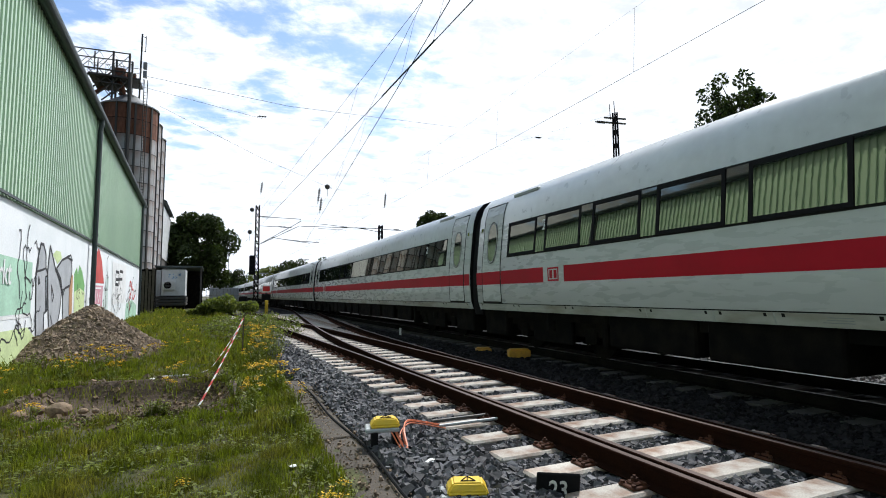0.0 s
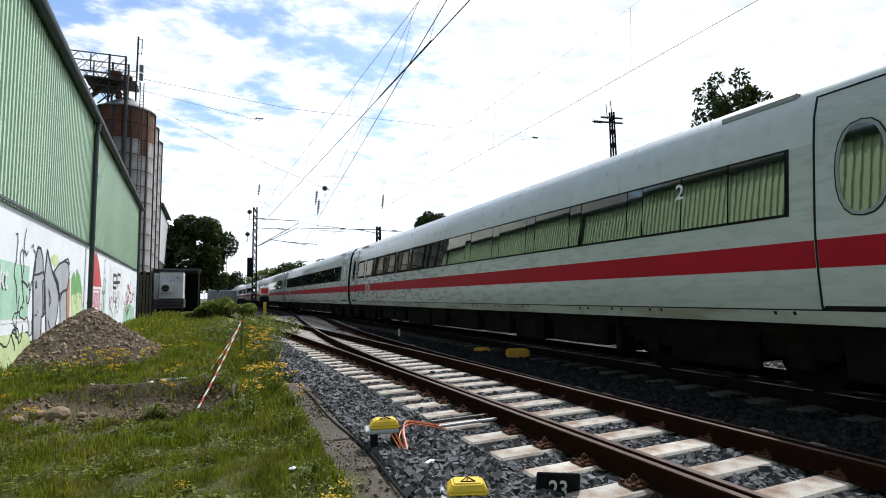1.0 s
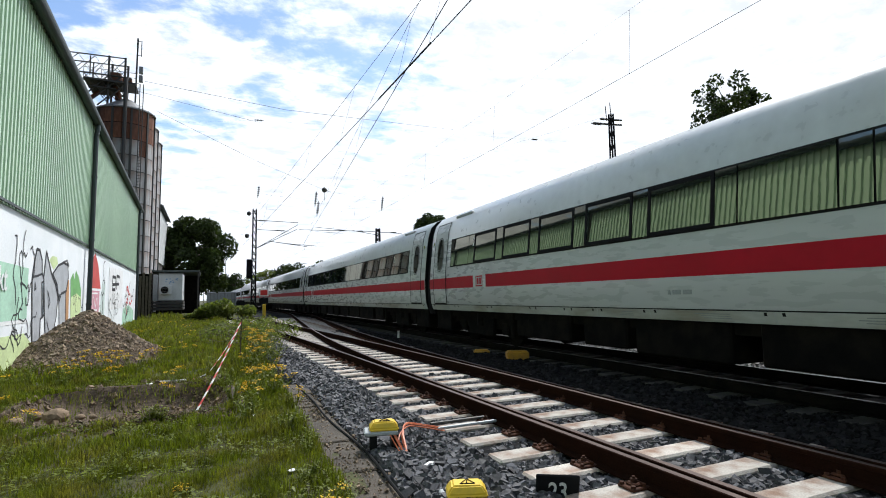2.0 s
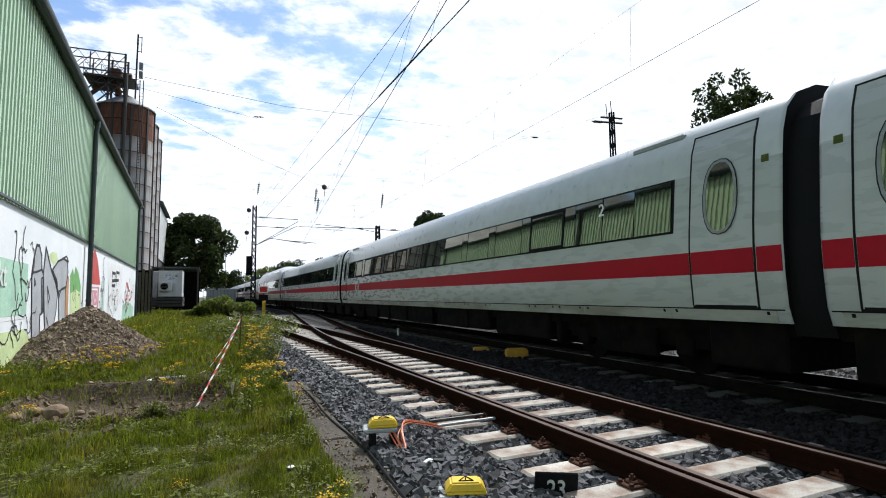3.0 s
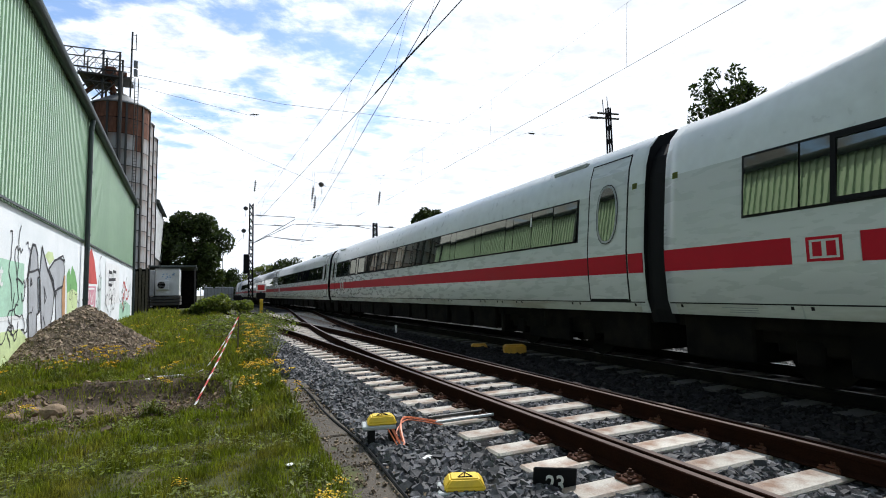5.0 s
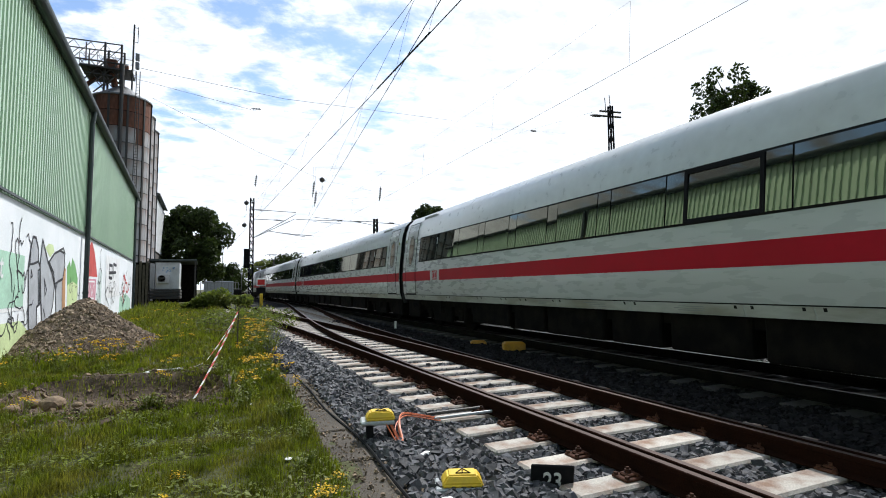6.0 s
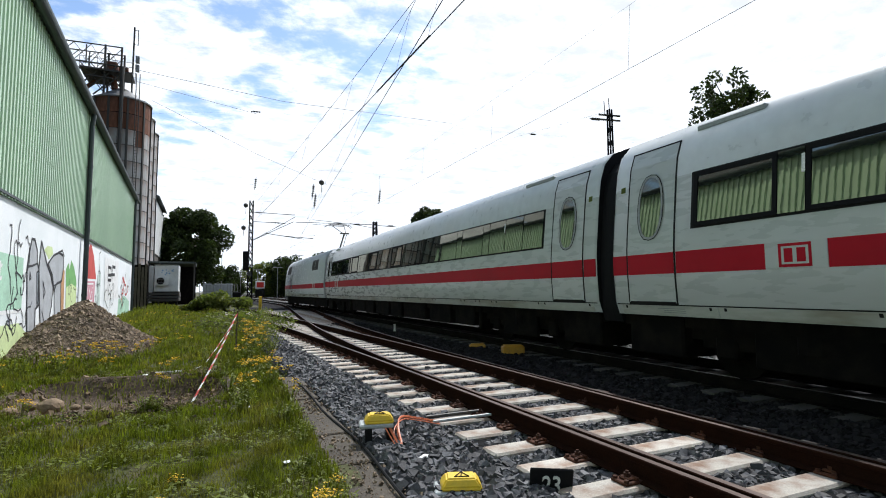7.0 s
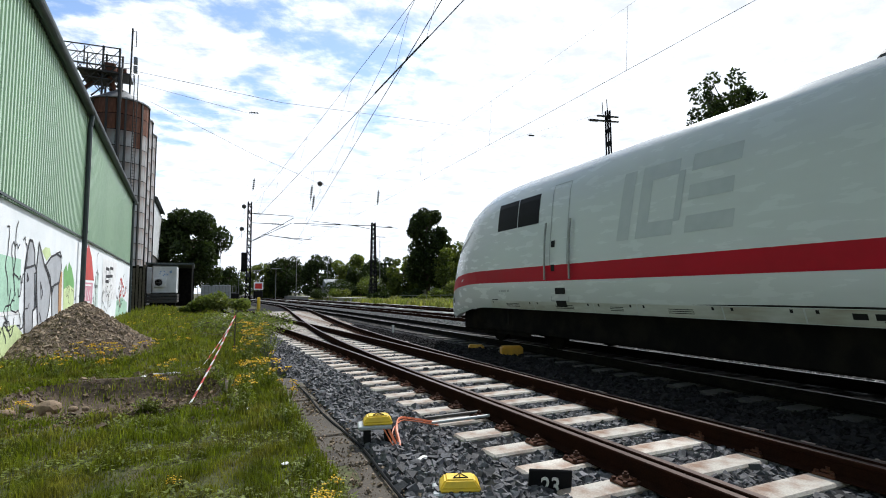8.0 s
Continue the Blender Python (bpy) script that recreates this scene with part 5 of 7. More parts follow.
def tree(x, y, h, r, seed, leaf=M_LEAF, count=5000, size=0.28, trunk=0.35, label="leafy dark green deciduous tree", flat=1.0, base=0.28, name="tree", group="", clump=(0.26, 0.46), limbs=16):
    rng = random.Random(seed)
    t = empty(name, label, "tree", group=group)
    bm = bmesh.new()
    top = Vector((x + rng.uniform(-0.4, 0.4), y, h * 0.75))
    pts = [Vector((x, y, -0.4)), Vector((x + rng.uniform(-0.2, 0.2), y, h * 0.25)), Vector((x + rng.uniform(-0.3, 0.3), y, h * 0.5)), top]
    for i in range(3):
        rod(bm, pts[i], pts[i + 1], trunk * (1 - 0.27 * i), 8, trunk * (0.73 - 0.27 * i))
    cs, rs = [], []
    for i in range(limbs):
        a, u = rng.uniform(0, 6.28), rng.random()
        z = h * (base + (0.92 - base) * (i + 0.5) / limbs)
        env = math.sin(math.pi * min(1, max(0.08, ((z / h) - base + 0.10) / (1.12 - base)))) ** 0.6
        d = r * env * (0.35 + 0.45 * u)
        c = Vector((x + d * math.cos(a), y + d * math.sin(a), z))
        st = pts[1].lerp(top, max(0.0, min(1.0, (z / h - 0.28) / 0.5)))
        rod(bm, st, c, trunk * 0.28, 5, trunk * 0.07)
        cs.append(c); rs.append(r * rng.uniform(*clump))
    part("trunk", bm, M_BARK, t)
    leaf_cloud("crown", cs, rs, count, size, leaf, t, seed, flat)
    return t


def bush(x, y, r, h, seed, leaf=M_LEAFL, count=1500, size=0.12, label="green leafy bush", name="bush", group=""):
    rng = random.Random(seed)
    t = empty(name, label, "bush", group=group)
    bm = bmesh.new()
    cs, rs = [], []
    for i in range(9):
        a, d = rng.uniform(0, 6.28), r * rng.uniform(0, 0.75)
        c = Vector((x + d * math.cos(a), y + d * math.sin(a), -0.2 + h * rng.uniform(0.3, 0.8)))
        rod(bm, (x + 0.3 * d * math.cos(a), y + 0.3 * d * math.sin(a), -0.3), c, 0.03, 5, 0.01)
        cs.append(c); rs.append(r * rng.uniform(0.25, 0.5))
    part("stems", bm, M_BARK, t)
    leaf_cloud("foliage", cs, rs, count, size, leaf, t, seed, min(1.0, h / (1.4 * r)))
    return t


tree(-1.6, 92, 14.2, 6.6, 1, limbs=34, clump=(0.18, 0.34), count=18000, size=0.30, trunk=0.5, base=0.25)
tree(38.0, 27.0, 19.4, 3.9, 12, count=5200, size=0.16, trunk=0.3, base=0.62, clump=(0.13, 0.25), limbs=36, label="tall tree with an airy crown behind the railway")
tree(34.4, 80, 15.6, 4.6, 3, limbs=44, clump=(0.18, 0.32), count=15000, size=0.26, trunk=0.4, base=0.15, label="tall dark tree behind the platform")
tree(37.0, 76, 9.0, 4.4, 4, M_LEAFL, count=7000, size=0.25, trunk=0.25, base=0.08, label="light green tree beside the railway")
tree(42.5, 78, 10.5, 4.4, 41, M_LEAFL, count=6000, size=0.25, trunk=0.25, base=0.08, label="light green tree beside the railway")
for i, (x, y, h, r) in enumerate(((15, 150, 12, 6.5), (21, 146, 14.5, 7), (28, 138, 14, 6.5), (35, 132, 15, 6), (39, 120, 12, 6), (33, 116, 9, 5), (42, 112, 12.5, 5.5), (8, 175, 12, 6), (3.5, 200, 13, 7), (47, 108, 12, 6), (10, 240, 14, 9), (24, 180, 15, 8))):
    tree(x, y, h * 0.74, r * 0.9, 20 + i, M_LEAF if i % 3 else M_LEAFL, count=6000, size=0.34, trunk=0.35, base=0.08, limbs=26, clump=(0.18, 0.36), label="distant leafy tree along the railway", group="trees along the railway")
for i, (x, y, r, h) in enumerate(((27, 84, 2.6, 3.2), (22.5, 92, 2.4, 2.4), (29.5, 74, 2.2, 2.0), (32, 70, 2.4, 1.8), (25, 78, 1.8, 1.5), (35.5, 70, 2.5, 3.0), (19.5, 98, 2.0, 2.0), (27.5, 66, 1.6, 1.0), (24, 100, 3.2, 4.0), (30, 95, 3.4, 4.5))):
    bush(x, y, r, h, 60 + i, M_LEAFL if i % 2 else M_LEAF, count=1800, size=0.16, label="wild light green bush beside the tracks", group="bushes beside the tracks")
for i, (x, y, r, h) in enumerate(((0.2, 44, 1.3, 1.3), (1.5, 43.5, 1.4, 1.45), (2.8, 43, 1.1, 1.0), (-0.6, 44.5, 0.9, 0.9))):
    bush(x, y, r, h, 80 + i, count=1700, size=0.11, label="low rambling bramble bush at the meadow's end", group="brambles")


# ---- overhead line ----
def lattice(x, y, h, w, name, label, w2=None, bar=0.045):
    m = empty(name, label, "catenary mast")
    w2 = w2 or w * 0.7
    for sx, sy in ((-1, -1), (1, -1), (1, 1), (-1, 1)):
        bm = bmesh.new(); rod(bm, (x + sx * w / 2, y + sy * w / 2, -0.3), (x + sx * w2 / 2, y + sy * w2 / 2, h), bar, 4)
        part("leg", bm, M_BLACK, m)
    bm = bmesh.new()
    n = int(h / 0.7)
    for i in range(n):
        z0, z1 = h * i / n, h * (i + 1) / n
        a, b = (w + (w2 - w) * i / n) / 2, (w + (w2 - w) * (i + 1) / n) / 2
        for sy in (-1, 1):
            rod(bm, (x - a, y + sy * a, z0), (x + b, y + sy * b, z1), bar * 0.5, 4)
            rod(bm, (x + a, y + sy * a, z0), (x - b, y + sy * b, z1), bar * 0.5, 4)
            rod(bm, (x + sy * a, y - a, z0), (x + sy * b, y + b, z1), bar * 0.5, 4)
    part("lacing", bm, M_BLACK, m)
    return m


def insulator(bm, a, b, r=0.09):
    a, b = Vector(a), Vector(b)
    for i in range(5):
        c = a.lerp(b, 0.2 + 0.15 * i)
        rod(bm, c, c + (b - a) * 0.06, r, 8)
    rod(bm, a, b, 0.03)


def wire(name, pts, r, label, cat="overhead wire"):
    bm = bmesh.new(); tube(bm, pts, r, 5)
    ob = part(name, bm, M_WIRE)
    return tagged(ob, label, cat)


def overhead():
    ys = [-12 + 7 * i for i in range(11)]
    P = lambda x, y, z: Vector((x, y, z))
    cx, mx = lambda y: 3.60 - 0.0225 * y, lambda y: 4.04 - 0.0233 * y
    bx, nx = lambda y: 2.42 + 0.108 * y, lambda y: 2.74 + 0.115 * y
    wire("contact_wire", [P(cx(y), y, 5.66) for y in ys], 0.009, "dark contact wire over the siding")
    wire("messenger_wire", [P(mx(y), y, 7.3) for y in ys], 0.006, "dark messenger wire over the siding")
    wire("contact_wire", [P(bx(y), y, 5.66) for y in ys[:9]], 0.008, "dark contact wire of the branch")
    wire("messenger_wire", [P(nx(y), y, 7.3) for y in ys[:9]], 0.005, "dark messenger wire of the branch")
    wire("feeder_cable", [P(cx(y) + 0.004, y, 5.672) for y in (7.9, 9.3, 10.7)], 0.017, "short thick splice on the contact wire")
    for off in (0.0,):
        wire("contact_wire", [main_track(s, off - 0.1, 5.92)[0] for s in range(-20, 200, 10)], 0.005, "dark contact wire over the main line")
        wire("messenger_wire", [main_track(s, off, 7.35)[0] for s in range(-20, 200, 10)], 0.0022, "dark messenger wire over the main line")
    for y in range(2, 60, 6):
        wire("dropper", [P(cx(y), y, 5.66), P(mx(y), y, 7.3)], 0.003, "thin dropper between overhead wires")
        if y < 40:
            wire("dropper", [P(bx(y + 2), y + 2, 5.66), P(nx(y + 2), y + 2, 7.3)], 0.003, "thin dropper between overhead wires")
        wire("dropper", [main_track(y, -0.1, 5.92)[0], main_track(y, 0, 7.35)[0]], 0.003, "thin dropper between overhead wires")
    # mast with a light signal beside the line
    m = lattice(4.5, 58, 10.9, 0.42, "signal_mast", "slim lattice mast carrying brackets and a dark light signal", 0.34, 0.07)
    bm = bmesh.new()
    for a, b in (((4.7, 58, 9.7), (9.0, 58, 9.62)), ((4.7, 58, 8.7), (8.0, 58, 8.65)), ((4.7, 58, 6.7), (9.0, 58, 9.4)), ((4.7, 58, 6.7), (8.9, 58, 8.9)), ((6.0, 58, 7.5), (10.0, 58, 7.0)), ((7.5, 58, 7.3), (11.0, 58, 7.1))):
        rod(bm, a, b, 0.035)
    part("bracket", bm, M_DARKSTEEL, m)
    for a, b in (((4.8, 58, 9.7), (5.6, 58, 9.68)), ((6.6, 58, 8.7), (7.6, 58, 8.66))):
        bm = bmesh.new(); insulator(bm, a, b); part("insulator", bm, M_DARKSTEEL, m)
    bm = bmesh.new(); box(bm, 3.75, 4.35, 57.5, 57.75, 3.5, 5.5, 0.05); sg = part("signal_head", bm, M_BLACK, m)
    for z in (3.9, 4.5, 5.1):
        bm = bmesh.new(); rod(bm, (4.05, 57.49, z), (4.05, 57.2, z), 0.13, 10); part("lamp_hood", bm, M_BLACK, sg)
    bm = bmesh.new(); box(bm, 4.3, 4.6, 57.6, 57.8, 2.9, 3.4, 0.03); part("signal_plate", bm, M_DARKSTEEL, sg)
    # hanging insulators and weights on cross wires
    span = wire("span_wire", [(4.5, 58, 10.88), (6.0, 46, 12.15), (9.0, 46, 12.0), (15.2, 46, 12.2), (18.9, 20.3, 10.55)], 0.004, "thin span wire with hanging insulators")
    upper = wire("span_wire", [(-5.28, 60.0, 19.6), (3.75, 46, 16.60), (31.98, 46, 18.08), (60.21, 46, 19.56)], 0.003, "thin high span wire with dark insulators")
    for px, Y in (((0.082, 0.197), 58), ((0.068, 0.156), 58), ((0.065, 0.115), 58), ((0.204, 0.209), 46), ((0.190, 0.172), 46), ((0.319, 0.190), 46), ((0.186, 0.190), 46)):
        x, z = px[0] * Y, EYE + px[1] * Y
        bm = bmesh.new()
        if px[0] in (0.068, 0.065, 0.204):
            bmesh.ops.create_icosphere(bm, subdivisions=2, radius=0.24, matrix=Matrix.Translation((x, Y, z)))
            rod(bm, (x, Y, z - 0.9), (x, Y, z + 0.3), 0.02)
        else:
            insulator(bm, (x, Y, z - 0.7), (x + 0.15, Y, z + 0.7), 0.11)
        part("line_insulator", bm, M_DARKSTEEL, span if Y == 46 else m)
    wire("cross_wire", [(3.3, 46, 10.3), (8.75, 46, 9.9), (9.4, 46, 10.9), (14.6, 46, 10.2)], 0.006, "thin cross wire over the tracks")
    for x, z in ((9.38, 10.2), (8.80, 9.2), (14.74, 10.0), (8.62, 10.0)):
        bm = bmesh.new(); rod(bm, (x, 46, z), (x, 46, 12.02), 0.006, 4)
        part("hanger_wire", bm, M_WIRE, span)
    for x, z in ((3.75, 16.60), (31.98, 18.08)):
        bm = bmesh.new(); insulator(bm, (x - 0.4, 46, z - 0.02), (x + 0.4, 46, z + 0.02), 0.09)
        part("line_insulator", bm, M_DARKSTEEL, upper)
    wire("cross_wire", [(4.5, 58, 10.85), (12, 58, 11.2), (19, 58, 12.0)], 0.006, "thin cross wire over the tracks")
    wire("cross_wire", [(-6.6, 59.5, 23.8), (8, 61, 23.2), (30, 62, 23.8)], 0.022, "long cable from the silo mast")
    wire("cross_wire", [(-6.6, 59.5, 22.6), (5, 60, 21.0)], 0.018, "long cable from the silo mast")
    wire("cross_wire", [(-5.2, 60, 21.0), (5, 60, 16.5), (13, 60, 13.6)], 0.018, "long cable from the silo mast")
    # far masts
    f = lattice(24.9, 80, 12.4, 0.9, "lattice_mast", "tall dark lattice mast between the tracks", 0.5, 0.10)
    bm = bmesh.new()
    rod(bm, (12.5, 80, 11.7), (24.9, 80, 11.9), 0.05); rod(bm, (15.0, 80, 12.2), (19.5, 80, 11.9), 0.04); rod(bm, (24.9, 80, 11.8), (29, 80, 11.7), 0.05); rod(bm, (24.9, 80, 11.3), (20.8, 80, 11.9), 0.05); rod(bm, (15, 80, 11.5), (19.3, 80, 11.4), 0.03)
    part("cross_arm", bm, M_DARKSTEEL, f)
    for x in (18.5, 21.5, 27):
        bm = bmesh.new(); insulator(bm, (x, 80, 11.8), (x + 1.1, 80, 11.85), 0.12); part("insulator", bm, M_DARKSTEEL, f)
    r = lattice(18.9, 20.3, 10.6, 0.26, "lattice_mast", "dark lattice mast with cross arms behind the train", 0.15)
    bm = bmesh.new()
    for z in (10.0, 10.25):
        rod(bm, (18.2, 20.3, z), (19.6, 20.3, z + 0.1), 0.05)
    rod(bm, (18.9, 20.3, 10.6), (18.85, 20.3, 11.2), 0.02); rod(bm, (18.6, 20.3, 10.2), (18.55, 20.3, 11.0), 0.02)
    part("cross_arm", bm, M_DARKSTEEL, r)
    bm = bmesh.new(); insulator(bm, (17.6, 20.3, 9.95), (18.3, 20.3, 10.0), 0.07); part("insulator", bm, M_DARKSTEEL, r)


overhead()


# ---- platform, lamps, far side ----
def platform_side():
    verts, faces = [], []
    run = [78 + 4 * i for i in range(54)]
    for s in run:
        for off, z in ((12.4, -0.3), (12.4, 0.36), (12.25, 0.36), (12.25, 0.46), (15.8, 0.46), (15.8, -0.3)):
            verts.append(main_track(s, off, z)[0])
    for i in range(len(run) - 1):
        for j in range(5):
            faces.append((6 * i + j, 6 * i + j + 1, 6 * i + j + 7, 6 * i + j + 6))
    faces.append((0, 1, 2, 3, 4, 5))
    mesh_of("platform", verts, faces, M_PLAT, label="low concrete platform with a pale edge", kind="structure", category="platform")
    strip("meadow_far", lambda s: main_track(s, 11.2, -0.20)[0], lambda s: main_track(s, 60, -0.1)[0], [-20 + 8 * i for i in range(40)], M_MEADOW, "rough green strip beyond the tracks", "grass strip")
    # cable troughs, slightly askew
    for k, off in enumerate((6.6, 10.9)):
        tr = empty("cable_trough", "row of concrete cable trough lids along the tracks", "cable trough", kind="structure")
        rng = random.Random(k)
        for i in range(60):
            p, h = main_track(14 + 1.5 * i, off, -0.2)
            bm = bmesh.new()
            box(bm, -0.22, 0.22, -0.73, 0.73, -0.05, 0.12, 0.015, pose(p.x, p.y, p.z + rng.uniform(-0.03, 0.07), rng.uniform(-3, 3), rng.uniform(-5, 5), -math.degrees(h) + rng.uniform(-4, 4)))
            part("trough_lid", bm, M_PLAT, tr)
    for x, y, h, two in ((17.5, 108, 8.5, True), (28.6, 88, 11.0, True), (24.6, 112, 8.0, True), (3.2, 105, 10.5, False), (2.4, 118, 9.5, False), (1.6, 132, 9.0, False), (0.4, 150, 9.0, False), (14.8, 118, 6.5, True), (11.8, 130, 6.5, True), (9.0, 145, 6.5, True)):
        l = empty("platform_lamp", "slim grey lamp post on the platform", "street lamp", group="platform lamps")
        bm = bmesh.new(); rod(bm, (x, y, -0.2), (x, y, h), 0.07, 6, 0.05); part("pole", bm, M_STEEL, l)
        for sx in ((-1, 1) if two else (1,)):
            bm = bmesh.new(); box(bm, x + (0.05 if sx > 0 else -1.0), x + (1.0 if sx > 0 else -0.05), y - 0.15, y + 0.15, h - 0.02, h + 0.10, 0.03); part("lamp_head", bm, M_STEEL, l)
    # rail fence beyond the tracks
    f = empty("pipe_railing", "grey pipe railing in the rough grass", "railing")
    for z in (0.35, 0.85):
        bm = bmesh.new(); rod(bm, (24.2, 66, z), (31.5, 60, z), 0.035); part("rail_bar", bm, M_STEEL, f)
    for i in range(6):
        u = i / 5
        bm = bmesh.new(); rod(bm, (24.2 + 7.3 * u, 66 - 6 * u, -0.3), (24.2 + 7.3 * u, 66 - 6 * u, 0.9), 0.035); part("post", bm, M_STEEL, f)
    # far house among the trees, station shelter
    for x, y, w, hh in ((28.5, 128, 6, 4.6), (45, 104, 8, 8.5)):
        hs = empty("far_house", "small pale house among the trees", "house")
        bm = bmesh.new(); box(bm, x, x + w, y, y + 8, -0.3, hh * 0.6); part("wall", bm, M_PLAT, hs)
        bm = bmesh.new()
        v = [bm.verts.new(p) for p in ((x - 0.4, y - 0.4, hh * 0.6), (x + w + 0.4, y - 0.4, hh * 0.6), (x + w + 0.4, y + 8.4, hh * 0.6), (x - 0.4, y + 8.4, hh * 0.6), (x - 0.4, y + 4, hh), (x + w + 0.4, y + 4, hh))]
        for q in ((0, 1, 5, 4), (2, 3, 4, 5), (0, 4, 3), (1, 2, 5), (3, 2, 1, 0)):
            bm.faces.new([v[i] for i in q])
        part("roof", bm, M_GREY, hs)
        for k in range(2):
            bm = bmesh.new(); box(bm, x + 1.2 + 3 * k, x + 2.2 + 3 * k, y - 0.03, y + 0.02, 1.2, 2.6); part("window", bm, M_CABGLASS, hs)
    st = empty("station_fence", "grey mesh fence and low sheds at the station", "fence")
    for i in range(12):
        bm = bmesh.new(); rod(bm, (-0.4 + 0.55 * i, 98, -0.3), (-0.4 + 0.55 * i, 98, 2.6), 0.05); part("post", bm, M_STEEL, st)
    for z in (0.4, 1.4, 2.5):
        bm = bmesh.new(); rod(bm, (-0.4, 98, z), (5.7, 98, z), 0.04); part("bar", bm, M_STEEL, st)
    bm = bmesh.new(); box(bm, 0.2, 5.5, 112, 116, -0.3, 2.9, 0.05)
    tagged(part("station_shelter", bm, M_GREY), "grey station shelter far down the line", "shelter")


platform_side()


# ---- track-side things ----
def stop_board():
    b = empty("buffer_stop", "buffer stop with red and white stop board at the siding's end", "buffer stop")
    x, y = 4.3, 45.0
    bm = bmesh.new(); box(bm, x - 0.37, x + 0.37, y - 0.02, y + 0.02, 1.56, 2.18, 0.02); p = part("board", bm, M_TAPEW, b)
    bm = bmesh.new(); box(bm, x - 0.27, x + 0.27, y - 0.035, y - 0.021, 1.66, 2.08); part("red_field", bm, M_TAPER, p)
    bm = bmesh.new(); rod(bm, (x, y + 0.05, -0.2), (x, y + 0.05, 1.6), 0.06); part("post", bm, M_DARKSTEEL, b)
    bm = bmesh.new(); box(bm, x - 0.35, x + 0.35, y - 0.1, y + 0.3, 0.9, 1.45, 0.04); part("crossbeam", bm, M_BLACK, b)
    bm = bmesh.new(); box(bm, x - 0.12, x + 0.12, y - 0.5, y - 0.2, -0.2, 0.95, 0.04); part("yellow_stay", bm, M_YELLOW, b)
    bm = bmesh.new(); box(bm, 2.3, 2.9, 46, 46.4, 0.3, 1.3, 0.06)
    o = part("switch_box", bm, M_BLACK)
    bm = bmesh.new(); rod(bm, (2.6, 46.2, -0.3), (2.6, 46.2, 0.3), 0.05); part("post", bm, M_BLACK, o)
    tagged(o, "black line-side box on a post", "signal box")


stop_board()


def junction_box(x, y, top, turn, w=0.29):
    j = empty("junction_box", "yellow-lidded grey junction box on short black legs beside the siding", "junction box", pose(x, y, top, 0, 0, turn), group="junction boxes")
    bm = bmesh.new()
    lo, hi = w / 2, w / 2 - 0.045
    a = [bm.verts.new((sx * lo, sy * lo * 0.72, -0.085)) for sx, sy in ((-1, -1), (1, -1), (1, 1), (-1, 1))]
    b = [bm.verts.new((sx * lo, sy * lo * 0.72, -0.06)) for sx, sy in ((-1, -1), (1, -1), (1, 1), (-1, 1))]
    c = [bm.verts.new((sx * hi, sy * hi * 0.72, 0.0)) for sx, sy in ((-1, -1), (1, -1), (1, 1), (-1, 1))]
    for p, q in ((a, b), (b, c)):
        for i in range(4):
            bm.faces.new((p[i], p[(i + 1) % 4], q[(i + 1) % 4], q[i]))
    bm.faces.new(c); bm.faces.new(a[::-1])
    bmesh.ops.bevel(bm, geom=list(bm.edges), offset=0.012, segments=2, affect="EDGES")
    lid = part("lid", bm, M_YELLOW, j, "yellow plastic lid with a warning triangle")
    bm = bmesh.new()
    t = [(-0.05, -0.045), (0.06, -0.045), (0.005, 0.055)]
    for i in range(3):
        (x0, y0), (x1, y1) = t[i], t[(i + 1) % 3]
        rod(bm, (x0, y0, 0.004), (x1, y1, 0.004), 0.004, 4)
    rod(bm, (0.005, 0.02, 0.004), (0.0, -0.03, 0.004), 0.004, 4)
    part("warning_triangle", bm, M_BLACK, lid)
    bm = bmesh.new(); box(bm, -w / 2 - 0.05, w / 2 - 0.01, -w * 0.40, w * 0.40, -0.125, -0.086, 0.010); tr = part("tray", bm, M_GREY, j)
    for sx in (-1, 1):
        bm = bmesh.new(); rod(bm, (sx * w * 0.42, -0.07, -0.1), (sx * w * 0.42, -0.07, -0.055), 0.012, 8); part("lid_screw", bm, M_STEEL, tr)
    for sx, sy in ((-1, -1), (1, -1), (1, 1), (-1, 1)):
        bm = bmesh.new(); box(bm, sx * 0.105 - 0.034, sx * 0.105 + 0.034, sy * 0.07 - 0.03, sy * 0.07 + 0.03, -0.162 - max(0.06, top + 0.07), -0.124); part("leg", bm, M_BLACK, j)
    return j


junction_box(1.645, 5.12, 0.10, -14)
junction_box(1.835, 3.68, -0.085, -22, 0.31)


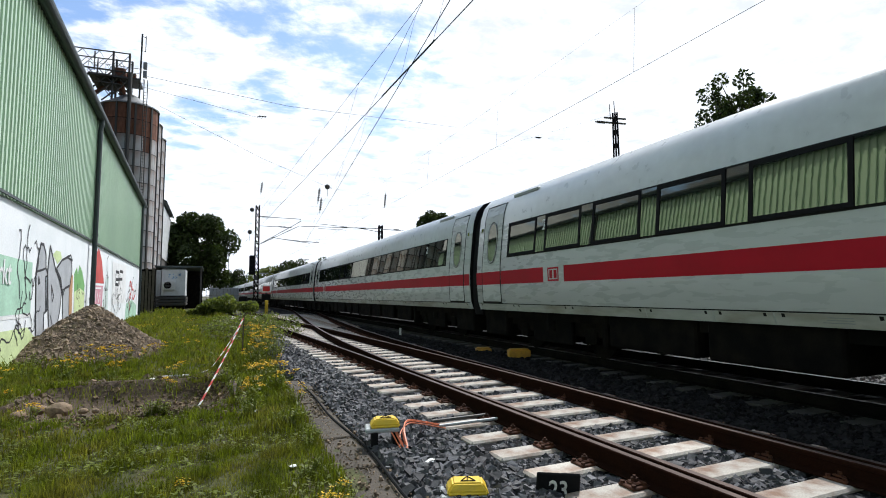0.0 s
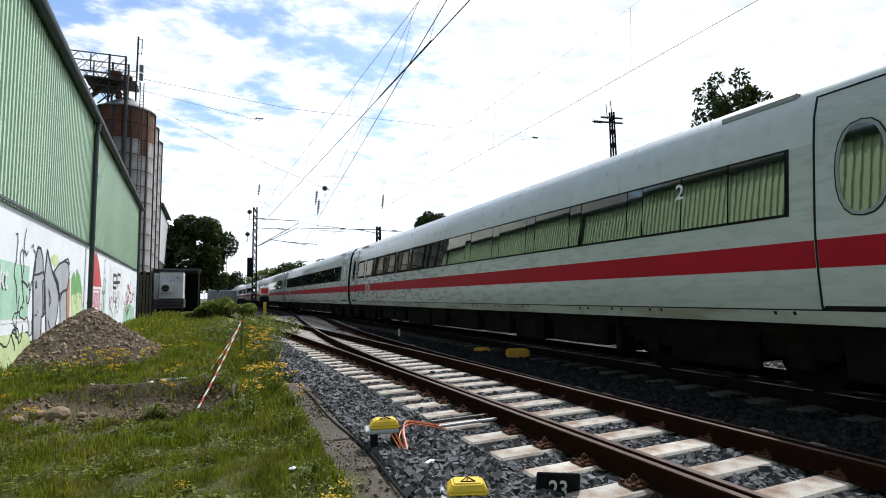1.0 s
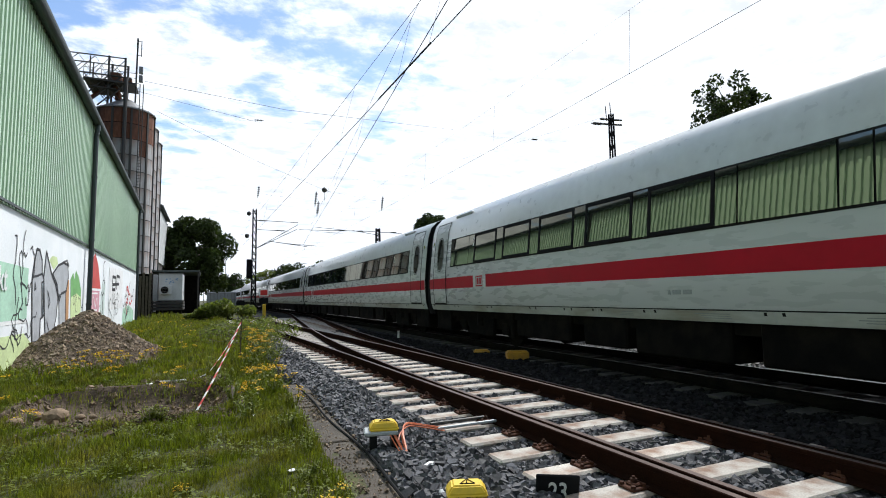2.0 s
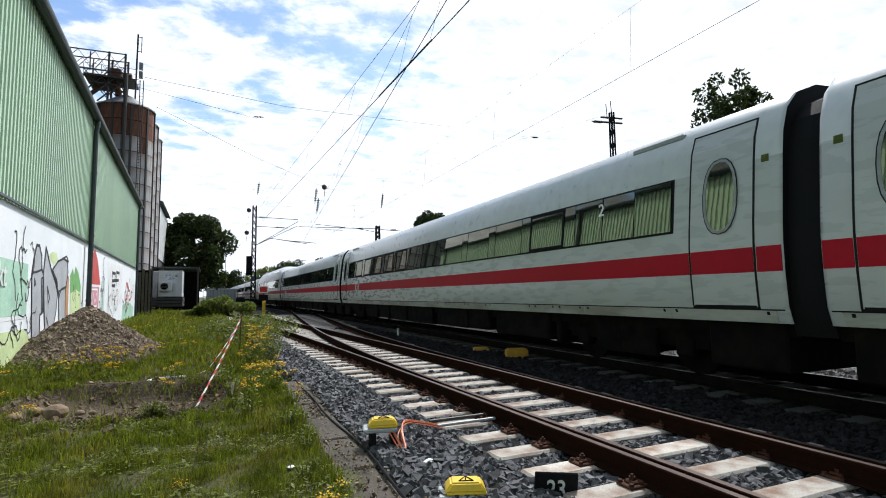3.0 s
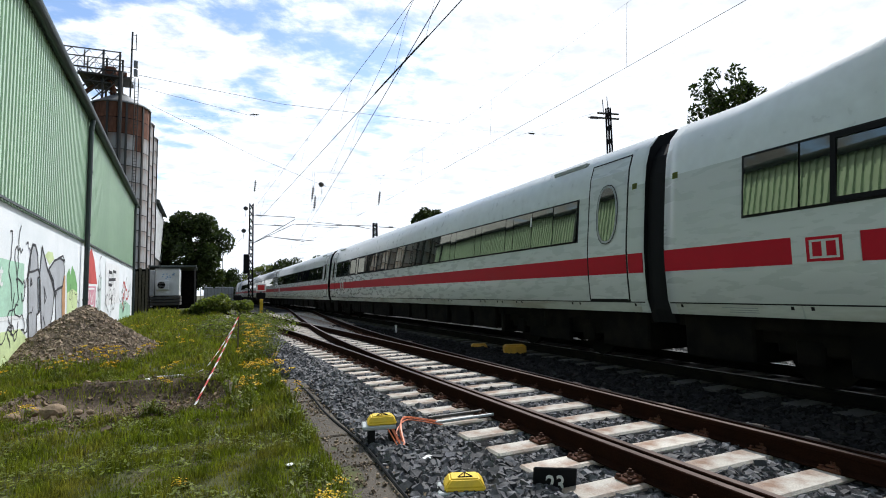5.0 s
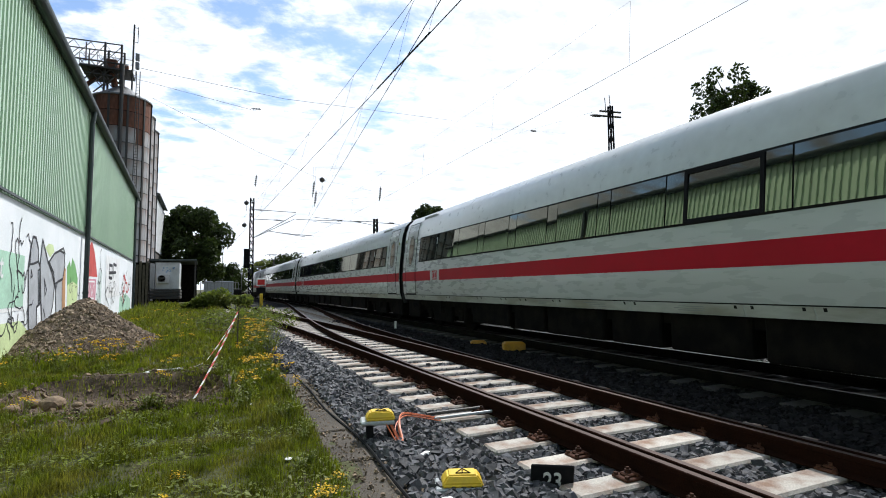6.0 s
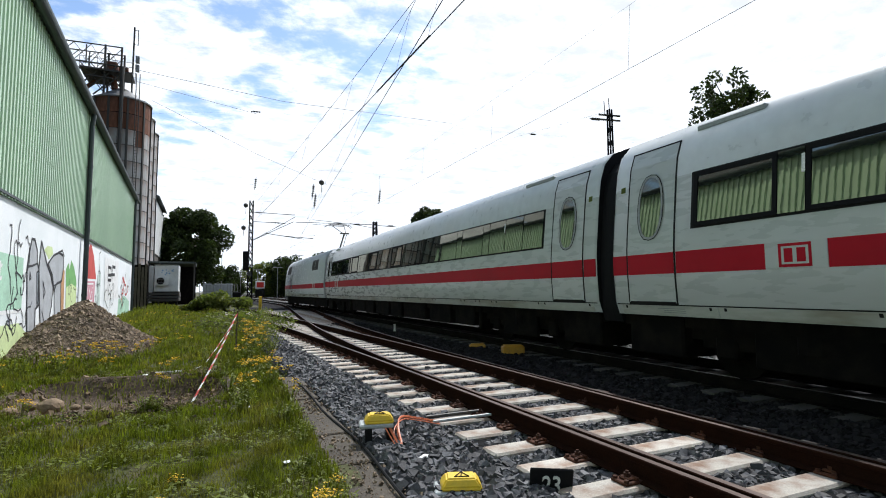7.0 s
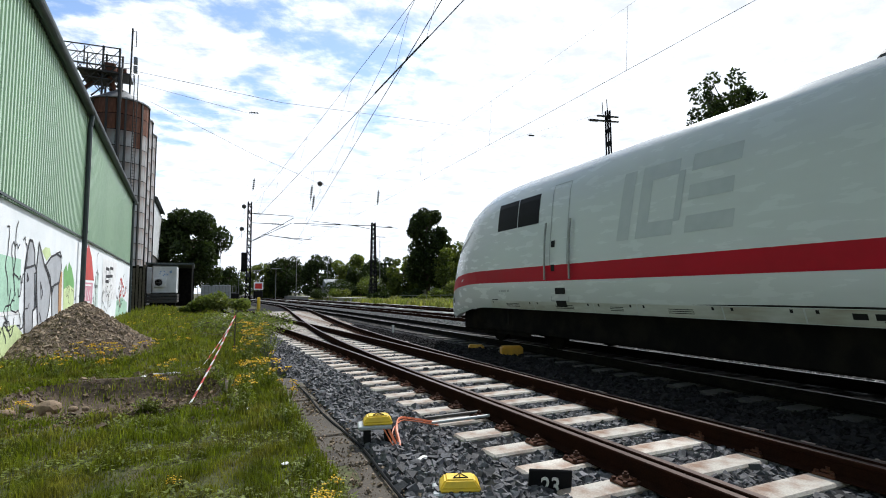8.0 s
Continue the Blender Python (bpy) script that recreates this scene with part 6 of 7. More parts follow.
def track_side():
    # orange cables from the near box to the switch rods
    bun = empty("cable_bundle", "bundle of orange cables running from the junction box to the rail", "cable")
    rng = random.Random(5)
    for i in range(5):
        dx, dz = rng.uniform(-0.03, 0.03), rng.uniform(-0.02, 0.03)
        pts = [Vector((1.70 + dx, 5.0, -0.02)), Vector((1.76 + dx, 4.92 + dx, -0.16)), Vector((1.80 + dx, 4.95, -0.19 + dz)), Vector((1.84 + dx, 5.15, -0.10 + dz)), Vector((1.98, 5.4 + dx, -0.06 + dz)), Vector((2.16, 5.5 + dx, -0.10 + dz)), Vector((2.42, 5.38 + dx, -0.15 + dz))]
        fine = []
        for k in range(len(pts) - 1):
            for u in (0, 0.34, 0.67):
                p0, p1, p2, p3 = pts[max(k - 1, 0)], pts[k], pts[k + 1], pts[min(k + 2, len(pts) - 1)]
                fine.append(0.5 * ((2 * p1) + (p2 - p0) * u + (2 * p0 - 5 * p1 + 4 * p2 - p3) * u * u + (3 * p1 - p0 - 3 * p2 + p3) * u ** 3))
        fine.append(pts[-1])
        bm = bmesh.new(); tube(bm, fine, 0.0068, 6); part("cable", bm, M_ORANGE, bun)
    for k, (y, r) in enumerate(((5.62, 0.025), (5.40, 0.022))):
        bm = bmesh.new(); rod(bm, (2.36, y, -0.125), (3.1, y + 0.02, -0.125), r * 0.8, 8)
        tagged(part("switch_rod", bm, M_GREY if k else M_DARKSTEEL), "grey steel switch rod lying between the sleepers", "switch rod", "switch rods")
    # black cable along the concrete edge
    pts = [Vector((1.30 + 0.10 * noise.noise((0, y * 0.5, 1)) + 0.02 * y, y, -0.165)) for y in [2.5 + 0.35 * i for i in range(24)]]
    bm = bmesh.new(); tube(bm, pts, 0.013, 6)
    tagged(part("ground_cable", bm, M_BLACK), "black cable lying along the concrete kerb", "cable")
    # concrete kerb slabs
    pv = empty("kerb_strip", "weathered concrete kerb slabs between meadow and ballast", "kerb", kind="structure")
    for i in range(9):
        y = 0.6 + 1.0 * i
        c = 1.06 + 0.036 * (y + 0.5)
        bm = bmesh.new(); box(bm, c - 0.20, c + 0.20, y + 0.008, y + 0.992, -0.36, -0.185, 0.012, pose(0, 0, 0.012 * ((i * 7) % 3 - 1), 0, 0, 0)); part("kerb_slab", bm, M_CONC, pv)
    # number board
    n = empty("number_board", "black number board with pale figures beside the siding", "number board", pose(2.46, 3.42, -0.372, 8, 3, -24))
    bm = bmesh.new(); box(bm, -0.165, 0.165, -0.012, 0.012, 0.04, 0.34, 0.008); b = part("board", bm, M_BLACK, n)
    m = Matrix.Translation((0.0, -0.016, 0.155)) @ pose(0, 0, 0, 90)
    text_part("number", "23", 0.19, M_GRAFW, m, b, "pale figures 23", squeeze=0.8)
    bm = bmesh.new(); box(bm, -0.03, 0.03, -0.02, 0.02, -0.1, 0.08); part("post", bm, M_DARKSTEEL, n)
    # yellow track magnets' boxes by the main line
    for (x, y, w, hh, t) in ((6.78, 10.75, 0.52, 0.20, -20), (6.66, 12.3, 0.42, 0.10, -25)):
        yb = empty("yellow_box", "yellow line-side equipment box on the ballast", "equipment box", pose(x, y, -0.21, 0, 0, t), group="yellow equipment boxes")
        bm = bmesh.new(); box(bm, -w / 2, w / 2, -0.14, 0.14, 0, hh, 0.02); part("body", bm, M_ORANGEY, yb)
        bm = bmesh.new(); box(bm, -w / 2 + 0.04, w / 2 - 0.04, -0.12, 0.12, hh - 0.001, hh + 0.025, 0.01); part("lid", bm, M_ORANGEY, yb)
    bm = bmesh.new(); rod(bm, (6.5, 18.4, -0.25), (6.5, 18.4, 0.06), 0.04, 8); rod(bm, (6.5, 18.4, 0.06), (6.5, 18.4, 0.09), 0.05, 8)
    tagged(part("marker_post", bm, M_GRAFW), "small pale marker post in the ballast", "marker post")
    # barrier tape on a thin stake
    t = empty("barrier_tape", "red and white barrier tape stretched from the ground to a stake", "barrier tape")
    a, b = Vector((-0.10, 8.05, -0.22)), Vector((0.80, 14.0, 0.76))
    def tape(a, b, n, w):
        d = (b - a).normalized()
        up = Vector((0.75, -0.1, 0.65)).normalized()
        for i in range(n):
            p, q = a.lerp(b, i / n), a.lerp(b, (i + 1) / n)
            sag = lambda u: Vector((0, 0, -0.05 * math.sin(math.pi * u)))
            p, q = p + sag(i / n), q + sag((i + 1) / n)
            bm = bmesh.new()
            s = up * w / 2
            e = d.cross(up).normalized() * 0.002
            v = [bm.verts.new(c) for c in (p - s - e, p + s - e, q + s - e, q - s - e, p - s + e, p + s + e, q + s + e, q - s + e)]
            for f in ((0, 1, 2, 3), (7, 6, 5, 4), (0, 4, 5, 1), (1, 5, 6, 2), (2, 6, 7, 3), (3, 7, 4, 0)):
                bm.faces.new([v[k] for k in f])
            part("tape_length", bm, M_TAPER if i % 2 else M_TAPEW, t)
    tape(a, b, 18, 0.055)
    tape(Vector((0.78, 13.95, 0.70)), Vector((0.10, 11.9, -0.14)), 9, 0.05)
    tape(Vector((0.02, 11.6, -0.16)), Vector((-0.45, 11.25, -0.17)), 3, 0.05)
    bm = bmesh.new(); rod(bm, (0.80, 14.02, -0.3), (0.82, 14.02, 0.85), 0.018, 6); part("stake", bm, M_BARK, t)
    # plastic litter
    for i, (x, y, s) in enumerate(((-1.5, 4.2, 0.15), (1.85, 4.45, 0.055), (0.72, 4.85, 0.04), (-0.9, 10.95, 0.05), (0.6, 7.3, 0.03), (1.58, 3.42, 0.07))):
        bm = bmesh.new()
        bmesh.ops.create_icosphere(bm, subdivisions=2, radius=s, matrix=Matrix.Translation((x, y, -0.17)))
        for v in bm.verts:
            v.co.z = -0.17 + (v.co.z + 0.17) * 0.3 + 0.3 * s * noise.noise(v.co * 14)
            v.co.x += 0.3 * s * noise.noise(v.co * 9)
        tagged(part("plastic_scrap", bm, M_TAPEW), "crumpled white plastic scrap on the ground", "litter", "plastic scraps")


track_side()


# ---- loose ground cover ----
def rocks(name, pts, sizes, material, parent, label, seed, flat=0.9, category="stones"):
    """Broken stones, each a roughened eight-cornered block, joined into one mesh."""
    rg = np.random.RandomState(seed)
    n = len(pts)
    base = np.array([(-1, -1, -1), (1, -1, -1), (1, 1, -1), (-1, 1, -1), (-1, -1, 1), (1, -1, 1), (1, 1, 1), (-1, 1, 1)], float)
    base[4:] *= (0.75, 0.75, 1)
    v = base[None] * (0.6 + 0.4 * rg.rand(n, 8, 3))
    v *= (np.array((1, 1, flat)) * (0.65 + 0.7 * rg.rand(n, 3)))[:, None, :]
    ang = rg.rand(n, 3) * 6.283
    for ax in range(3):
        c, s = np.cos(ang[:, ax]), np.sin(ang[:, ax])
        i, j = [(0, 1), (1, 2), (2, 0)][ax]
        if ax:
            c, s = np.cos(ang[:, ax] * 0.2), np.sin(ang[:, ax] * 0.2)
        a, b = v[:, :, i].copy(), v[:, :, j].copy()
        v[:, :, i], v[:, :, j] = a * c[:, None] - b * s[:, None], a * s[:, None] + b * c[:, None]
    v = v * np.asarray(sizes)[:, None, None] * 0.5 + np.asarray(pts)[:, None, :]
    f = np.array([(0, 3, 2, 1), (4, 5, 6, 7), (0, 1, 5, 4), (1, 2, 6, 5), (2, 3, 7, 6), (3, 0, 4, 7)])
    faces = (np.arange(n)[:, None, None] * 8 + f[None]).reshape(-1, 4)
    return mesh_of(name, v.reshape(-1, 3).tolist(), faces.tolist(), material, parent, label, "stuff", category)


def ballast_stones():
    rg = np.random.RandomState(11)
    P, S = [], []

    def field(x0, x1, y0, y1, dens, s0, s1, edge=None):
        n = int((x1 - x0) * (y1 - y0) * dens)
        p = np.column_stack([rg.uniform(x0, x1, n), rg.uniform(y0, y1, n), np.zeros(n)])
        p[:, 2] = -0.215 + 0.03 * rg.rand(n) + 0.015 * np.sin(p[:, 0] * 3.1) * np.sin(p[:, 1] * 2.3)
        # lower and sparser between the sleepers, heaped between tracks
        on = ((p[:, 1] - 7.467 + 0.13 + 0.59 * 20 + 0.295) % 0.59)
        under = (np.abs(on - 0.295) < 0.15) & (p[:, 0] > 2.42) & (p[:, 0] < 5.4)
        p[:, 2] -= np.where((p[:, 0] > 2.42) & (p[:, 0] < 5.4), 0.035, 0)
        keep = ~under
        keep &= p[:, 0] > 1.285 + 0.036 * np.minimum(p[:, 1], 9) - 0.15 * (p[:, 1] > 9) + 0.06 * rg.rand(n)
        # heads of the main line's sleepers stay bare
        keep &= ~((np.abs((p[:, 1] + 30.0 + 0.3) % 0.6 - 0.3) < 0.14) & (p[:, 0] > 6.62))
        P.append(p[keep]); S.append(rg.uniform(s0, s1, keep.sum()))
    field(1.2, 6.0, 2.2, 7.0, 760, 0.04, 0.105)
    field(1.2, 6.6, 7.0, 13.0, 480, 0.05, 0.11)
    field(1.2, 6.6, 13.0, 24.0, 220, 0.06, 0.11)
    field(6.0, 7.0, 2.0, 13.0, 420, 0.04, 0.09)
    p = np.concatenate(P); s = np.concatenate(S)
    # stones right of this line take the colour with the train's shade in it
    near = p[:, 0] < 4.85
    rocks("ballast_stones", p[near], s[near], M_STONE, None, "loose dark grey ballast stones round the siding", 3, category="ballast")
    rocks("main_line_stones", p[~near], s[~near], M_STONEDK, None, "ballast stones beside the main line, blackened as train shade", 4, category="ballast")
    # stones of the far tracks, paled to look sunlit
    n = 16000
    t = rg.uniform(1, 70, n); o = rg.uniform(1.5, 2.9, n)
    q = np.array([main_track(a, b, -0.21 + 0.15 * math.sin(math.pi * min(1.0, max(0.0, (b - 1.5) / 1.3))))[0] for a, b in zip(t, o)])
    rocks("far_ballast_stones", q, rg.uniform(0.04, 0.09, n), M_BALLASTL, None, "ballast stones between the main tracks, paled as if sunlit", 5, category="ballast")


def rubble_heap():
    rg = np.random.RandomState(7)
    cx, cy, R, H = -2.86, 16.7, 1.80, 1.38
    def hgt(x, y):
        u = math.hypot((x - cx) / 1.0, (y - cy) / 1.8) / R * (1 + 0.16 * noise.noise((x * 0.9, y * 0.9, 5)))
        return -0.24 + H * max(0.0, 1 - u) ** 0.92 + 0.06 * noise.noise((x * 2.2, y * 2.2, 2)) * (u < 1)
    N = 70
    verts, faces = [], []
    for j in range(N + 1):
        for i in range(N + 1):
            x, y = cx - R + 2 * R * i / N, cy - 1.8 * R + 3.6 * R * j / N
            x = max(x, -3.4 + WALL_ANG * y + 0.01)
            verts.append((x, y, hgt(x, y) + 0.02 * noise.noise((x * 7, y * 7, 0))))
    for j in range(N):
        for i in range(N):
            faces.append((j * (N + 1) + i, j * (N + 1) + i + 1, (j + 1) * (N + 1) + i + 1, (j + 1) * (N + 1) + i))
    heap = empty("rubble_heap", "heap of brown earth and broken stones against the painted wall", "rubble heap")
    mesh_of("earth", verts, faces, M_PIT, heap, smooth=True)
    n = 34000
    a, r = rg.rand(n) * 6.283, np.sqrt(rg.rand(n)) * R
    p = np.column_stack([cx + r * np.cos(a), cy + 1.8 * r * np.sin(a), np.zeros(n)])
    p = p[p[:, 0] > -3.4 + WALL_ANG * p[:, 1] + 0.05]
    p[:, 2] = [hgt(x, y) + 0.005 for x, y in p[:, :2]]
    s = 0.010 + 0.017 * rg.rand(len(p)) + 0.12 * rg.rand(len(p)) ** 26
    rocks("rubble_cover", p, s, M_RUBBLE, heap, "", 8)
    # spoil and stones round the dug trench
    n = 15000
    p = np.column_stack([rg.uniform(-2.5, 0.4, n), rg.normal(9.4, 0.75, n), np.zeros(n)])
    p[:, 2] = [-0.195 - trench_dip(x, y) + 0.03 * rg.rand() for x, y in p[:, :2]]
    s = 0.012 + 0.026 * rg.rand(n) + 0.10 * rg.rand(n) ** 26
    rocks("trench_rubble", p, s, M_PITSTONE, None, "broken stones and earth in the dug trench", 9, category="rubble")
    for i, (x, y, r) in enumerate(((-1.75, 8.45, 0.16), (-2.0, 8.6, 0.10), (-2.15, 8.3, 0.09), (-1.45, 8.25, 0.06), (-1.3, 8.2, 0.05))):
        bm = bmesh.new()
        bmesh.ops.create_icosphere(bm, subdivisions=2, radius=r, matrix=Matrix.Translation((x, y, -0.16)))
        for v in bm.verts:
            v.co += Vector((0.5, 0.5, 0.35)) * 0.35 * r * noise.noise(v.co * 7 + Vector((i, 0, 0)))
            v.co.z = -0.16 + (v.co.z + 0.16) * 0.65
        tagged(part("field_stone", bm, M_PITSTONE), "rough brown stone at the trench's edge", "stone", "stones at the trench")
    bm = bmesh.new(); box(bm, -0.75, -0.3, 11.05, 11.15, -0.19, -0.15, 0.01); tagged(part("board_scrap", bm, M_PLAT), "weathered board scrap behind the trench", "board")
    # bare earth lining of the trench
    verts, faces = [], []
    nx, ny = 56, 52
    for j in range(ny + 1):
        for i in range(nx + 1):
            x, y = -2.9 + 3.7 * i / nx, 7.5 + 3.9 * j / ny
            e = 0.75 + 0.25 * noise.noise((x * 1.5, y * 1.5, 9))
            u, v = (x + 1.0) / (0.9 * e + 0.9), (y - 9.42) / (0.9 * e + 0.92)
            z = -0.20 - trench_dip(x, y)
            z += 0.05 * noise.noise((x * 0.6, y * 0.6, 0)) + 0.03 * noise.noise((x * 2, y * 2, 3))
            verts.append((x, y, z + (0.025 if u ** 4 + v ** 4 < 1 else -0.06)))
    for j in range(ny):
        for i in range(nx):
            faces.append((j * (nx + 1) + i, j * (nx + 1) + i + 1, (j + 1) * (nx + 1) + i + 1, (j + 1) * (nx + 1) + i))
    mesh_of("trench_soil", verts, faces, M_PIT, None, "bare brown soil of the dug trench", "structure", "soil", True)


def ground_z(x, y):
    return -0.20 + 0.05 * noise.noise((x * 0.6, y * 0.6, 0)) + 0.03 * noise.noise((x * 2, y * 2, 3))


def blades(name, p, hgt, wid, material, seed, label, lean=0.45):
    """Bent grass blades of two joints each."""
    rg = np.random.RandomState(seed)
    n = len(p)
    a = rg.rand(n) * 6.283
    d = np.column_stack([np.cos(a), np.sin(a), np.zeros(n)])
    s = np.column_stack([-np.sin(a), np.cos(a), np.zeros(n)]) * (np.asarray(wid) * 0.5)[:, None]
    h = np.asarray(hgt)[:, None]
    l = (lean * (0.3 + rg.rand(n)))[:, None]
    up = np.array((0, 0, 1.0))
    m = p + up * h * 0.6 + d * h * l * 0.35
    t = p + up * h * (1 - 0.25 * l) + d * h * l
    verts = np.stack([p - s, p + s, m + s * 0.8, m - s * 0.8, t], 1).reshape(-1, 3)
    k = np.arange(n) * 5
    faces = np.stack([k, k + 1, k + 2, k + 3], 1).tolist() + np.stack([k + 3, k + 2, k + 4], 1).tolist()
    return mesh_of(name, verts.tolist(), faces, material, None, label, "stuff", "grass")


def meadow():
    rg = np.random.RandomState(21)
    P, Hh, Wd = [], [], []
    for x0, x1, y0, y1, dens, h0, h1, w in ((-3.6, 1.3, 2.3, 6.0, 7600, 0.025, 0.085, 0.0055), (-4.2, 1.5, 6.0, 12, 3200, 0.035, 0.12, 0.009), (-4.4, 1.6, 12, 22, 800, 0.05, 0.16, 0.018), (-4.8, 2.2, 22, 47, 170, 0.06, 0.18, 0.035), (-9, 2.5, 47, 62, 40, 0.1, 0.3, 0.06)):
        n = int((x1 - x0) * (y1 - y0) * dens)
        x, y = rg.uniform(x0, x1, n), rg.uniform(y0, y1, n)
        k = np.array([noise.noise((a * 0.9, b * 0.9, 11)) for a, b in zip(x, y)])
        tuft = np.array([noise.noise((a * 3.1, b * 3.1, 4)) for a, b in zip(x, y)])
        keep = rg.rand(n) < np.clip(0.8 + 0.7 * k + 0.5 * tuft, 0.25, 1)
        keep &= ~((np.abs((x + 1.0) / 1.5) ** 3 + np.abs((y - 9.4) / 1.5) ** 3 < 1 + 0.5 * tuft) & (rg.rand(n) > 0.04))
        keep &= np.hypot(x + 2.86, (y - 16.7) / 1.8) > 1.66
        keep &= (x > -3.4 + WALL_ANG * y + 0.02) | (y > 48.7)
        keep &= x < np.where(y < 9.5, 0.88 + 0.033 * y, 1.22) + 0.05 * rg.rand(n)
        x, y, tuft, k = x[keep], y[keep], tuft[keep], k[keep]
        z = np.array([ground_z(a, b) if b < 48 else -0.28 for a, b in zip(x, y)]) - 0.01
        P.append(np.column_stack([x, y, z]))
        Hh.append((h0 + (h1 - h0) * rg.rand(len(x)) ** 1.6) * np.clip(1 + 1.3 * tuft + 0.9 * np.clip(x - 0.3, 0, 1) + 0.9 * np.clip(-x - 2.0, 0, 1), 0.5, 2.6))
        Wd.append(w * (0.7 + 0.6 * rg.rand(len(x))))
    p = np.concatenate(P)
    blades("meadow_grass", p, np.concatenate(Hh), np.concatenate(Wd), M_GRASS, 22, "uneven green meadow grass with dry patches")
    # low broad leaves between the blades
    n = 26000
    x, y = rg.uniform(-3.6, 1.2, n), 2.4 + 9.6 * rg.rand(n) ** 1.4
    k = np.array([noise.noise((a * 1.3, b * 1.3, 17)) for a, b in zip(x, y)])
    ok = (k > -0.05) & (x < 0.9 + 0.045 * y) & ~(np.abs((x + 1.0) / 1.5) ** 3 + np.abs((y - 9.4) / 1.5) ** 3 < 1)
    x, y = x[ok], y[ok]
    z = np.array([ground_z(a, b) for a, b in zip(x, y)]) + 0.01 + 0.05 * rg.rand(len(x))
    c = np.column_stack([x, y, z]); a = rg.rand(len(x)) * 6.283
    L = (0.012 + 0.022 * rg.rand(len(x)))[:, None]
    d = np.column_stack([np.cos(a), np.sin(a), 0.6 * rg.rand(len(x)) - 0.1]) * L
    w = np.column_stack([-np.sin(a), np.cos(a), 0.3 * rg.rand(len(x)) - 0.15]) * L * 0.45
    v = np.stack([c - d, c + w, c + d, c - w], 1).reshape(-1, 3)
    mesh_of("clover_leaves", v.tolist(), np.arange(len(v)).reshape(-1, 4).tolist(), M_WEED, None, "small clover and plantain leaves low in the grass", "stuff", "grass")
    # crumbs of soil and grit on the kerb
    n = 2400
    y = 2.2 + 7.4 * rg.rand(n); x = 1.06 + 0.036 * y + rg.normal(-0.02, 0.17, n)
    rocks("kerb_grit", np.column_stack([x, y, np.full(n, -0.178)]), 0.006 + 0.03 * rg.rand(n) ** 4, M_RUBBLE, None, "grit and soil crumbs on the kerb slabs", 41, category="grit")
    # grass and weeds over the far strip
    n = 16000
    s, o = rg.uniform(20, 110, n), rg.uniform(11.8, 30, n)
    q = np.array([main_track(a, b, -0.2)[0] for a, b in zip(s, o)])
    blades("far_grass", q, rg.uniform(0.3, 0.9, n), rg.uniform(0.08, 0.16, n), M_FARGRASS, 23, "tall rough grass beyond the tracks")


def weed(x, y, h, nst, seed, flowers, label, spread=0.16):
    """A flowering weed: branching stems, small leaves, flat heads of yellow blossoms."""
    rng = random.Random(seed)
    z0 = ground_z(x, y) - 0.02
    w = empty("flowering_weed" if flowers else "leafy_weed", label, "wild plant", group="weeds in the meadow")
    bm = bmesh.new()
    lv, lf, fv, ff = [], [], [], []
    for i in range(nst):
        a, d = rng.uniform(0, 6.28), rng.uniform(0.2, 1) * spread
        b = Vector((x + 0.25 * d * math.cos(a), y + 0.25 * d * math.sin(a), z0))
        t = Vector((x + d * math.cos(a), y + d * math.sin(a), z0 + h * rng.uniform(0.6, 1.0)))
        rod(bm, b, t, 0.005, 4, 0.003, False)
        for k in range(9):
            c = b.lerp(t, rng.uniform(0.05, 0.92))
            aa, L = rng.uniform(0, 6.28), rng.uniform(0.03, 0.075) * (0.6 + h)
            dv = Vector((math.cos(aa), math.sin(aa), rng.uniform(-0.1, 0.7))) * L
            sv = Vector((-math.sin(aa), math.cos(aa), 0)) * L * 0.24
            n = len(lv)
            lv += [c, c + dv * 0.5 + sv, c + dv, c + dv * 0.5 - sv]
            lf.append((n, n + 1, n + 2, n + 3))
        if rng.random() < flowers:
            for k in range(rng.randint(7, 15)):
                c = t + Vector((rng.uniform(-1, 1), rng.uniform(-1, 1), rng.uniform(-0.35, 0.35))) * 0.045
                r = rng.uniform(0.012, 0.022) * min(0.8, 0.35 + 0.8 * h)
                n = len(fv)
                tilt = Vector((rng.uniform(-0.4, 0.4), rng.uniform(-0.4, 0.4), 1)).normalized()
                u = tilt.orthogonal().normalized(); v = tilt.cross(u)
                fv += [c + (u * math.cos(j * 1.047) + v * math.sin(j * 1.047)) * r for j in range(6)] + [c - tilt * r * 0.7]
                ff += [tuple(n + j for j in range(6))] + [(n + (j + 1) % 6, n + j, n + 6) for j in range(6)]
    tagged(part("stalk", bm, M_WEED, w), kind="stuff")
    mesh_of("leafage", lv, lf, M_WEED, w, kind="stuff")
    if fv:
        mesh_of("blossom", fv, ff, M_FLOWER, w, kind="stuff")


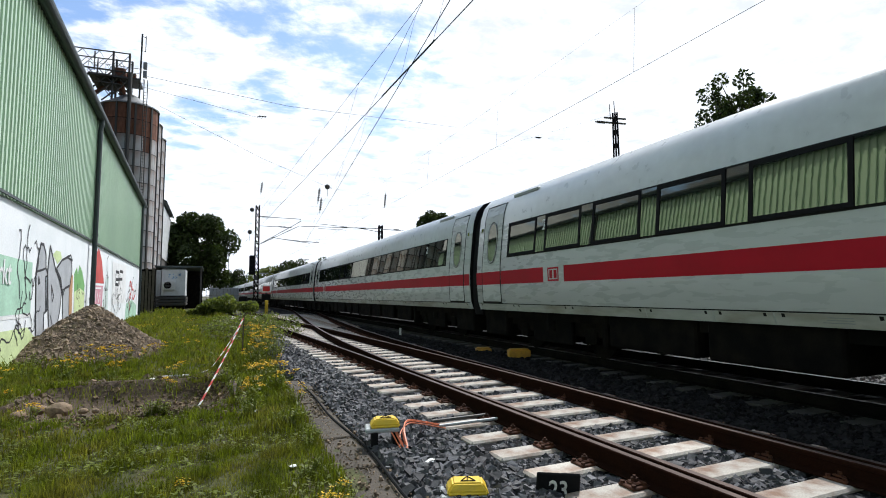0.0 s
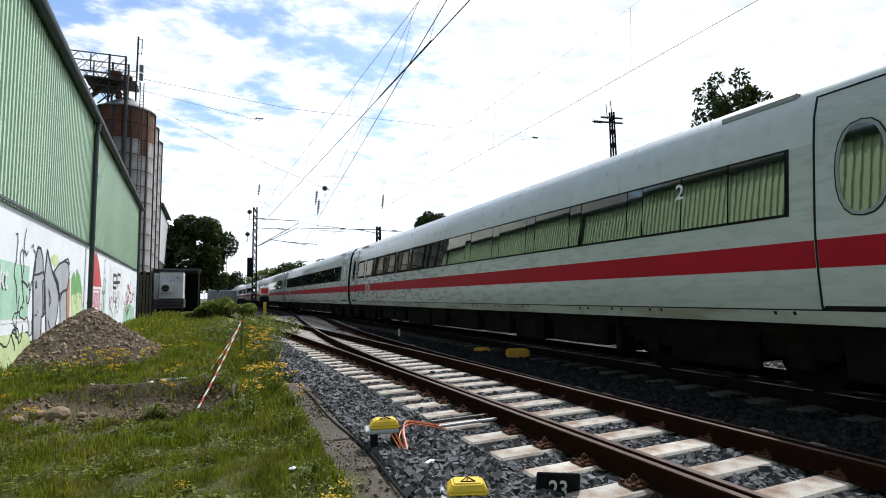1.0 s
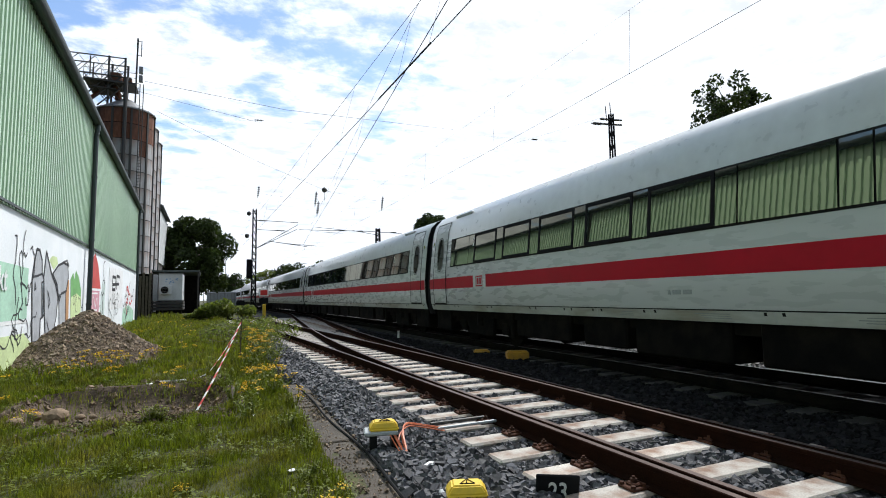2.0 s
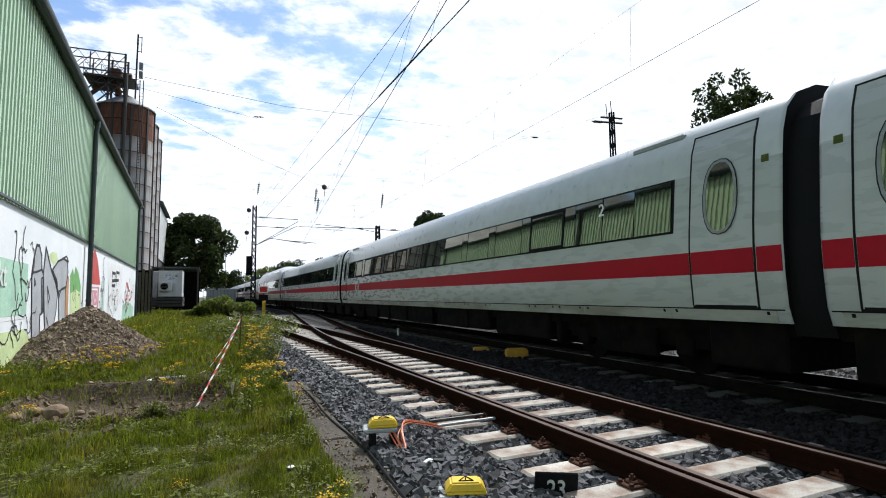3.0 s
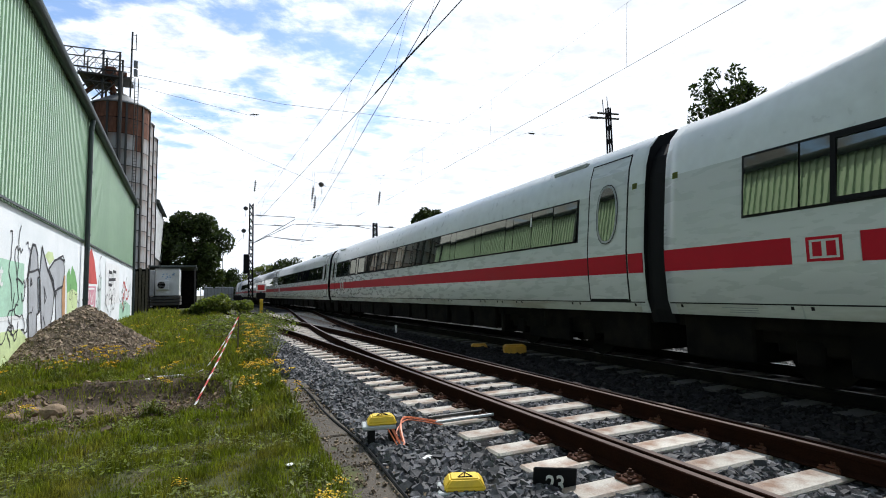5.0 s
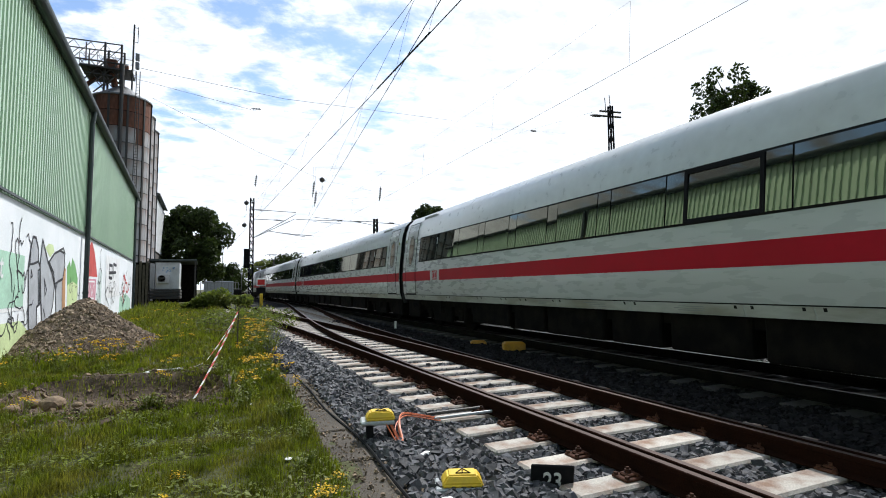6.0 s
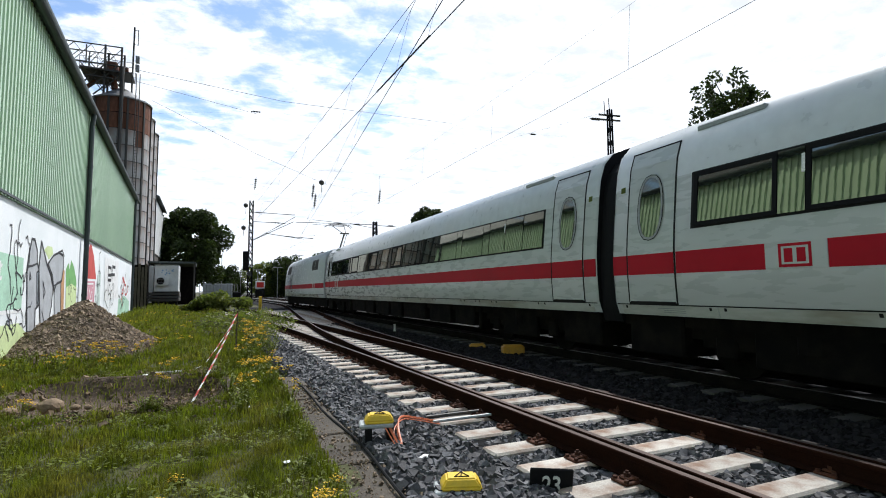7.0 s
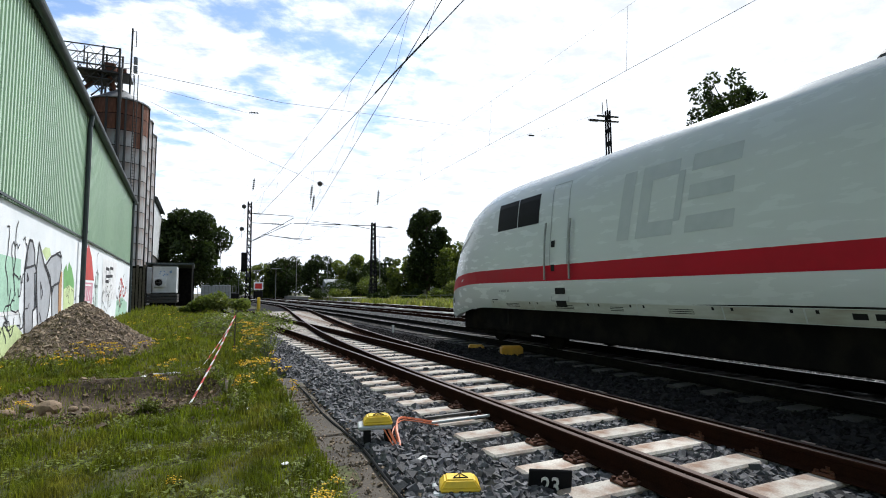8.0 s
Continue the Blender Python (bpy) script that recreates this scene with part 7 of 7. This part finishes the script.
def weeds():
    rng = random.Random(31)
    k = 100
    spots = []
    # ragwort in front of the heap and along the kerb
    for x, y, h, n, sp in ((-2.0, 12.6, 0.55, 12, 0.28), (-1.75, 13.4, 0.5, 14, 0.35), (-1.35, 13.0, 0.5, 12, 0.3), (-2.3, 11.6, 0.45, 9, 0.25), (-1.6, 11.4, 0.4, 9, 0.22), (-0.5, 11.2, 0.35, 9, 0.2), (-2.6, 13.6, 0.5, 9, 0.3), (-1.0, 14.6, 0.45, 9, 0.3), (-0.5, 15.6, 0.45, 8, 0.3), (-3.1, 10.6, 0.4, 7, 0.25), (-2.6, 9.4, 0.3, 6, 0.2),
                           (1.05, 12.3, 0.75, 18, 0.32), (1.2, 13.4, 0.8, 18, 0.34), (1.35, 14.6, 0.8, 16, 0.34), (0.9, 11.3, 0.6, 14, 0.3), (1.1, 10.2, 0.45, 12, 0.26), (0.8, 9.3, 0.5, 16, 0.3), (1.0, 8.5, 0.5, 18, 0.28), (0.65, 8.0, 0.4, 12, 0.25), (1.15, 7.6, 0.35, 9, 0.2), (1.5, 16.2, 0.7, 14, 0.4), (1.3, 18.0, 0.7, 12, 0.4), (1.6, 20, 0.7, 10, 0.4),
                           (0.80, 3.75, 0.16, 9, 0.13), (0.95, 4.1, 0.14, 6, 0.1), (-0.25, 4.25, 0.10, 4, 0.07), (-0.65, 4.0, 0.08, 3, 0.05), (-0.95, 3.65, 0.10, 5, 0.08), (-0.15, 4.75, 0.10, 3, 0.06), (-1.95, 8.0, 0.25, 6, 0.12), (-0.55, 9.75, 0.25, 6, 0.12), (-2.4, 7.4, 0.2, 5, 0.12)):
        weed(x, y, h, n, k, 0.85, "yellow ragwort in bloom in the meadow" if h > 0.3 else "small yellow hawkweed in the grass", sp); k += 1
    for i in range(14):
        weed(rng.uniform(-3.3, 0.9), rng.uniform(20, 40), 0.4, 6, k, 0.6, "yellow ragwort in bloom in the meadow", 0.3); k += 1
    # green leafy clumps
    for x, y, h, n, sp in ((-0.62, 7.75, 0.26, 24, 0.14), (-0.50, 7.8, 0.22, 16, 0.12), (0.55, 7.2, 0.35, 20, 0.25), (0.9, 6.4, 0.3, 18, 0.22), (0.4, 8.6, 0.4, 20, 0.26), (-2.7, 8.2, 0.45, 22, 0.3), (-3.1, 9.2, 0.45, 22, 0.3), (-2.9, 7.2, 0.35, 18, 0.28), (-3.0, 12.0, 0.6, 20, 0.4), (-2.4, 12.2, 0.5, 18, 0.3), (-3.3, 11.2, 0.5, 18, 0.35), (0.95, 5.4, 0.22, 14, 0.16), (0.8, 4.6, 0.18, 14, 0.14), (0.35, 10.5, 0.4, 16, 0.3), (0.2, 12.2, 0.45, 16, 0.3), (1.4, 12.6, 0.8, 20, 0.45), (1.6, 14.0, 0.9, 22, 0.5), (1.7, 17, 1.0, 22, 0.6), (1.5, 15.2, 0.9, 20, 0.5)):
        weed(x, y, h, n, k, 0.0, "bushy green weed in the meadow", sp); k += 1
    # dry brown twigs sprawling by the siding
    for j, (x, y) in enumerate(((1.5, 21.5), (1.7, 24), (2.0, 27), (1.2, 23), (1.9, 19.5))):
        b = empty("dry_brushwood", "sprawling dry brushwood and bramble beside the siding", "brushwood", group="brushwood")
        bm = bmesh.new()
        cs = []
        for i in range(26):
            a, L = rng.uniform(0, 6.28), rng.uniform(0.4, 1.3)
            p0 = Vector((x + rng.uniform(-0.5, 0.5), y + rng.uniform(-1, 1), -0.25))
            p1 = p0 + Vector((math.cos(a) * L, math.sin(a) * L, rng.uniform(0.1, 0.7)))
            p2 = p1 + Vector((math.cos(a) * L * 0.4, math.sin(a) * L * 0.4, rng.uniform(-0.2, 0.2)))
            rod(bm, p0, p1, 0.012, 4, 0.008, False); rod(bm, p1, p2, 0.008, 4, 0.004, False)
            cs.append(p1)
        tagged(part("twig", bm, M_BARK, b), kind="stuff")
        leaf_cloud("leaves", cs, [0.3] * len(cs), 900, 0.05, M_LEAFL, b, 300 + j, 0.6)


ballast_stones()
rubble_heap()
meadow()
weeds()


# ---- motion of the train ----
def train_pose(s, a, b):
    """Pose of a car whose local y = 0 lies at run s, standing on bogies at local a and b."""
    p, q = main_track(s + a)[0], main_track(s + b)[0]
    d = (q - p).normalized()
    o = p - d * a
    return pose(o.x, o.y, 0, 0, 0, -math.degrees(math.atan2(d.x, d.y)))


def motions():
    for k, car in CARS:
        walk(car, [(t, train_pose(s + CAR * k + CAR / 2, -9.3, 9.3)) for t, s in JOINT])
    walk(TAIL, [(t, train_pose(s + CAR * 11, 4.0, 15.4)) for t, s in JOINT])


motions()
